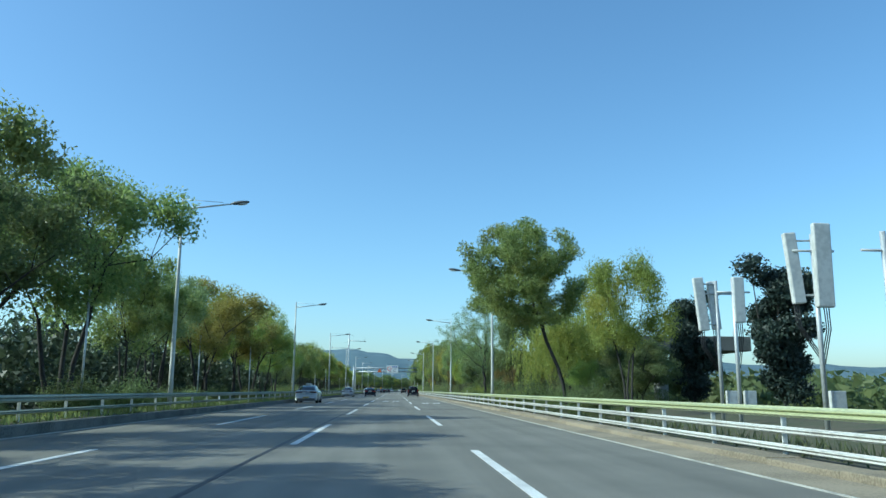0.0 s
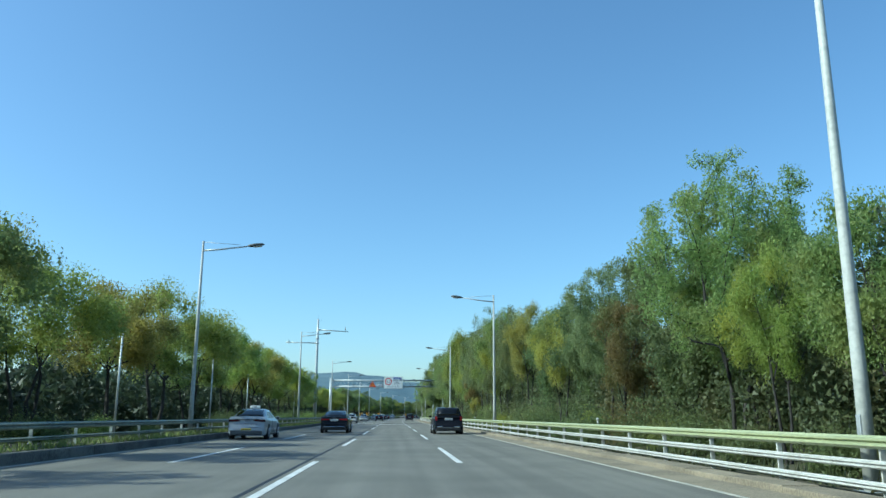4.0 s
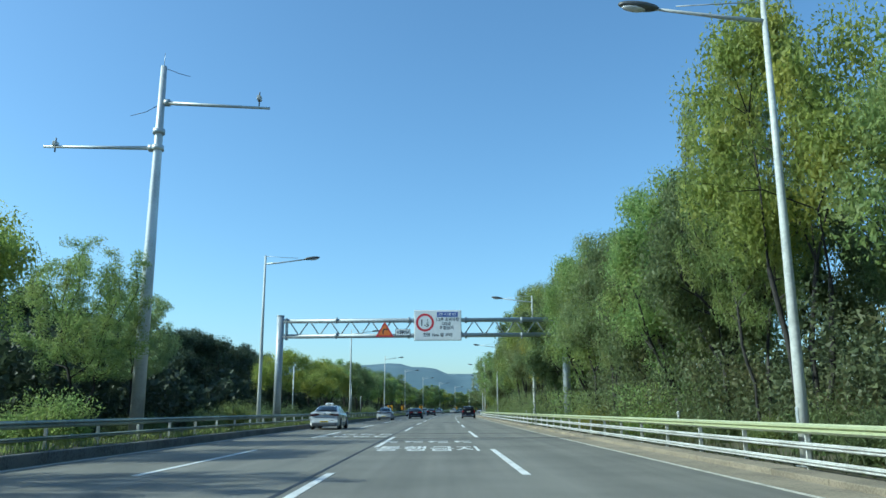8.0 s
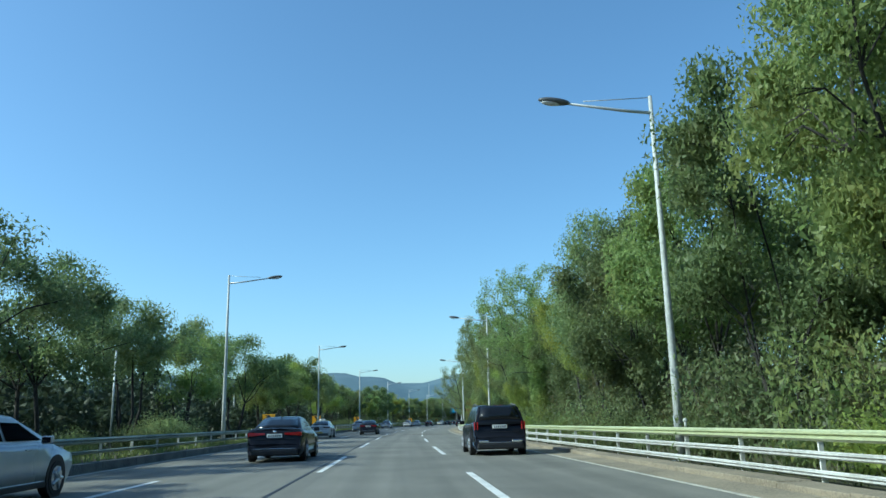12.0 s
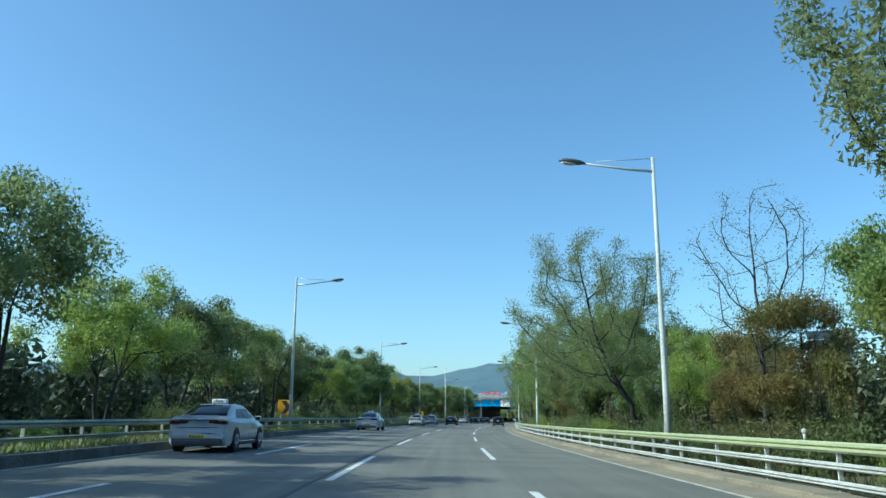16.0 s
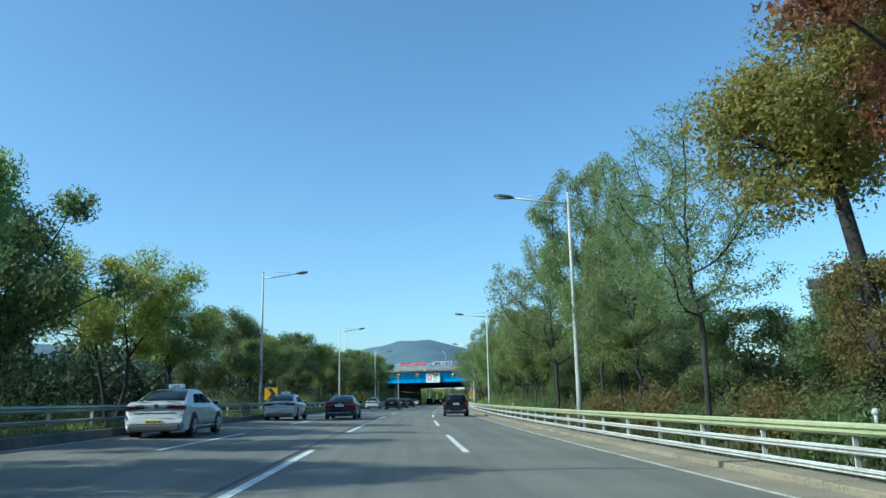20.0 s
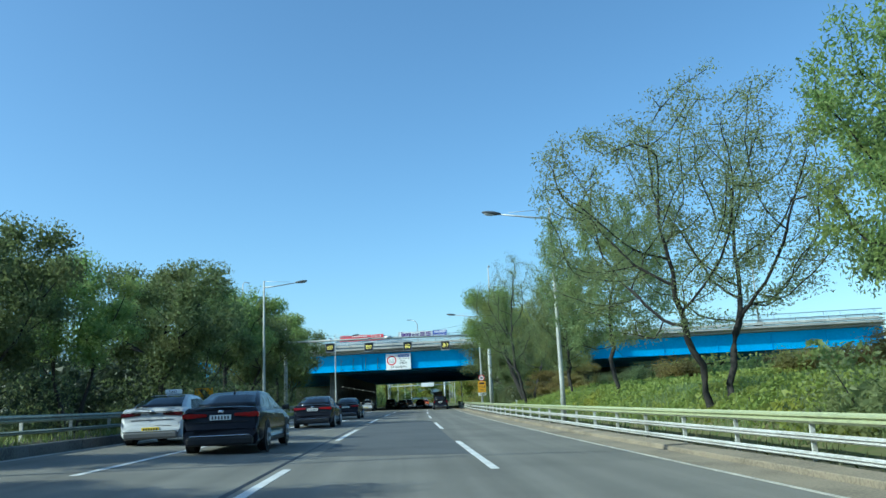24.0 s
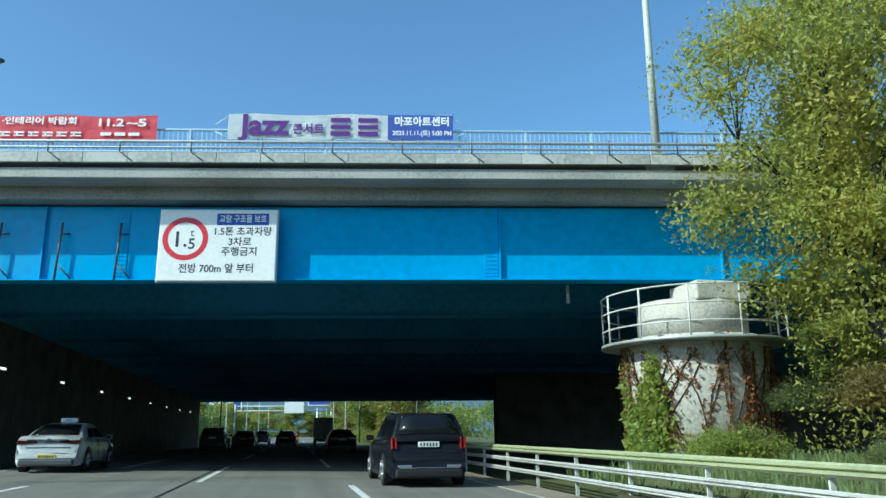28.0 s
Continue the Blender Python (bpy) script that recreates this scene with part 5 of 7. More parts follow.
umbrella.matrix_world = on_road(74.9, 9.0, 0.05, 20)
clad = limb_tree("tall tree with creeper-clad trunk and open limbs above", "green", 38, 11.4, fork=0.42, half=4.3, lean=-0.06, points=620, leaves=26000, size=0.11, fluff=0.42, gaps=0.1, ivy=26000)
clad.matrix_world = on_road(301.0, 9.2, 0.05)
twin = limb_tree("large open tree with dark limbs fanning from a low fork", "grey", 39, 9.6, fork=0.3, half=3.5, points=1300, leaves=40000, size=0.075, fluff=0.45)
twin.matrix_world = on_road(313.0, 9.4, 0.05)
reach = limb_tree("large tree with dark limbs reaching out over the road", "grey", 40, 9.8, fork=0.28, half=4.0, lean=-0.2, points=1500, leaves=52000, size=0.07, fluff=0.45)
reach.matrix_world = on_road(370.2, 8.8, 0.05)
great = limb_tree("great spreading tree with an ivy-clad trunk and many fine limbs", "green", 43, 11.6, fork=0.3, half=4.6, points=760, leaves=42000, size=0.105, fluff=0.42, ivy=16000)
great.matrix_world = on_road(417.0, 8.9, 0.05)
forked = limb_tree("slender tree with a trunk forked in two and light foliage", "grey", 44, 9.8, fork=0.36, half=3.0, points=700, leaves=20000, size=0.085, fluff=0.38, gaps=0.05)
forked.matrix_world = on_road(440.6, 8.5, 0.05, 90)
amber = crown_tree("tall tree with a high golden crown", "gold", 52, 9.9, base=0.52, rx=0.28, lean=(-0.06, 0.0), clumps=40, leaves=15000, size=0.11, clump_r=0.1)
amber.matrix_world = on_road(434.4, 9.6, 0.05)
claret = crown_tree("tall tree with a high dark red crown", "red", 53, 10.4, base=0.5, rx=0.26, clumps=40, leaves=15000, size=0.11, clump_r=0.1)
claret.matrix_world = on_road(430.8, 9.6, 0.05)
ample = limb_tree("broad grey-green tree with bare fanned limbs on one side", "grey", 45, 11.6, fork=0.28, half=4.0, points=680, leaves=34000, size=0.1, fluff=0.42)
ample.matrix_world = on_road(464.9, 8.8, 0.05)
fanned = limb_tree("fan-shaped tree on the embankment with long dark limbs", "grey", 46, 8.8, fork=0.24, half=4.6, points=1500, leaves=52000, size=0.07, fluff=0.45, stems=2)
fanned.matrix_world = on_road(522.6, 8.2, 0.9)
bony = limb_tree("large fan of dark bare limbs with few leaves", "grey", 47, 11.6, fork=0.26, half=4.3, points=2200, leaves=60000, size=0.055, fluff=0.45, stems=2)
bony.matrix_world = on_road(559.6, 9.0, 0.4)
bent = crown_tree("dense green tree leaning towards the road", "green", 48, 10.4, base=0.42, rx=0.2, lean=(-0.22, 0.0), clumps=52, leaves=18000, size=0.11, clump_r=0.095)
bent.matrix_world = on_road(565.5, 9.6, 0.4)
veil = crown_tree("full green tree in front of the bridge, leafy to the ground", "dark", 18, 11.0, base=0.13, rx=0.36, stems=2, clumps=80, leaves=26000, size=0.115, clump_r=0.11, low=0.06)
veil.matrix_world = on_road(588.5, 10.2, 0.2)
veil.scale = (1.2, 1.2, 1.0)
over = crown_tree("yellow-green tree leaning over the embankment beside the bridge", "citron", 19, 13.0, base=0.2, rx=0.3, lean=(-0.13, 0.0), stems=2, clumps=110, leaves=42000, size=0.11, clump_r=0.1, low=0.06)
over.matrix_world = on_road(600.3, 15.4, 0.6)
# kind, s, o, height, half width
RIGHT = [
    ("lime", 28.6, 8.9, 6.6, 2), ("dark", 36.6, 12.0, 3.6, 2.2), ("dark", 42.0, 13.4, 4.4, 2.4), ("willow", 49.0, 12.0, 7.0, 3.2), ("willow", 45.5, 10.6, 6.4, 3.3), ("lime", 40.5, 10.2, 2.8, 1.3), ("round", 50, 13, 5.6, 2.4), ("dark", 56.8, 9.4, 7, 2.3), ("rust", 62.5, 9.6, 4.4, 1.7), ("dark", 69.5, 10.2, 3.4, 1.6),
    ("bare", 79.3, 9.4, 4, 1.3), ("dark", 85.4, 9.8, 6.2, 2.4), ("round", 89.5, 10.1, 6.5, 2.3), ("dark", 94, 10, 5.2, 2), ("round", 98.6, 9.4, 5.8, 1.7), ("lime", 101.6, 8.9, 5.4, 1.5), ("open", 105.2, 9.4, 8.7, 2.9), ("round", 105.5, 10.3, 7.6, 2.6),
    ("dark", 110, 9.9, 7.2, 2.4), ("rust", 113.2, 9, 5.8, 1.6), ("open", 117, 9.2, 8.1, 2.3), ("dark", 121.5, 9.8, 7.2, 2.4), ("gold", 125, 8.8, 7, 1.9), ("dark", 130, 9.8, 8, 2.7), ("gold", 136, 9, 9, 2.1), ("open", 141.5, 9.4, 9.4, 2.5), ("dark", 146.5, 9.7, 8.6, 2.9), ("lime", 150.5, 9.3, 8.2, 2.8),
    ("tall", 154.6, 10.1, 11.2, 3.7), ("sparse", 156, 9, 11.4, 2.6), ("tall", 161.8, 9.9, 10.4, 3.5), ("open", 164.8, 9, 10.4, 2.7), ("gold", 166.2, 8.5, 3.2, 0.8), ("rust", 168.4, 8.9, 6.2, 1.4), ("lime", 175.6, 9.5, 8.2, 2.8), ("dark", 171.6, 10, 8.4, 2.9), ("round", 181, 9.9, 9, 3.1),
    ("lime", 187.6, 9.4, 13, 3.7), ("open", 190.6, 9.4, 12, 2.4), ("dark", 194.5, 9.8, 10, 3.4), ("tall", 199.8, 9.7, 11.6, 3.7), ("dark", 204.6, 9.7, 10.4, 3.5), ("tall", 209.4, 9.5, 11.2, 3.7), ("round", 213.6, 9.4, 10.4, 3.5), ("tall", 217.6, 9.5, 12.4, 3.7), ("dark", 222.4, 9.4, 10.6, 3.6), ("round", 226.6, 9.3, 10.2, 3.5),
    ("tall", 230.6, 9.7, 12.8, 3.7), ("lime", 234.6, 9.3, 12.2, 3.7), ("gold", 236.5, 8.6, 9, 1.6), ("dark", 240, 9.7, 11, 3.7), ("tall", 244.5, 9.5, 12.6, 3.7), ("tall", 250.4, 9.5, 15, 3.7), ("round", 253.6, 9.1, 11, 3.7), ("dark", 258, 9.7, 12, 3.7), ("tall", 265.6, 9.7, 14.4, 3.7), ("dark", 270.5, 9.7, 10.4, 3.5),
    ("round", 276, 9.7, 9.8, 3.3), ("dark", 281, 9.5, 9.2, 3.1), ("tall", 285.6, 9.5, 10.6, 3.6), ("lime", 290.5, 9.5, 8.6, 2.9), ("dark", 296, 9.9, 8, 2.7), ("dark", 302.5, 9.5, 7, 2.6), ("lime", 306.5, 8.8, 4.4, 1.7),
    ("open", 317.4, 9.2, 10.4, 3.7), ("round", 311, 9.4, 5.4, 2), ("dark", 315.5, 9.2, 5.8, 2.2), ("lime", 321, 9.3, 7.2, 2.4), ("round", 326, 9.5, 8.6, 2.9), ("lime", 328.4, 9.4, 8.6, 2.9), ("open", 337.2, 9.5, 14.0, 4.2), ("dark", 334, 9.7, 6.6, 2.4), ("round", 340, 9.5, 7, 2.4), ("gold", 331.6, 8.8, 8.4, 1.2), ("open", 346.6, 9.5, 13.2, 4.2), ("dark", 345, 9.9, 7.2, 2.5), ("round", 350, 9.7, 6.4, 2.2),
    ("bare", 356.2, 8.6, 7.8, 2.1), ("rust", 354.4, 8.8, 4.4, 1.8), ("rust", 358.4, 9, 4, 1.6), ("lime", 362.6, 9, 4.6, 1.7), ("dark", 366.5, 9.4, 5.2, 2), ("round", 374, 9.2, 5.4, 2), ("round", 378.4, 9.5, 7.6, 2.6), ("dark", 384.6, 9.6, 6.8, 2.5), ("rust", 387.4, 9.0, 5.4, 1.8), ("open", 380, 9.2, 8.2, 2.4), ("round", 383.5, 9.2, 5.8, 1.9), ("dark", 388, 9.2, 5.6, 1.9),
    ("open", 391.8, 8.8, 8.8, 4.0), ("rust", 393.4, 8.9, 5.4, 2.2), ("rust", 390.4, 9.4, 4.6, 1.8), ("open", 405.6, 8.4, 8, 2.6), ("round", 407.6, 8.9, 7.8, 2.7), ("dark", 411.5, 9.3, 6.4, 2), ("lime", 414.4, 8.8, 3.8, 1.6), ("dark", 423, 10, 4.4, 1.8),
    ("rust", 434.4, 10.4, 4.4, 2.2), ("dark", 430.6, 10.2, 4.8, 2.0), ("rust", 427.4, 9.8, 4.4, 1.9), ("dark", 437.4, 11.6, 4.2, 2.6), ("dark", 443.4, 11, 4.2, 2.4), ("open", 448.6, 9.0, 8.2, 2.8), ("open", 454.4, 9.0, 13.0, 3.4), ("round", 451.6, 9.2, 7.2, 2.2), ("dark", 458.6, 10.6, 5, 2.2), ("dark", 467.5, 10.8, 4.6, 2.2),
    ("round", 471.5, 9, 7.8, 2.4), ("dark", 476.5, 9.2, 8.2, 2.5), ("round", 482.5, 9, 8.4, 2.6), ("open", 488, 9, 9.6, 2.6), ("dark", 493, 9.4, 8, 2.4), ("open", 500.6, 9.0, 11.0, 3.6), ("round", 498.5, 9.6, 7.4, 2.2), ("dark", 507.5, 9.6, 7, 2.3), ("open", 513.2, 9, 8.8, 2.9), ("dark", 514.4, 9.8, 6.6, 2.4), ("round", 505, 9.2, 8.6, 2.2),
    ("open", 534.9, 8.9, 9.4, 3.4), ("open", 545.4, 9.2, 8.0, 2.6), ("sparse", 548, 9.6, 8, 2), ("rust", 557.6, 10.4, 2.7, 2.0), ("rust", 561.6, 10.6, 2.5, 1.9), ("rust", 553.6, 10.6, 2.2, 1.7), ("rust", 556, 12, 3.2, 1.6), ("rust", 563, 12.4, 3.4, 1.8), ("dark", 571.5, 9, 5.2, 1.6),
    ("dark", 594, 11.4, 6, 2), ("tall", 600.5, 19.6, 14, 3.4), ("lime", 602, 17, 7.5, 2.4), ("lime", 603.5, 15.6, 5, 2),
]
for kind, s, o, h, half in RIGHT:
    stand(TREES[kind], s, o, h, half, z=0.05 if not 518 < s < 600 else 0.5)
# a second rank that closes the gaps behind them
s = 86.0
while s < 516:
    if not 298 < s < 322 and not 352 < s < 366 and not 384 < s < 452:
        line = min([h for k, s_, o, h, half in RIGHT if abs(s_ - s) < 7 and h > 5] or [5.0])
        stand(TREES[rnd.choice(["dark", "dark", "round"])], s, rnd.uniform(12.6, 14.4), line * rnd.uniform(0.86, 1.02), rnd.uniform(2.2, 2.8))
    s += rnd.uniform(4.6, 6.2)

# undergrowth behind the right rail
s = 30.0
while s < 606:
    near = rnd.choice(["green", "dark", "dark", "dark", "lime", "rust" if s > 330 else "dark"])
    if s < 520:
        plant(BUSHES[near], s, rnd.uniform(8.3, 9.6), rnd.uniform(1.0, 2.2), wide=rnd.uniform(0.9, 1.2))
    else:
        plant(BUSHES[rnd.choice(["green", "lime", "lime"])], s, rnd.uniform(8.6, 11), rnd.uniform(0.5, 1.0), wide=1.5, z=0.7)
        plant(BUSHES[rnd.choice(["green", "rust", "dark"])], s, rnd.uniform(13, 17), rnd.uniform(0.9, 1.7), wide=1.4, z=1.8)
        if 566 < s < 594:
            plant(BUSHES["dark"], s, rnd.uniform(9.0, 11.5), rnd.uniform(1.8, 3.0), wide=1.2, z=0.4)
    s += rnd.uniform(3.0, 4.0)


def rise(ss, oo):
    return np.interp(oo, [7.35, 8.0, 9.2, 12, 18, 26], [0, 0.6, 1.2, 1.45, 1.55, 1.7]) * np.interp(ss, [512, 521, 545, 562, 602], [0.0, 1.0, 1.0, 0.5, 0.35]) * (ss < 604)


def woodland(name, label, leaf, s0, s1, o0, o1, h, n, seed, size=0.4):
    """A belt of scrub and saplings too dense to count."""
    rng = np.random.default_rng(seed)
    ss, oo = rng.uniform(s0, s1, n), o0 + (o1 - o0) * rng.uniform(0, 1, n) ** 1.4
    lump = 0.72 + 0.2 * np.sin(ss * 0.43 + oo * 0.5 + seed) + 0.16 * np.sin(ss * 1.13 + seed * 2) + 0.12 * np.sin(ss * 0.13) + 0.1 * np.sin(ss * 2.3 + oo * 1.7)
    zz = h * lump * rng.uniform(0, 1, n) ** 0.6
    hh = np.interp(ss, _s, _h)
    c = np.stack([np.interp(ss, _s, _x) + oo * np.cos(hh), np.interp(ss, _s, _y) - oo * np.sin(hh), zz + rise(ss, oo) + np.interp(ss, *zip(*BANK)) * np.clip(oo, -12, 10)], 1)
    tagged(new(name, quads_mesh(name, c, size, rng, LEAF[leaf], aspect=0.8)), label, "undergrowth", kind="stuff")


# darkened leaf colours stand for shade below and behind the trees
woodland("undergrowth_right", "dense undergrowth behind the verge trees, coloured dark as shade", "shrub", 48, 384, 11.0, 17.0, 3.6, 260000, 3, 0.18)
woodland("undergrowth_right_far", "dense undergrowth behind the verge trees, coloured dark as shade", "shrub", 420, 516, 11.5, 17.0, 3.0, 70000, 4, 0.18)
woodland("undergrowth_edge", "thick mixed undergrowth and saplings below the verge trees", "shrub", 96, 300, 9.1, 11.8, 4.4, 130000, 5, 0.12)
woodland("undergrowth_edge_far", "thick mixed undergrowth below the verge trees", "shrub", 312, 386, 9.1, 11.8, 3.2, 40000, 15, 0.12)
woodland("undergrowth_left", "dense undergrowth behind the verge trees, coloured dark as shade", "shade_dark", -5, 604, -15.4, -20.0, 4.4, 140000, 6, 0.32)
woodland("wood_left", "dense green wood behind the verge trees, darkened as backlit shade", "shade_dark", -5, 604, -20.0, -30.0, 5.8, 130000, 16, 0.42)
woodland("embankment_cover", "thick yellow-green scrub covering the embankment", "lime", 516, 567, 7.8, 14.5, 0.55, 42000, 12, 0.12)
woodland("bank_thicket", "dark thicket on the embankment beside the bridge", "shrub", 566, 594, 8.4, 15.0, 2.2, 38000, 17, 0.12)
woodland("embankment_scrub", "grey-green scrub on top of the embankment", "green", 520, 602, 14.0, 24.0, 1.3, 22000, 13, 0.2)
woodland("field_scrub", "dark low scrub over the open field behind the verge", "dark", 34, 140, 19.0, 60.0, 2.4, 26000, 14, 0.5)
woodland("undergrowth_beyond", "wood of mixed autumn trees beyond the bridge", "lime", 700, 900, 13.0, 30.0, 7.0, 50000, 8, 0.4)
woodland("undergrowth_beyond_left", "wood of mixed green trees beyond the bridge", "green", 700, 900, -14.0, -34.0, 6.0, 50000, 9, 0.4)

# the left verge: a row of multi-stemmed trees with a dark belt behind
LEFT = [(8, "round", 7.5), (17, "dark", 8.0), (26.5, "round", 8.8), (31.5, "round", 8.4), (39, "dark", 6.0), (45.5, "dark", 6.6), (54, "gold", 6.4), (59, "lime", 6.0), (67, "gold", 7.4), (73, "lime", 7.0), (80, "open", 6.4), (88, "lime", 5.8)]
LEFT += [(98, "open", 8.4), (106, "dark", 6.2), (114, "lime", 8.0), (123, "gold", 7.6), (131, "lime", 7.2), (139, "round", 6.8), (147, "lime", 7.6), (155, "gold", 7.4), (163, "lime", 7.6), (171, "lime", 7.2)]
LEFT += [(180, "open", 8.6), (188, "lime", 7.8), (196, "open", 6.8), (204, "open", 6.0), (238, "lime", 7.4), (247, "lime", 7.8), (256, "lime", 7.2), (265, "round", 7.0), (274, "round", 6.6), (283, "round", 7.2), (292, "round", 7.8)]
LEFT += [(303, "dark", 9.0), (318, "round", 6.8), (325, "round", 7.0), (332, "round", 7.2), (340, "lime", 6.6), (348, "round", 6.8), (357, "round", 7.2), (366, "lime", 7.6), (374, "round", 7.4), (383, "round", 7.0), (392, "round", 6.8)]
LEFT += [(401, "dark", 6.6), (411, "lime", 7.6), (420, "round", 7.2), (429, "dark", 7.4), (438, "round", 8.4), (446, "dark", 8.0), (455, "lime", 6.8), (464, "round", 7.0), (473, "dark", 6.8), (482, "round", 6.8), (491, "round", 8.2), (500, "dark", 7.0)]
LEFT += [(509, "round", 7.2), (518, "round", 7.6), (527, "dark", 7.8), (536, "round", 8.2), (545, "dark", 8.6), (554, "dark", 7.8), (563, "round", 7.4), (572, "dark", 7.0), (581, "round", 7.4), (591, "dark", 6.4)]
for s, kind, h in LEFT:
    plant(TREES["fan" if kind in ("round", "dark") and s < 400 else kind], s, rnd.uniform(-14.4, -12.8), float(np.interp(s, *zip(*LINE_L))) * rnd.uniform(0.9, 1.06), wide=0.8 if 34 < s < 52 else 0.95, z=0.1)
for s in range(203, 262, 5):  # a screen of evergreens, leaves painted shade-dark, behind the mast and the gantry
    stand(TREES["shade_dark"], s, rnd.uniform(-22.5, -20.5), rnd.uniform(7.2, 8.4), 3.2)
s = 0.0
while s < 600:
    if rnd.random() < 0.8:
        plant(BUSHES[rnd.choice(["green", "dark", "dark"])], s, rnd.uniform(-13.5, -11.6), rnd.uniform(0.9, 2.3), wide=1.1)
    s += 6.0
# trees beyond the bridge
for i in range(24):
    s = 704 + i * 8.0
    plant(TREES["far"], s, rnd.uniform(12, 22), rnd.uniform(8, 12), wide=1.2)
    plant(TREES["far"], s, rnd.uniform(-30, -14), rnd.uniform(6, 9), wide=1.2)
for i in range(22):
    plant(TREES["far"], 900 + rnd.uniform(0, 50), -75 + i * 7.5, rnd.uniform(11, 16), wide=1.4)

for pool in (*TREES.values(), *BUSHES.values()):
    for src in pool:
        if src.name not in USED:
            plant([src], 730 + rnd.uniform(0, 60), rnd.uniform(30, 40), 7.0)
# climbing plants on the bridge pier
rng = np.random.default_rng(9)
m = 3600
a = rng.normal(math.pi * 1.1, 0.17, m)
z = 3.3 * rng.beta(1.0, 1.5, m) * (0.8 + 0.25 * np.sin(a * 9))
c = np.stack([np.cos(a) * (2.1 + rng.uniform(0, 0.22, m)), np.sin(a) * (2.1 + rng.uniform(0, 0.22, m)), z], 1)
ivy = tagged(new("climbing_plant", quads_mesh("climbing_plant", c, 0.17, rng, LEAF["lime"], aspect=0.7)), "yellow-green creeper climbing over the concrete pier", "plant", kind="stuff")
ivy.matrix_world = on_road(606.4, 11.9, 0.1)
# bare red vines with a few leaves, fanning over the shaft
vine = thing("climbing_vine", "red autumn vine spread thinly over the concrete pier", "plant", on_road(606.4, 11.9, 0.1))
bm, leafs = bmesh.new(), []
for k in range(46):
    a0, z0 = rng.uniform(math.pi * 0.95, math.pi * 1.8), rng.uniform(0, 0.6)
    line, da = [], rng.uniform(-0.05, 0.05)
    for i in range(9):
        da += rng.normal() * 0.02
        a0 += da
        z0 += rng.uniform(0.2, 0.46)
        if z0 < 3.6:
            line.append((math.cos(a0) * 2.062, math.sin(a0) * 2.062, z0))
    if len(line) > 2:
        tube(bm, line, [0.018] * len(line), 4, cap=False)
        for q in line:
            n = int(rng.integers(3, 16))
            leafs.append(np.array(q) * np.array([1.015, 1.015, 1]) + rng.normal(size=(n, 3)) * np.array([0.06, 0.06, 0.16]))
part("stem", bm, M["bark"], vine, "thin brown stems")
part("leaf_cover", quads_mesh("leaf_cover", np.concatenate(leafs), 0.1, rng, LEAF["red"], aspect=0.8), None, vine, "deep red leaves")
# grass along the foot of both rails and on the embankment
for name, n, s_lo, s_hi, o_lo, o_hi, hgt, z0, label in (
    ("grass_left", 26000, -5, 600, -9.95, -9.1, 0.16, 0.25, "rough grass on the kerb wall"),
    ("grass_right", 16000, -5, 600, 6.8, 8.6, 0.2, 0.02, "rough grass and weeds behind the guard rail"),
    ("grass_bank", 26000, 516, 606, 7.5, 14.0, 0.2, 0.08, "long grass on the embankment")):
    ss, oo = rng.uniform(s_lo, s_hi, n), rng.uniform(o_lo, o_hi, n)
    h = np.interp(ss, _s, _h)
    bank = np.interp(ss, *zip(*BANK)) * oo
    up = rise(ss, oo) if name == "grass_bank" else 0
    c = np.stack([np.interp(ss, _s, _x) + oo * np.cos(h), np.interp(ss, _s, _y) - oo * np.sin(h), z0 + bank + up + hgt * 0.4 * rng.uniform(0.4, 1.3, n)], 1)
    # right grass borrows the darkened tone, as shade behind the rail
    tagged(new(name, quads_mesh(name, c, hgt * 1.6, rng, LEAF[{"grass_left": "green", "grass_right": "shrub", "grass_bank": "grey"}[name]], droop=-1.2, aspect=0.16)), label, "grass", kind="stuff")


# ---- vehicles ----


def loft(stations):
    """A skin through sections of equal length."""
    bm = bmesh.new()
    rows = [[bm.verts.new(p) for p in st] for st in stations]
    k = len(rows[0])
    for a, b in zip(rows, rows[1:]):
        for j in range(k - 1):
            bm.faces.new((a[j], a[j + 1], b[j + 1], b[j]))
    bm.faces.new(rows[0][::-1])
    bm.faces.new(rows[-1])
    bmesh.ops.recalc_face_normals(bm, faces=bm.faces)
    return bm


def wedge(sd, x0, x1, y, z0, z1):
    """A lamp that tapers towards the middle of the car."""
    bm = bmesh.new()
    f = [bm.verts.new((sd * x, yy, z)) for yy in (y, y + 0.1) for x, z in ((x0, (z0 + z1) / 2 - 0.02), (x1, z0), (x1 + 0.04, z1), (x0, (z0 + z1) / 2 + 0.04))]
    bm.faces.new(f[:4])
    bm.faces.new(f[4:][::-1])
    for k in range(4):
        bm.faces.new((f[k], f[(k + 1) % 4], f[4 + (k + 1) % 4], f[4 + k]))
    bmesh.ops.recalc_face_normals(bm, faces=bm.faces)
    bmesh.ops.bevel(bm, geom=bm.edges[:], offset=0.012, segments=2, affect="EDGES")
    return bm


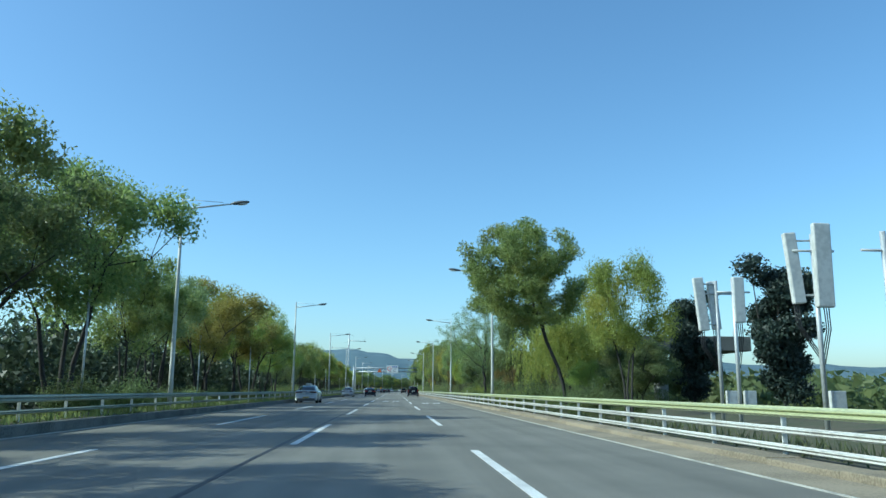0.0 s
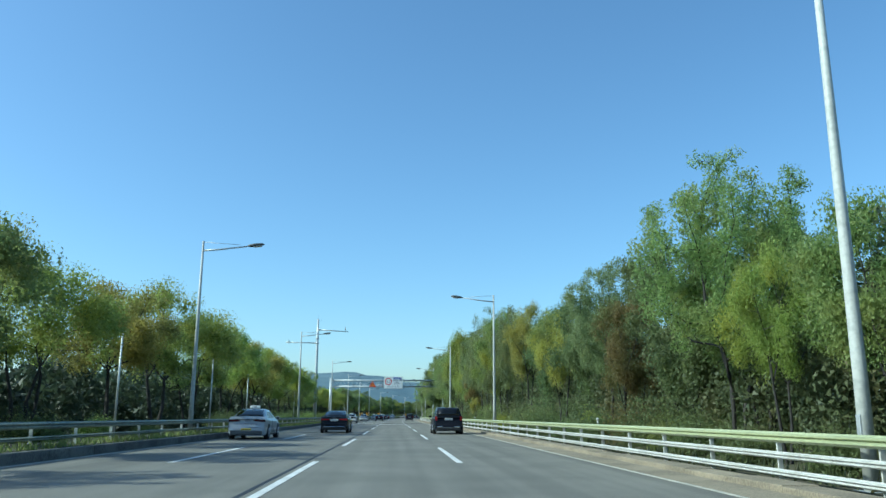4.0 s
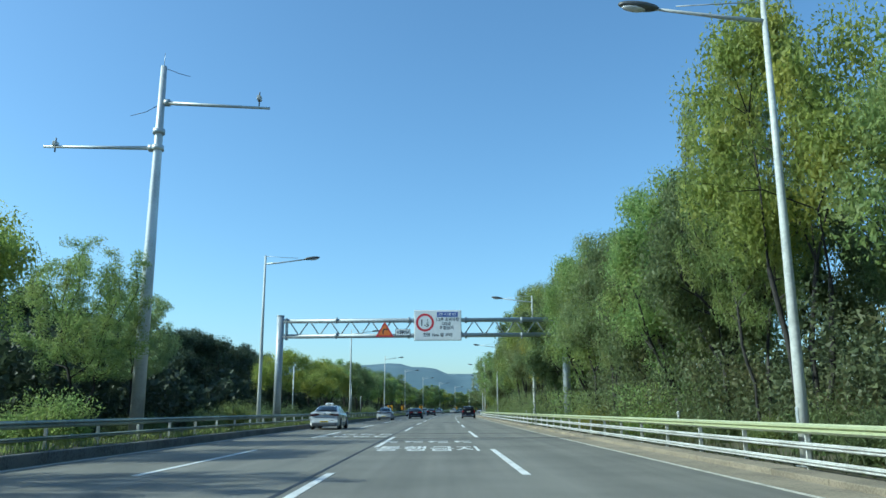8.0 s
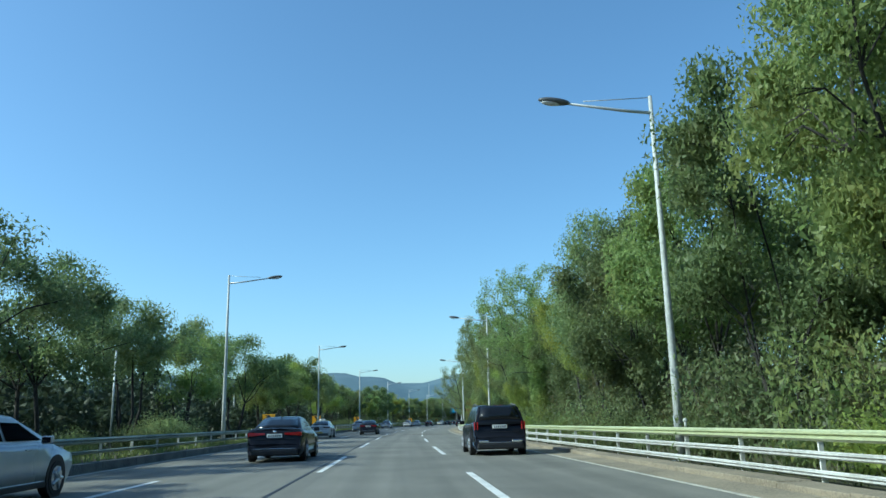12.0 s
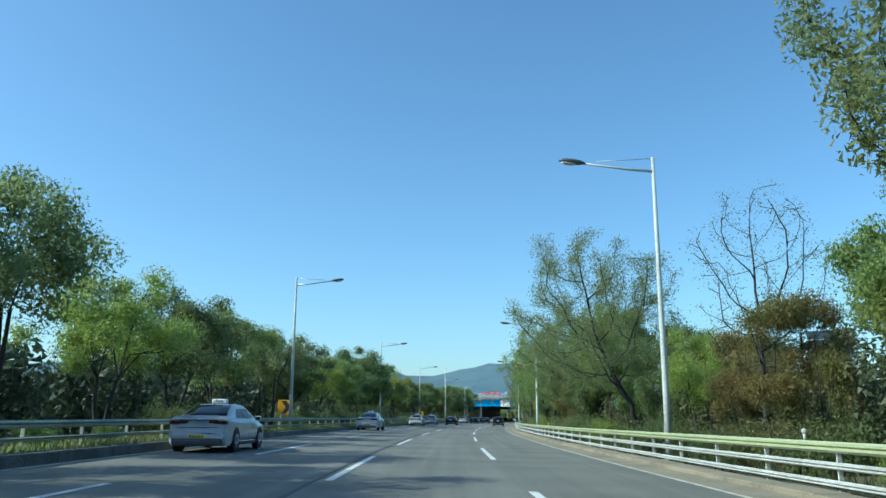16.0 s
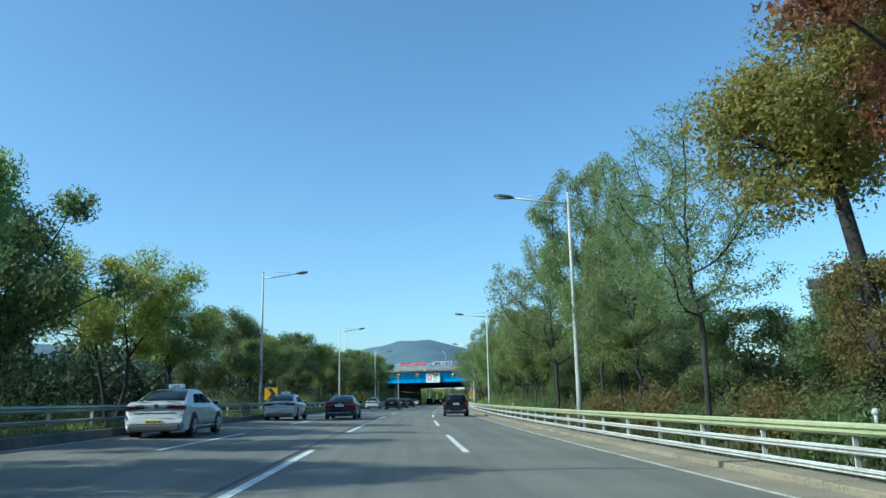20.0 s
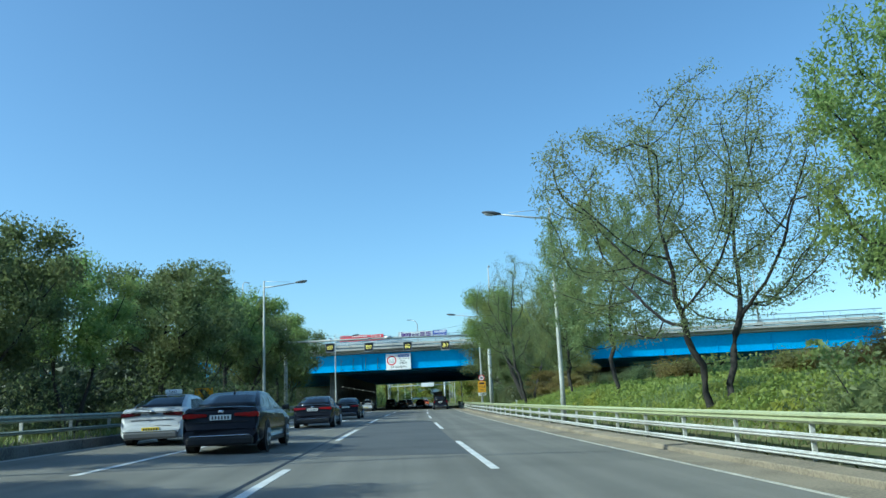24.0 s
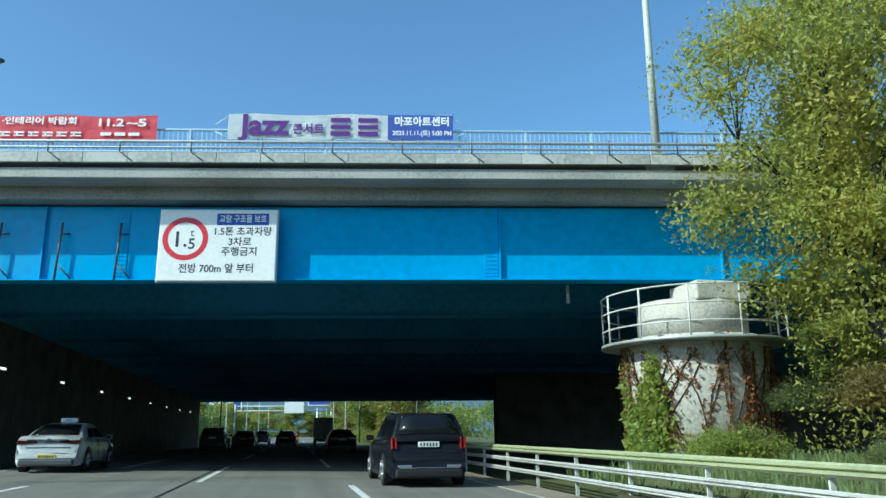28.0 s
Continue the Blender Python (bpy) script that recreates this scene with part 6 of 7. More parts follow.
def wheel(parent, x, y, r=0.335, w=0.22):
    side = 1 if x > 0 else -1
    wh = thing("wheel", "", "")
    wh.parent = parent
    wh.location = (x, y, r)
    bm = bmesh.new()
    bmesh.ops.create_cone(bm, cap_ends=True, segments=28, radius1=r, radius2=r, depth=w, matrix=Matrix.Rotation(radians(90), 4, "Y"))
    bmesh.ops.bevel(bm, geom=[e for e in bm.edges if e.calc_face_angle(0) > 1], offset=0.03, segments=2, affect="EDGES")
    part("tyre", bm, M["rubber"], wh, "black rubber tyre", smooth=False)
    bm = bmesh.new()
    tube(bm, [(side * (w / 2 - 0.03), 0, 0), (side * (w / 2 + 0.006), 0, 0)], [r * 0.66, r * 0.64], 24)
    for k in range(5):
        a = 2 * math.pi * k / 5
        tube(bm, [(side * (w / 2 + 0.01), 0, 0), (side * (w / 2 + 0.012), math.cos(a) * r * 0.6, math.sin(a) * r * 0.6)], [0.045, 0.03], 6)
    part("rim", bm, M["rim"], wh, "spoked alloy rim")


def make_car(name, label, cat, color, shape="sedan", L=4.85, W=1.86, H=1.47, plate="sign_white", taxi=False):
    """Rear at -y. The body is lofted from sections, the cabin sits on its shoulder line."""
    t = thing(name, label, cat)
    hw = W / 2
    b = L / 2
    if shape == "sedan":
        deck = [(-b, 0.56), (-b + 0.05, 0.63), (-b + 0.09, 0.70), (-b + 0.12, 0.98), (-b + 0.17, 1.05), (-b + 0.32, 1.075), (-b + 0.75, 1.05), (-0.2, 0.98), (0.95, 0.98), (1.35, 0.98), (b - 0.35, 0.82), (b - 0.06, 0.70), (b, 0.58)]
        cab = [(-b + 0.62, 1.02, 1.06), (-b + 1.05, 1.02, 1.24), (-b + 1.6, 1.0, H - 0.04), (-0.25, 0.98, H), (0.35, 0.97, H - 0.03), (1.45, 0.97, 1.02)]
    else:
        deck = [(-b, 0.58), (-b + 0.05, 0.66), (-b + 0.08, 0.76), (-b + 0.11, 1.06), (-b + 0.2, 1.12), (-b + 0.8, 1.10), (-0.2, 1.06), (0.95, 1.05), (1.3, 1.06), (b - 0.3, 0.98), (b - 0.05, 0.84), (b, 0.66)]
        cab = [(-b + 0.06, 1.08, 1.12), (-b + 0.22, 1.08, 1.48), (-b + 0.42, 1.08, H - 0.05), (-0.3, 1.05, H), (0.35, 1.05, H - 0.04), (1.4, 1.04, 1.1)]
    secs = []
    for y, z in deck:
        k = min(1.0, 0.9 + 0.1 * min(1, (b - abs(y)) / 0.35))
        w = hw * k
        zb = 0.20 + (0.16 if abs(y) > b - 0.1 else 0)
        half = [(0.0, zb), (w * 0.9, zb), (w * 0.985, zb + 0.12), (w, 0.56), (w * 0.985, z * 0.5 + 0.36), (w * 0.955, z - 0.05), (w * 0.88, z), (w * 0.5, z + 0.018), (0.0, z + 0.025)]
        secs.append([(-x, y, q) for x, q in half[::-1]] + [(x, y, q) for x, q in half[1:]])
    body = part("body", loft(secs), color, t, "", smooth=True)
    bev = body.modifiers.new("edges", "BEVEL")
    bev.width, bev.segments, bev.limit_method, bev.angle_limit = 0.045, 3, "ANGLE", radians(28)
    cs = []
    lo_w, hi_w = hw * 0.9, hw * (0.66 if shape == "sedan" else 0.72)
    for y, z0, z1 in cab:
        f = max(0.02, (z1 - z0) / (H - z0))
        w = lo_w + (hi_w - lo_w) * f
        cs.append([(-lo_w, y, z0 - 0.06), (-w, y, z1 - 0.03), (-w * 0.85, y, z1), (0, y, z1 + 0.015), (w * 0.85, y, z1), (w, y, z1 - 0.03), (lo_w, y, z0 - 0.06)])
    cabin = part("cabin", loft(cs), color, t, "", smooth=True)
    bev = cabin.modifiers.new("edges", "BEVEL")
    bev.width, bev.segments, bev.limit_method, bev.angle_limit = 0.05, 3, "ANGLE", radians(25)

    def pane(nm, pts):
        c = sum((Vector(p) for p in pts), Vector()) / len(pts)
        n = (Vector(pts[1]) - Vector(pts[0])).cross(Vector(pts[2]) - Vector(pts[1])).normalized()
        if n.dot(c - Vector((0, 0, 0.9))) < 0:
            n = -n
        bm = bmesh.new()
        bm.faces.new([bm.verts.new(Vector(p) + n * 0.006) for p in pts])
        bmesh.ops.solidify(bm, geom=bm.faces[:], thickness=0.004)
        part(nm, bm, M["glass"], t, "dark tinted glass")

    def at(i, f, x):
        """A place on the cabin's slope between sections i and i+1."""
        a, c = cab[i], cab[i + 1]
        y, z1 = a[0] + (c[0] - a[0]) * f, a[2] + (c[2] - a[2]) * f
        z0 = a[1]
        w = lo_w + (hi_w - lo_w) * max(0.02, (z1 - z0) / (H - z0))
        return (x * w * 0.85, y, z1 + 0.004 + 0.015 * (1 - abs(x)))

    def screen(nm, spots, back):
        """A bowed pane that follows the cabin through the spots (section, fraction)."""
        bm = bmesh.new()
        lift = Vector((0, -0.012 if back else 0.012, 0.012))
        rows = [[bm.verts.new(Vector(at(i, f, x)) + lift) for x in (-1, -0.5, 0, 0.5, 1)] for i, f in spots]
        for p, q in zip(rows, rows[1:]):
            for k in range(4):
                bm.faces.new((p[k], p[k + 1], q[k + 1], q[k]))
        bmesh.ops.recalc_face_normals(bm, faces=bm.faces)
        bmesh.ops.solidify(bm, geom=bm.faces[:], thickness=0.004)
        part(nm, bm, M["glass"], t, "dark tinted glass", smooth=True)

    screen("rear_window", [(0, 0.12), (0, 0.6), (1, 0.0), (1, 0.5), (1, 0.9)], True)
    screen("windscreen", [(4, 0.95), (4, 0.5), (4, 0.08)], False)
    ya, yb = cab[1][0] + 0.12, 1.05
    for sd in (-1, 1):
        def side(y, q):
            z0 = 1.0 if shape == "sedan" else 1.07
            z = z0 + q * (H - 0.1 - z0)
            zt = float(np.interp(y, [c[0] for c in cab], [c[2] for c in cab]))
            w0 = lo_w + (hi_w - lo_w) * max(0.02, (zt - z0) / (H - z0))
            f = (z - (z0 - 0.06)) / max(zt - 0.03 - (z0 - 0.06), 0.05)
            return (sd * (lo_w + (w0 - lo_w) * f + 0.003), y, z)
        pane("side_window", [side(ya + 0.1, 0.05), side(-0.28, 0.05), side(-0.28, 0.86), side(cab[2][0] + 0.05, 0.8)])
        pane("side_window", [side(-0.2, 0.05), side(yb, 0.05), side(0.42, 0.84), side(-0.2, 0.88)])
        mir = part("mirror", boxed(sd * (hw + 0.09), 0.85, 1.02 if shape == "sedan" else 1.1, 0.2, 0.12, 0.14, 0.035), color, t)
        part("mirror_glass", boxed(sd * (hw + 0.09), 0.785, 1.02 if shape == "sedan" else 1.1, 0.15, 0.01, 0.1, 0.004), M["glass"], mir)
        for y in (-0.62, 0.38):
            part("door_handle", boxed(sd * (hw - 0.012), y, 0.86, 0.03, 0.2, 0.03, 0.008), M["chrome"] if not taxi else color, t)
        # lamp clusters wrap the rear corners
        if shape == "sedan":
            part("tail_lamp", wedge(sd, hw - 0.62, hw - 0.12, -b + 0.075, 0.83, 0.95), M["tail_dark" if taxi else "tail"], t, "dark red tail lamp" if taxi else "red tail lamp")
            part("tail_lamp", boxed(sd * (hw - 0.075), -b + 0.26, 0.885, 0.05, 0.36, 0.12, 0.02), M["tail_dark" if taxi else "tail"], t, "dark red tail lamp" if taxi else "red tail lamp")
            part("exhaust", boxed(sd * (hw - 0.38), -b + 0.0, 0.36, 0.22, 0.08, 0.06, 0.012), M["chrome"], t, "chrome exhaust trim")
        else:
            for dx in (0.0, 0.09):
                part("tail_lamp", boxed(sd * (hw - 0.1 - dx), -b + 0.10, 0.98, 0.05, 0.1, 0.27, 0.02), M["tail"], t, "red upright tail lamp")
            part("exhaust", boxed(sd * (hw - 0.38), -b - 0.01, 0.47, 0.34, 0.06, 0.07, 0.02), M["chrome"], t, "chrome exhaust trim")
            part("roof_rail", tubed([(sd * hi_w * 0.97, -1.7, H - 0.03), (sd * hi_w * 0.97, -0.5, H + 0.035), (sd * hi_w * 0.97, 0.3, H - 0.02)], 0.022, 6), M["dark_metal"], t)
        for y, rr in ((-b + 0.98, 0.4), (b - 0.92, 0.4)):
            bm = bmesh.new()
            bmesh.ops.create_cone(bm, cap_ends=True, segments=28, radius1=0.39, radius2=0.39, depth=0.03, matrix=Matrix.Translation((sd * (hw - 0.006), y, 0.36)) @ Matrix.Rotation(radians(90), 4, "Y"))
            part("wheel_arch", bm, M["black"], t, "black wheel arch")
            wheel(t, sd * (hw - 0.09), y, 0.335 if shape == "sedan" else 0.36)
        part("head_lamp", boxed(sd * (hw - 0.3), b - 0.12, 0.66, 0.4, 0.14, 0.13, 0.03), M["lens"], t)
        part("sill", boxed(sd * (hw - 0.03), 0.0, 0.25, 0.05, 2.3, 0.1, 0.02), M["black"], t)
    part("rear_bumper", boxed(0, -b + 0.05, 0.31, W * 0.82, 0.2, 0.2, 0.05), M["black"] if shape != "sedan" or not taxi else M["dark_metal"], t, "black lower bumper")
    part("bumper_trim", boxed(0, -b + 0.01, 0.43, W * 0.74, 0.08, 0.022, 0.008), M["chrome"] if not taxi else color, t)
    yp = -b - 0.012 if taxi else -b + 0.07
    zp = 0.47 if taxi else (0.84 if shape == "sedan" else 0.95)
    pl = part("number_plate", boxed(0, yp, zp, 0.5, 0.02, 0.12, 0.008), M[plate], t)
    for i in range(6):
        part("plate_bar", boxed(-0.18 + i * 0.072, yp - 0.012, zp, 0.035, 0.006, 0.07), M["ink"], pl)
    part("boot_seam", boxed(0, -b + 0.10, 0.74 if shape == "sedan" else 0.78, W * 0.66, 0.06, 0.012), M["black"], t)
    bm = bmesh.new()
    bmesh.ops.create_uvsphere(bm, u_segments=12, v_segments=6, radius=1, matrix=Matrix.Translation((0, -b + 0.11, 0.975 if shape == "sedan" else 1.05)) @ Matrix.Diagonal((0.075, 0.02, 0.035, 1)))
    part("badge", bm, M["chrome"], t, "plain oval chrome badge", smooth=True)
    part("brake_lamp", boxed(0, cab[1][0] + 0.28, H - 0.14 if shape == "sedan" else H - 0.04, 0.34, 0.05, 0.025), M["tail"], t)
    bm = bmesh.new()
    vs = [bm.verts.new(p) for p in ((0.015, -0.95, H - 0.04), (-0.015, -0.95, H - 0.04), (-0.015, -0.7, H - 0.01), (0.015, -0.7, H - 0.01), (0, -0.92, H + 0.07))]
    for f in ((0, 1, 4), (1, 2, 4), (2, 3, 4), (3, 0, 4)):
        bm.faces.new([vs[i] for i in f])
    part("antenna_fin", bm, color, t)
    if taxi:
        part("boot_trim", boxed(0, -b + 0.07, 0.955, W * 0.62, 0.06, 0.03, 0.008), M["black"], t, "dark trim strip between the lamps")
        ts = part("taxi_sign", boxed(0, -0.25, H + 0.09, 0.5, 0.2, 0.15, 0.035), M["sign_white"], t, "white roof sign")
        part("sign_base", boxed(0, -0.25, H + 0.02, 0.44, 0.16, 0.06, 0.01), M["black"], ts)
        me = text_mesh("TAXI", 0.11, M["ink"])
        me.transform(Matrix.Translation((0, -0.354, H + 0.09)) @ Matrix.Rotation(radians(90), 4, "X"))
        part("sign_letters", me, None, ts)
    return t


def make_truck():
    t = thing("box_truck", "small delivery truck with a pale box body", "truck")
    part("box_body", boxed(0, -0.7, 1.75, 1.9, 3.4, 2.1, 0.04), M["sign_white"], t, "pale ribbed cargo box")
    part("cab", boxed(0, 1.75, 1.3, 1.75, 1.3, 1.6, 0.15), M["sign_white"], t)
    part("windscreen", boxed(0, 2.41, 1.65, 1.5, 0.02, 0.6, 0.005), M["glass"], t)
    part("chassis", boxed(0, -0.2, 0.55, 0.9, 4.8, 0.2, 0.02), M["black"], t)
    for x in (-0.45, 0.45):
        part("rear_door", boxed(x, -2.41, 1.75, 0.86, 0.03, 1.95, 0.01), M["sign_white"], t)
        part("tail_lamp", boxed(x * 1.6, -2.45, 0.62, 0.3, 0.05, 0.12, 0.02), M["tail"], t)
    part("number_plate", boxed(0, -2.46, 0.62, 0.4, 0.02, 0.13, 0.005), M["sign_white"], t)
    part("bumper_bar", boxed(0, -2.42, 0.45, 1.8, 0.08, 0.1, 0.02), M["dark_metal"], t)
    for x in (-0.78, 0.78):
        for y in (-1.7, 1.6):
            wheel(t, x, y, 0.34)
    return t


BLACK, SILVER = paint("black", (0.012, 0.013, 0.018)), paint("silver_white", (0.44, 0.455, 0.47), 0.28)
ORANGE, GREY, WHITE, NAVY = paint("orange", (0.72, 0.13, 0.03), 0.3), paint("grey", (0.09, 0.095, 0.1)), paint("white", (0.72, 0.72, 0.7), 0.3), paint("navy", (0.012, 0.016, 0.035))
CARS = [
    (make_car("taxi", "silver-white taxi sedan with a roof sign and yellow plate", "car", SILVER, plate="plate_yellow", taxi=True), 265.3, -7.2),
    (make_car("sedan", "black polished sedan with chrome trim and red tail lamps", "car", BLACK, L=4.95, W=1.87), 542.2, -4.3),
    (make_car("suv", "black sport utility vehicle with upright red tail lamps", "car", BLACK, "suv", 4.81, 1.9, 1.7), 605.6, 3.3),
    (make_car("taxi", "orange taxi sedan with a white roof sign", "car", ORANGE, taxi=True), 706, -0.2),
    (make_truck(), 668, 3.2),
    (make_car("sedan", "dark navy sedan in the shade of the bridge", "car", NAVY), 638.5, 3.4),
    (make_car("suv", "dark grey sport utility vehicle under the bridge", "car", GREY, "suv", 4.7, 1.88, 1.68), 646, -5.4),
    (make_car("sedan", "dark grey sedan under the bridge", "car", GREY), 652, -3.6),
    (make_car("sedan", "dark sedan in the shade of the bridge", "car", BLACK), 661.5, -0.4),
    (make_car("suv", "white sport utility vehicle beyond the bridge", "car", WHITE, "suv", 4.6, 1.86, 1.66), 690, -3.8),
    (make_car("sedan", "white sedan far down the road", "car", WHITE), 716, -7.0),
    (make_car("taxi", "silver taxi sedan with a roof sign in the inner lane", "car", SILVER, plate="plate_yellow", taxi=True), 613.0, -6.9),
]
EXTRA = ((0, 68.0, -7.2), (0, 125.1, -7.2), (0, 219.0, -7.2), (0, 322.6, -7.3), (0, 361.6, -7.3), (0, 403.0, -7.3), (0, 445.5, -7.3), (0, 466.7, -7.3), (0, 528.1, -7.2), (0, 593.0, -7.0),
         (1, 139.7, -4.1), (1, 280.4, -4.1), (1, 338.2, -4.1), (1, 469.8, -4.2), (1, 523.7, -4.2), (1, 560.0, -4.3), (2, 136.6, 3.4), (2, 280.8, 3.4), (2, 482.2, 3.4))
for k, s, o in EXTRA:
    copy_thing(CARS[k][0], on_road(s, o, 0.004))
for ob, s, o in CARS:
    ob.matrix_world = on_road(s, o, 0.004)


# ---- antenna site on the right verge ----


def antenna(s, o, h, panels, label):
    t = thing("antenna_mast", label, "antenna", on_road(s, o, 0.1), "phone antennas beside the road")
    part("mast", tubed([(0, 0, 0), (0, 0, h)], 0.06, 8), M["galv"], t)
    for x, y, z0, z1, w, tilt in panels:
        bm = boxed(0, 0, 0, w, 0.16, z1 - z0, 0.035)
        bmesh.ops.transform(bm, matrix=Matrix.Translation((x, y, (z0 + z1) / 2)) @ Matrix.Rotation(radians(tilt), 4, "Y"), verts=bm.verts)
        p = part("panel", bm, M["panel"], t, "pale grey antenna panel")
        for z in (z0 + 0.2, z1 - 0.2):
            part("clamp", tubed([(0, 0, z), (x, y, z)], 0.025, 6), M["galv"], p)
        for k in range(3):
            part("cable", tubed([(x - 0.06 + k * 0.06, y, z0), (x - 0.03 + 0.05 * k, y, z0 - 0.5), (0.05 * k, 0.05, max(z0 - 1.3, 0.3))], 0.014, 5), M["black"], p)
    part("cross_bar", tubed([(-0.5, 0, h - 0.4), (0.5, 0, h - 0.4)], 0.03, 6), M["galv"], t)
    part("cabinet", boxed(0.35, 0.1, 0.8, 0.3, 0.25, 0.5, 0.02), M["panel"], t)
    return t


antenna(23.0, 10.0, 4.4, ((-0.5, 0, 2.85, 4.5, 0.32, -5), (-0.05, 0.1, 2.9, 4.4, 0.28, -4)), "cluster of pale antenna panels on a steel mast")
antenna(21.8, 10.0, 4.3, ((0.15, 0, 3.0, 4.35, 0.34, 0),), "single pale antenna panel on a slim mast")
antenna(17.2, 9.9, 4.7, ((-0.45, 0.1, 3.05, 4.75, 0.3, -5), (0.15, -0.1, 2.95, 4.95, 0.42, 1)), "pair of tall pale antenna panels on a steel mast")
antenna(14.9, 10.1, 4.3, ((0.35, 0.2, 2.7, 4.1, 0.34, 0),), "open antenna mast with side bars")
hut = thing("equipment_cabinet", "blue-grey equipment cabinet on a stand beside the antennas", "cabinet", on_road(14.6, 10.6, 0.1))
part("lower_body", boxed(0.3, 0, 0.85, 1.5, 1.2, 1.7, 0.04), M["dark_metal"], hut)
part("upper_body", boxed(0.6, 0, 2.1, 0.9, 1.0, 1.0, 0.03), M["dark_metal"], hut)
part("cable_tray", boxed(-0.55, -0.1, 0.7, 0.12, 0.1, 1.4, 0.01), M["galv"], hut)
pine = crown_tree("dark pine tree standing behind the antennas", "pine", 23, 7.0, base=0.08, rx=0.15, clumps=36, leaves=12000, size=0.16, clump_r=0.085)
pine.matrix_world = on_road(27.5, 14.3)
copy_thing(pine, on_road(38.5, 15.3, 0, 120))
part_beam = thing("elevated_ramp", "dark elevated concrete ramp edge behind the trees", "bridge", on_road(50, 19.3))
part("deck", boxed(0, 2, 4.2, 8.2, 6, 0.95, 0.05), M["kerb"], part_beam)
part("pier", tubed([(-1, 2, -0.4), (-1, 2, 3.8)], 0.5, 14), M["concrete"], part_beam)
for x in (-3, 0, 3):
    part("parapet_post", boxed(x, -0.9, 4.85, 0.08, 0.08, 0.4), M["galv"], part_beam)
# teal roof behind the right trees
hall = thing("hall", "low hall with a teal roof behind the trees", "building", on_road(640, 86))
part("wall", boxed(0, 0, 2.0, 24, 14, 4.6), M["tower"], hall)
part("roof", boxed(0, 0, 4.6, 25, 15, 0.8, 0.1), mat("teal_roof", (0.05, 0.25, 0.33), rough=0.5), hall)
for i in range(8):
    part("window", boxed(-10.5 + i * 3, -7.03, 2.4, 1.8, 0.06, 1.2), M["glass"], hall)

block = thing("office_building", "distant dark glass building that widens towards its top", "building", Matrix.Translation((180, 642, -0.3)) @ Matrix.Rotation(radians(-35), 4, "Z"))
bm = bmesh.new()
bmesh.ops.create_cone(bm, cap_ends=True, segments=4, radius1=9.5, radius2=12.5, depth=22, matrix=Matrix.Translation((0, 0, 26)) @ Matrix.Rotation(radians(45), 4, "Z"))
part("glass_block", bm, mat("dark_blue_glass", (0.05, 0.075, 0.10), (0.035, 0.055, 0.075), rough=0.25, big=0.1, fine=0.6, bump=0), block, "dark blue-grey glass upper block")
part("base", boxed(0, 0, 7.5, 12, 12, 15, 0.2), M["tower"], block, "pale lower storeys")
for z in range(5):
    k = 9.5 + 3.0 * (z * 4 + 2) / 22
    part("floor_band", boxed(0, 0, 17.5 + z * 4, k * 1.43, k * 1.43, 0.35), M["tower"], block)

# ---- beyond the bridge ----
for s, o, z, w, h, m, lab in ((800, -20, 9.5, 11, 5.5, "sign_blue", "dark framed advertising billboard on posts"), (790, 7.0, 10.5, 9, 4.6, "banner_blue", "blue advertising billboard on a post")):
    t = thing("billboard", lab, "billboard", on_road(s, o))
    part("board", boxed(0, 0, z, w, 0.5, h, 0.05), M["dark_metal"], t)
    part("face", boxed(0, -0.27, z, w - 0.8, 0.02, h - 0.8), M[m], t)
    part("frame", boxed(0, -0.26, z, w - 0.2, 0.01, h - 0.2), M["sign_white"], t)
    bm = bmesh.new()
    for k in range(3):
        box(bm, -w * 0.2 + k * w * 0.2, -0.3, z - 0.2, w * 0.15, 0.02, h * 0.22)
    part("bars", bm, M["sign_white"], t)
    for x in (-w * 0.2, w * 0.2):
        part("post", tubed([(x, 0.2, -0.3), (x, 0.2, z - h / 2)], 0.3, 10), M["galv"], t)
for x, y, w, h, lab in ((125, 1248, 24, 46, "distant white building with a flat roof behind the bridge"), (158, 1262, 16, 34, "distant pale building with a red sign band behind the bridge"), (92, 1275, 9, 40, "distant grey building behind the bridge")):
    t = thing("distant_building", lab, "building", Matrix.Translation((x, y, -0.3)) @ Matrix.Rotation(radians(-9), 4, "Z"))
    part("wall", boxed(0, 0, h / 2, w, 10, h, 0.1), M["fascia" if w == 9 else "sign_white"], t)
    part("roof_edge", boxed(0, 0, h + 0.3, w + 0.6, 10.6, 0.6), M["concrete"], t)
    for k in range(int(h // 3.4)):
        part("window_band", boxed(0, -5.03, 1.9 + k * 3.4, w - 1.6, 0.06, 1.4), M["glass"], t)
    if w == 16:
        part("sign_band", boxed(0, -5.2, h - 0.9, w - 1, 0.3, 1.4), M["banner_red"], t, "plain red sign band")
g2 = thing("sign_gantry", "distant steel sign gantry across the road beyond the bridge", "gantry", on_road(760, -1))
for x in (-12, 12):
    part("column", tubed([(x, 0, 0), (x, 0, 7.6)], 0.22, 10), M["galv"], g2)
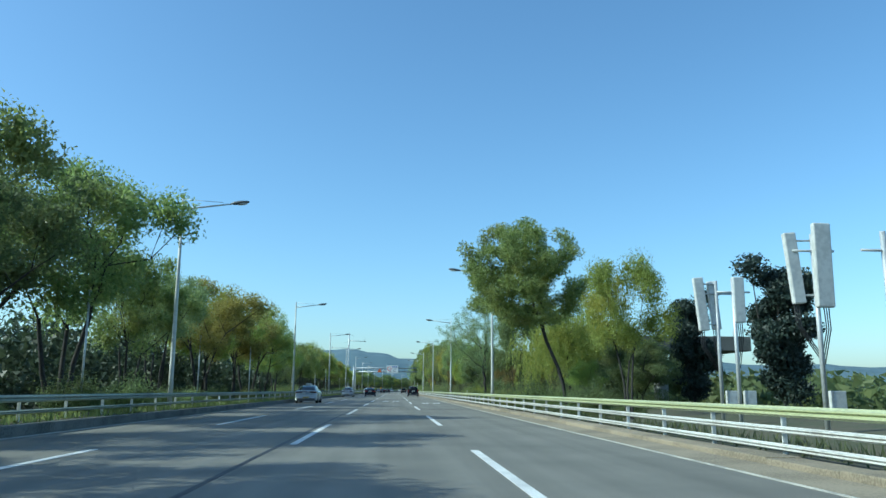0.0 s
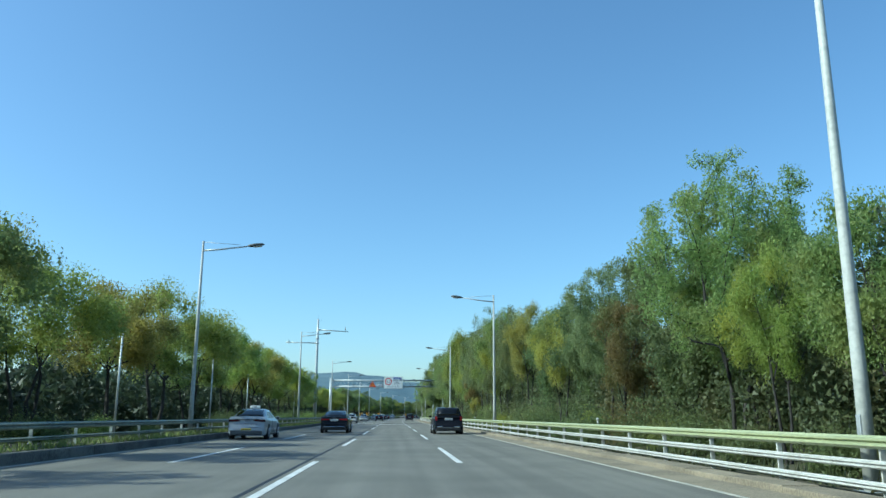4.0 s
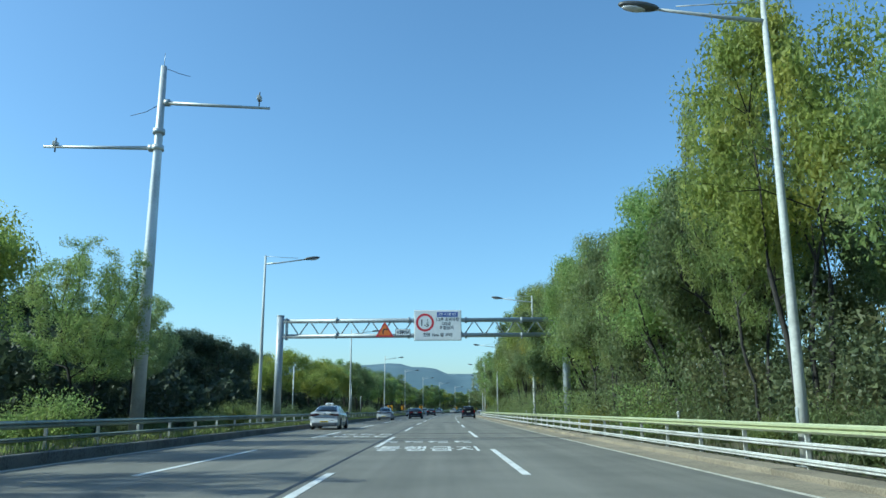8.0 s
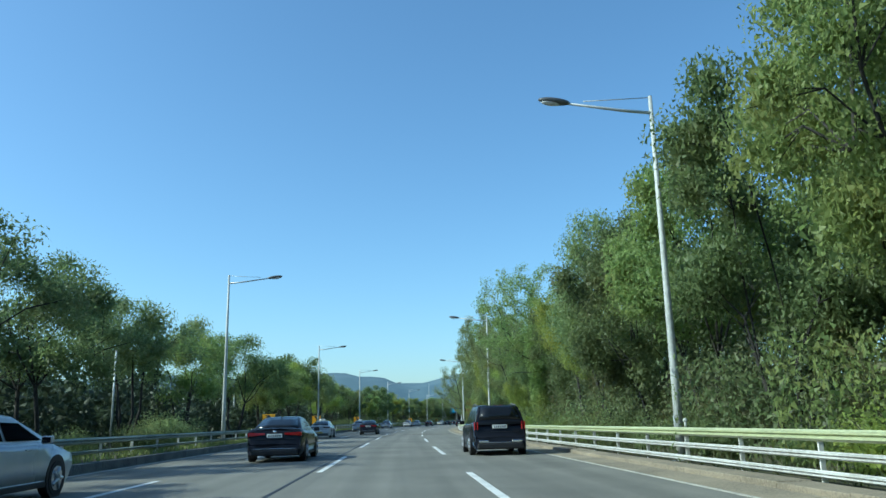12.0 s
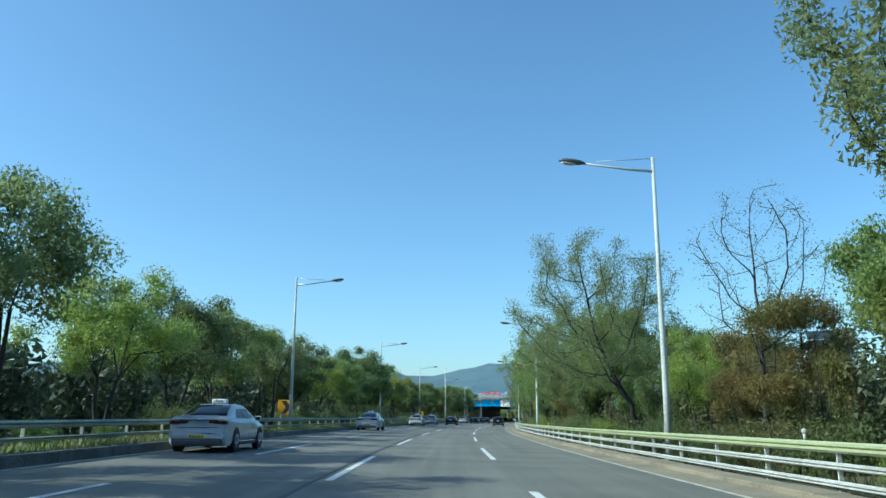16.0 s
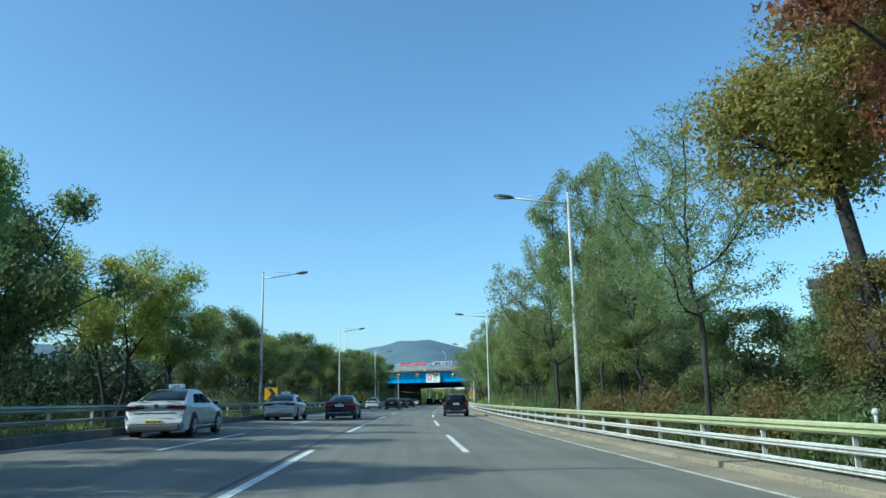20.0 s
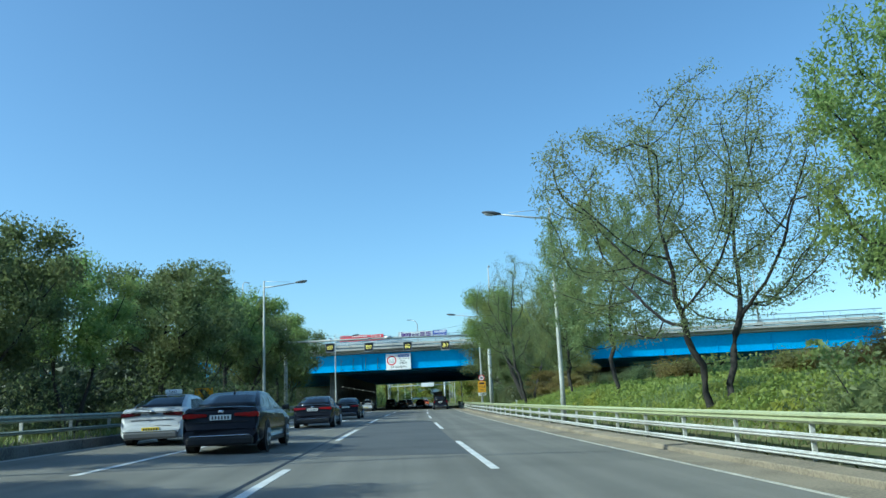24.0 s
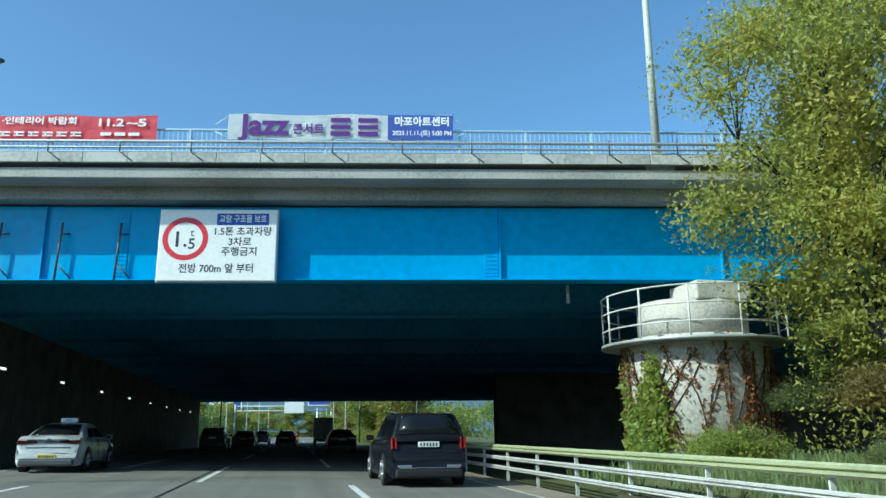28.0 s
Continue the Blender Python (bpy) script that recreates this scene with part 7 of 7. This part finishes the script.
for z in (6.2, 7.2):
    part("chord", tubed([(-12, 0, z), (12, 0, z)], 0.12, 8), M["galv"], g2)
part("sign_panel", boxed(0.5, -0.3, 6.9, 4.2, 0.08, 2.4, 0.03), M["sign_white"], g2)

# wooded hills, haze painted into their blue, and a few far towers
hr = random.Random(3)
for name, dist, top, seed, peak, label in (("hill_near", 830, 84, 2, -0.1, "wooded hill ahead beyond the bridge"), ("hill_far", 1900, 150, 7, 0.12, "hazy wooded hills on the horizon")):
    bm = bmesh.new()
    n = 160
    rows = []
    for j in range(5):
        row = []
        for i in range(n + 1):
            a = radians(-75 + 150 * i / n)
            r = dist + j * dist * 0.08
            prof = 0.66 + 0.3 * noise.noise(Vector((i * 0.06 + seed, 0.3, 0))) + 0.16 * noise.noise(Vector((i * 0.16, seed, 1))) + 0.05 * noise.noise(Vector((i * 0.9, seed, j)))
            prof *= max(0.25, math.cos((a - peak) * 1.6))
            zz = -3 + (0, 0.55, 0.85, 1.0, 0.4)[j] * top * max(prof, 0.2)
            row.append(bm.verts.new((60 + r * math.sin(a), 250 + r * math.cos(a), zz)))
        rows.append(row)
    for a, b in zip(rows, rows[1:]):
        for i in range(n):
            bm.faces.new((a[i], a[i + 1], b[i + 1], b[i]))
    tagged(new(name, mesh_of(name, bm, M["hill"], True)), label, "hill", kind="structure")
# ---- kerb stones, piece by piece ----
stone = None
for i in range(300):
    s = -2 + i * 2.0
    bm = bmesh.new()
    box(bm, 0.3, 1.0, -0.02, 0.6, 1.988, 0.26, 0.018)
    if stone is None:
        stone = [mesh_of("kerb_stone", bm, M["gutter"])]
    else:
        bm.free()
    p = part("kerb_stone", stone[0], None, kerbs)
    p.matrix_world = on_road(s, 5.86, rnd.uniform(-0.012, 0.012))
wall = None
for i in range(204):
    s = -12 + i * 3.0
    if wall is None:
        wall = mesh_of("wall_panel", box(bmesh.new(), -0.15, 1.5, 0.05, 0.3, 2.985, 0.42, 0.02), M["kerb"])
    p = part("wall_panel", wall, None, left_kerb)
    p.matrix_world = on_road(s, -8.82, 0)
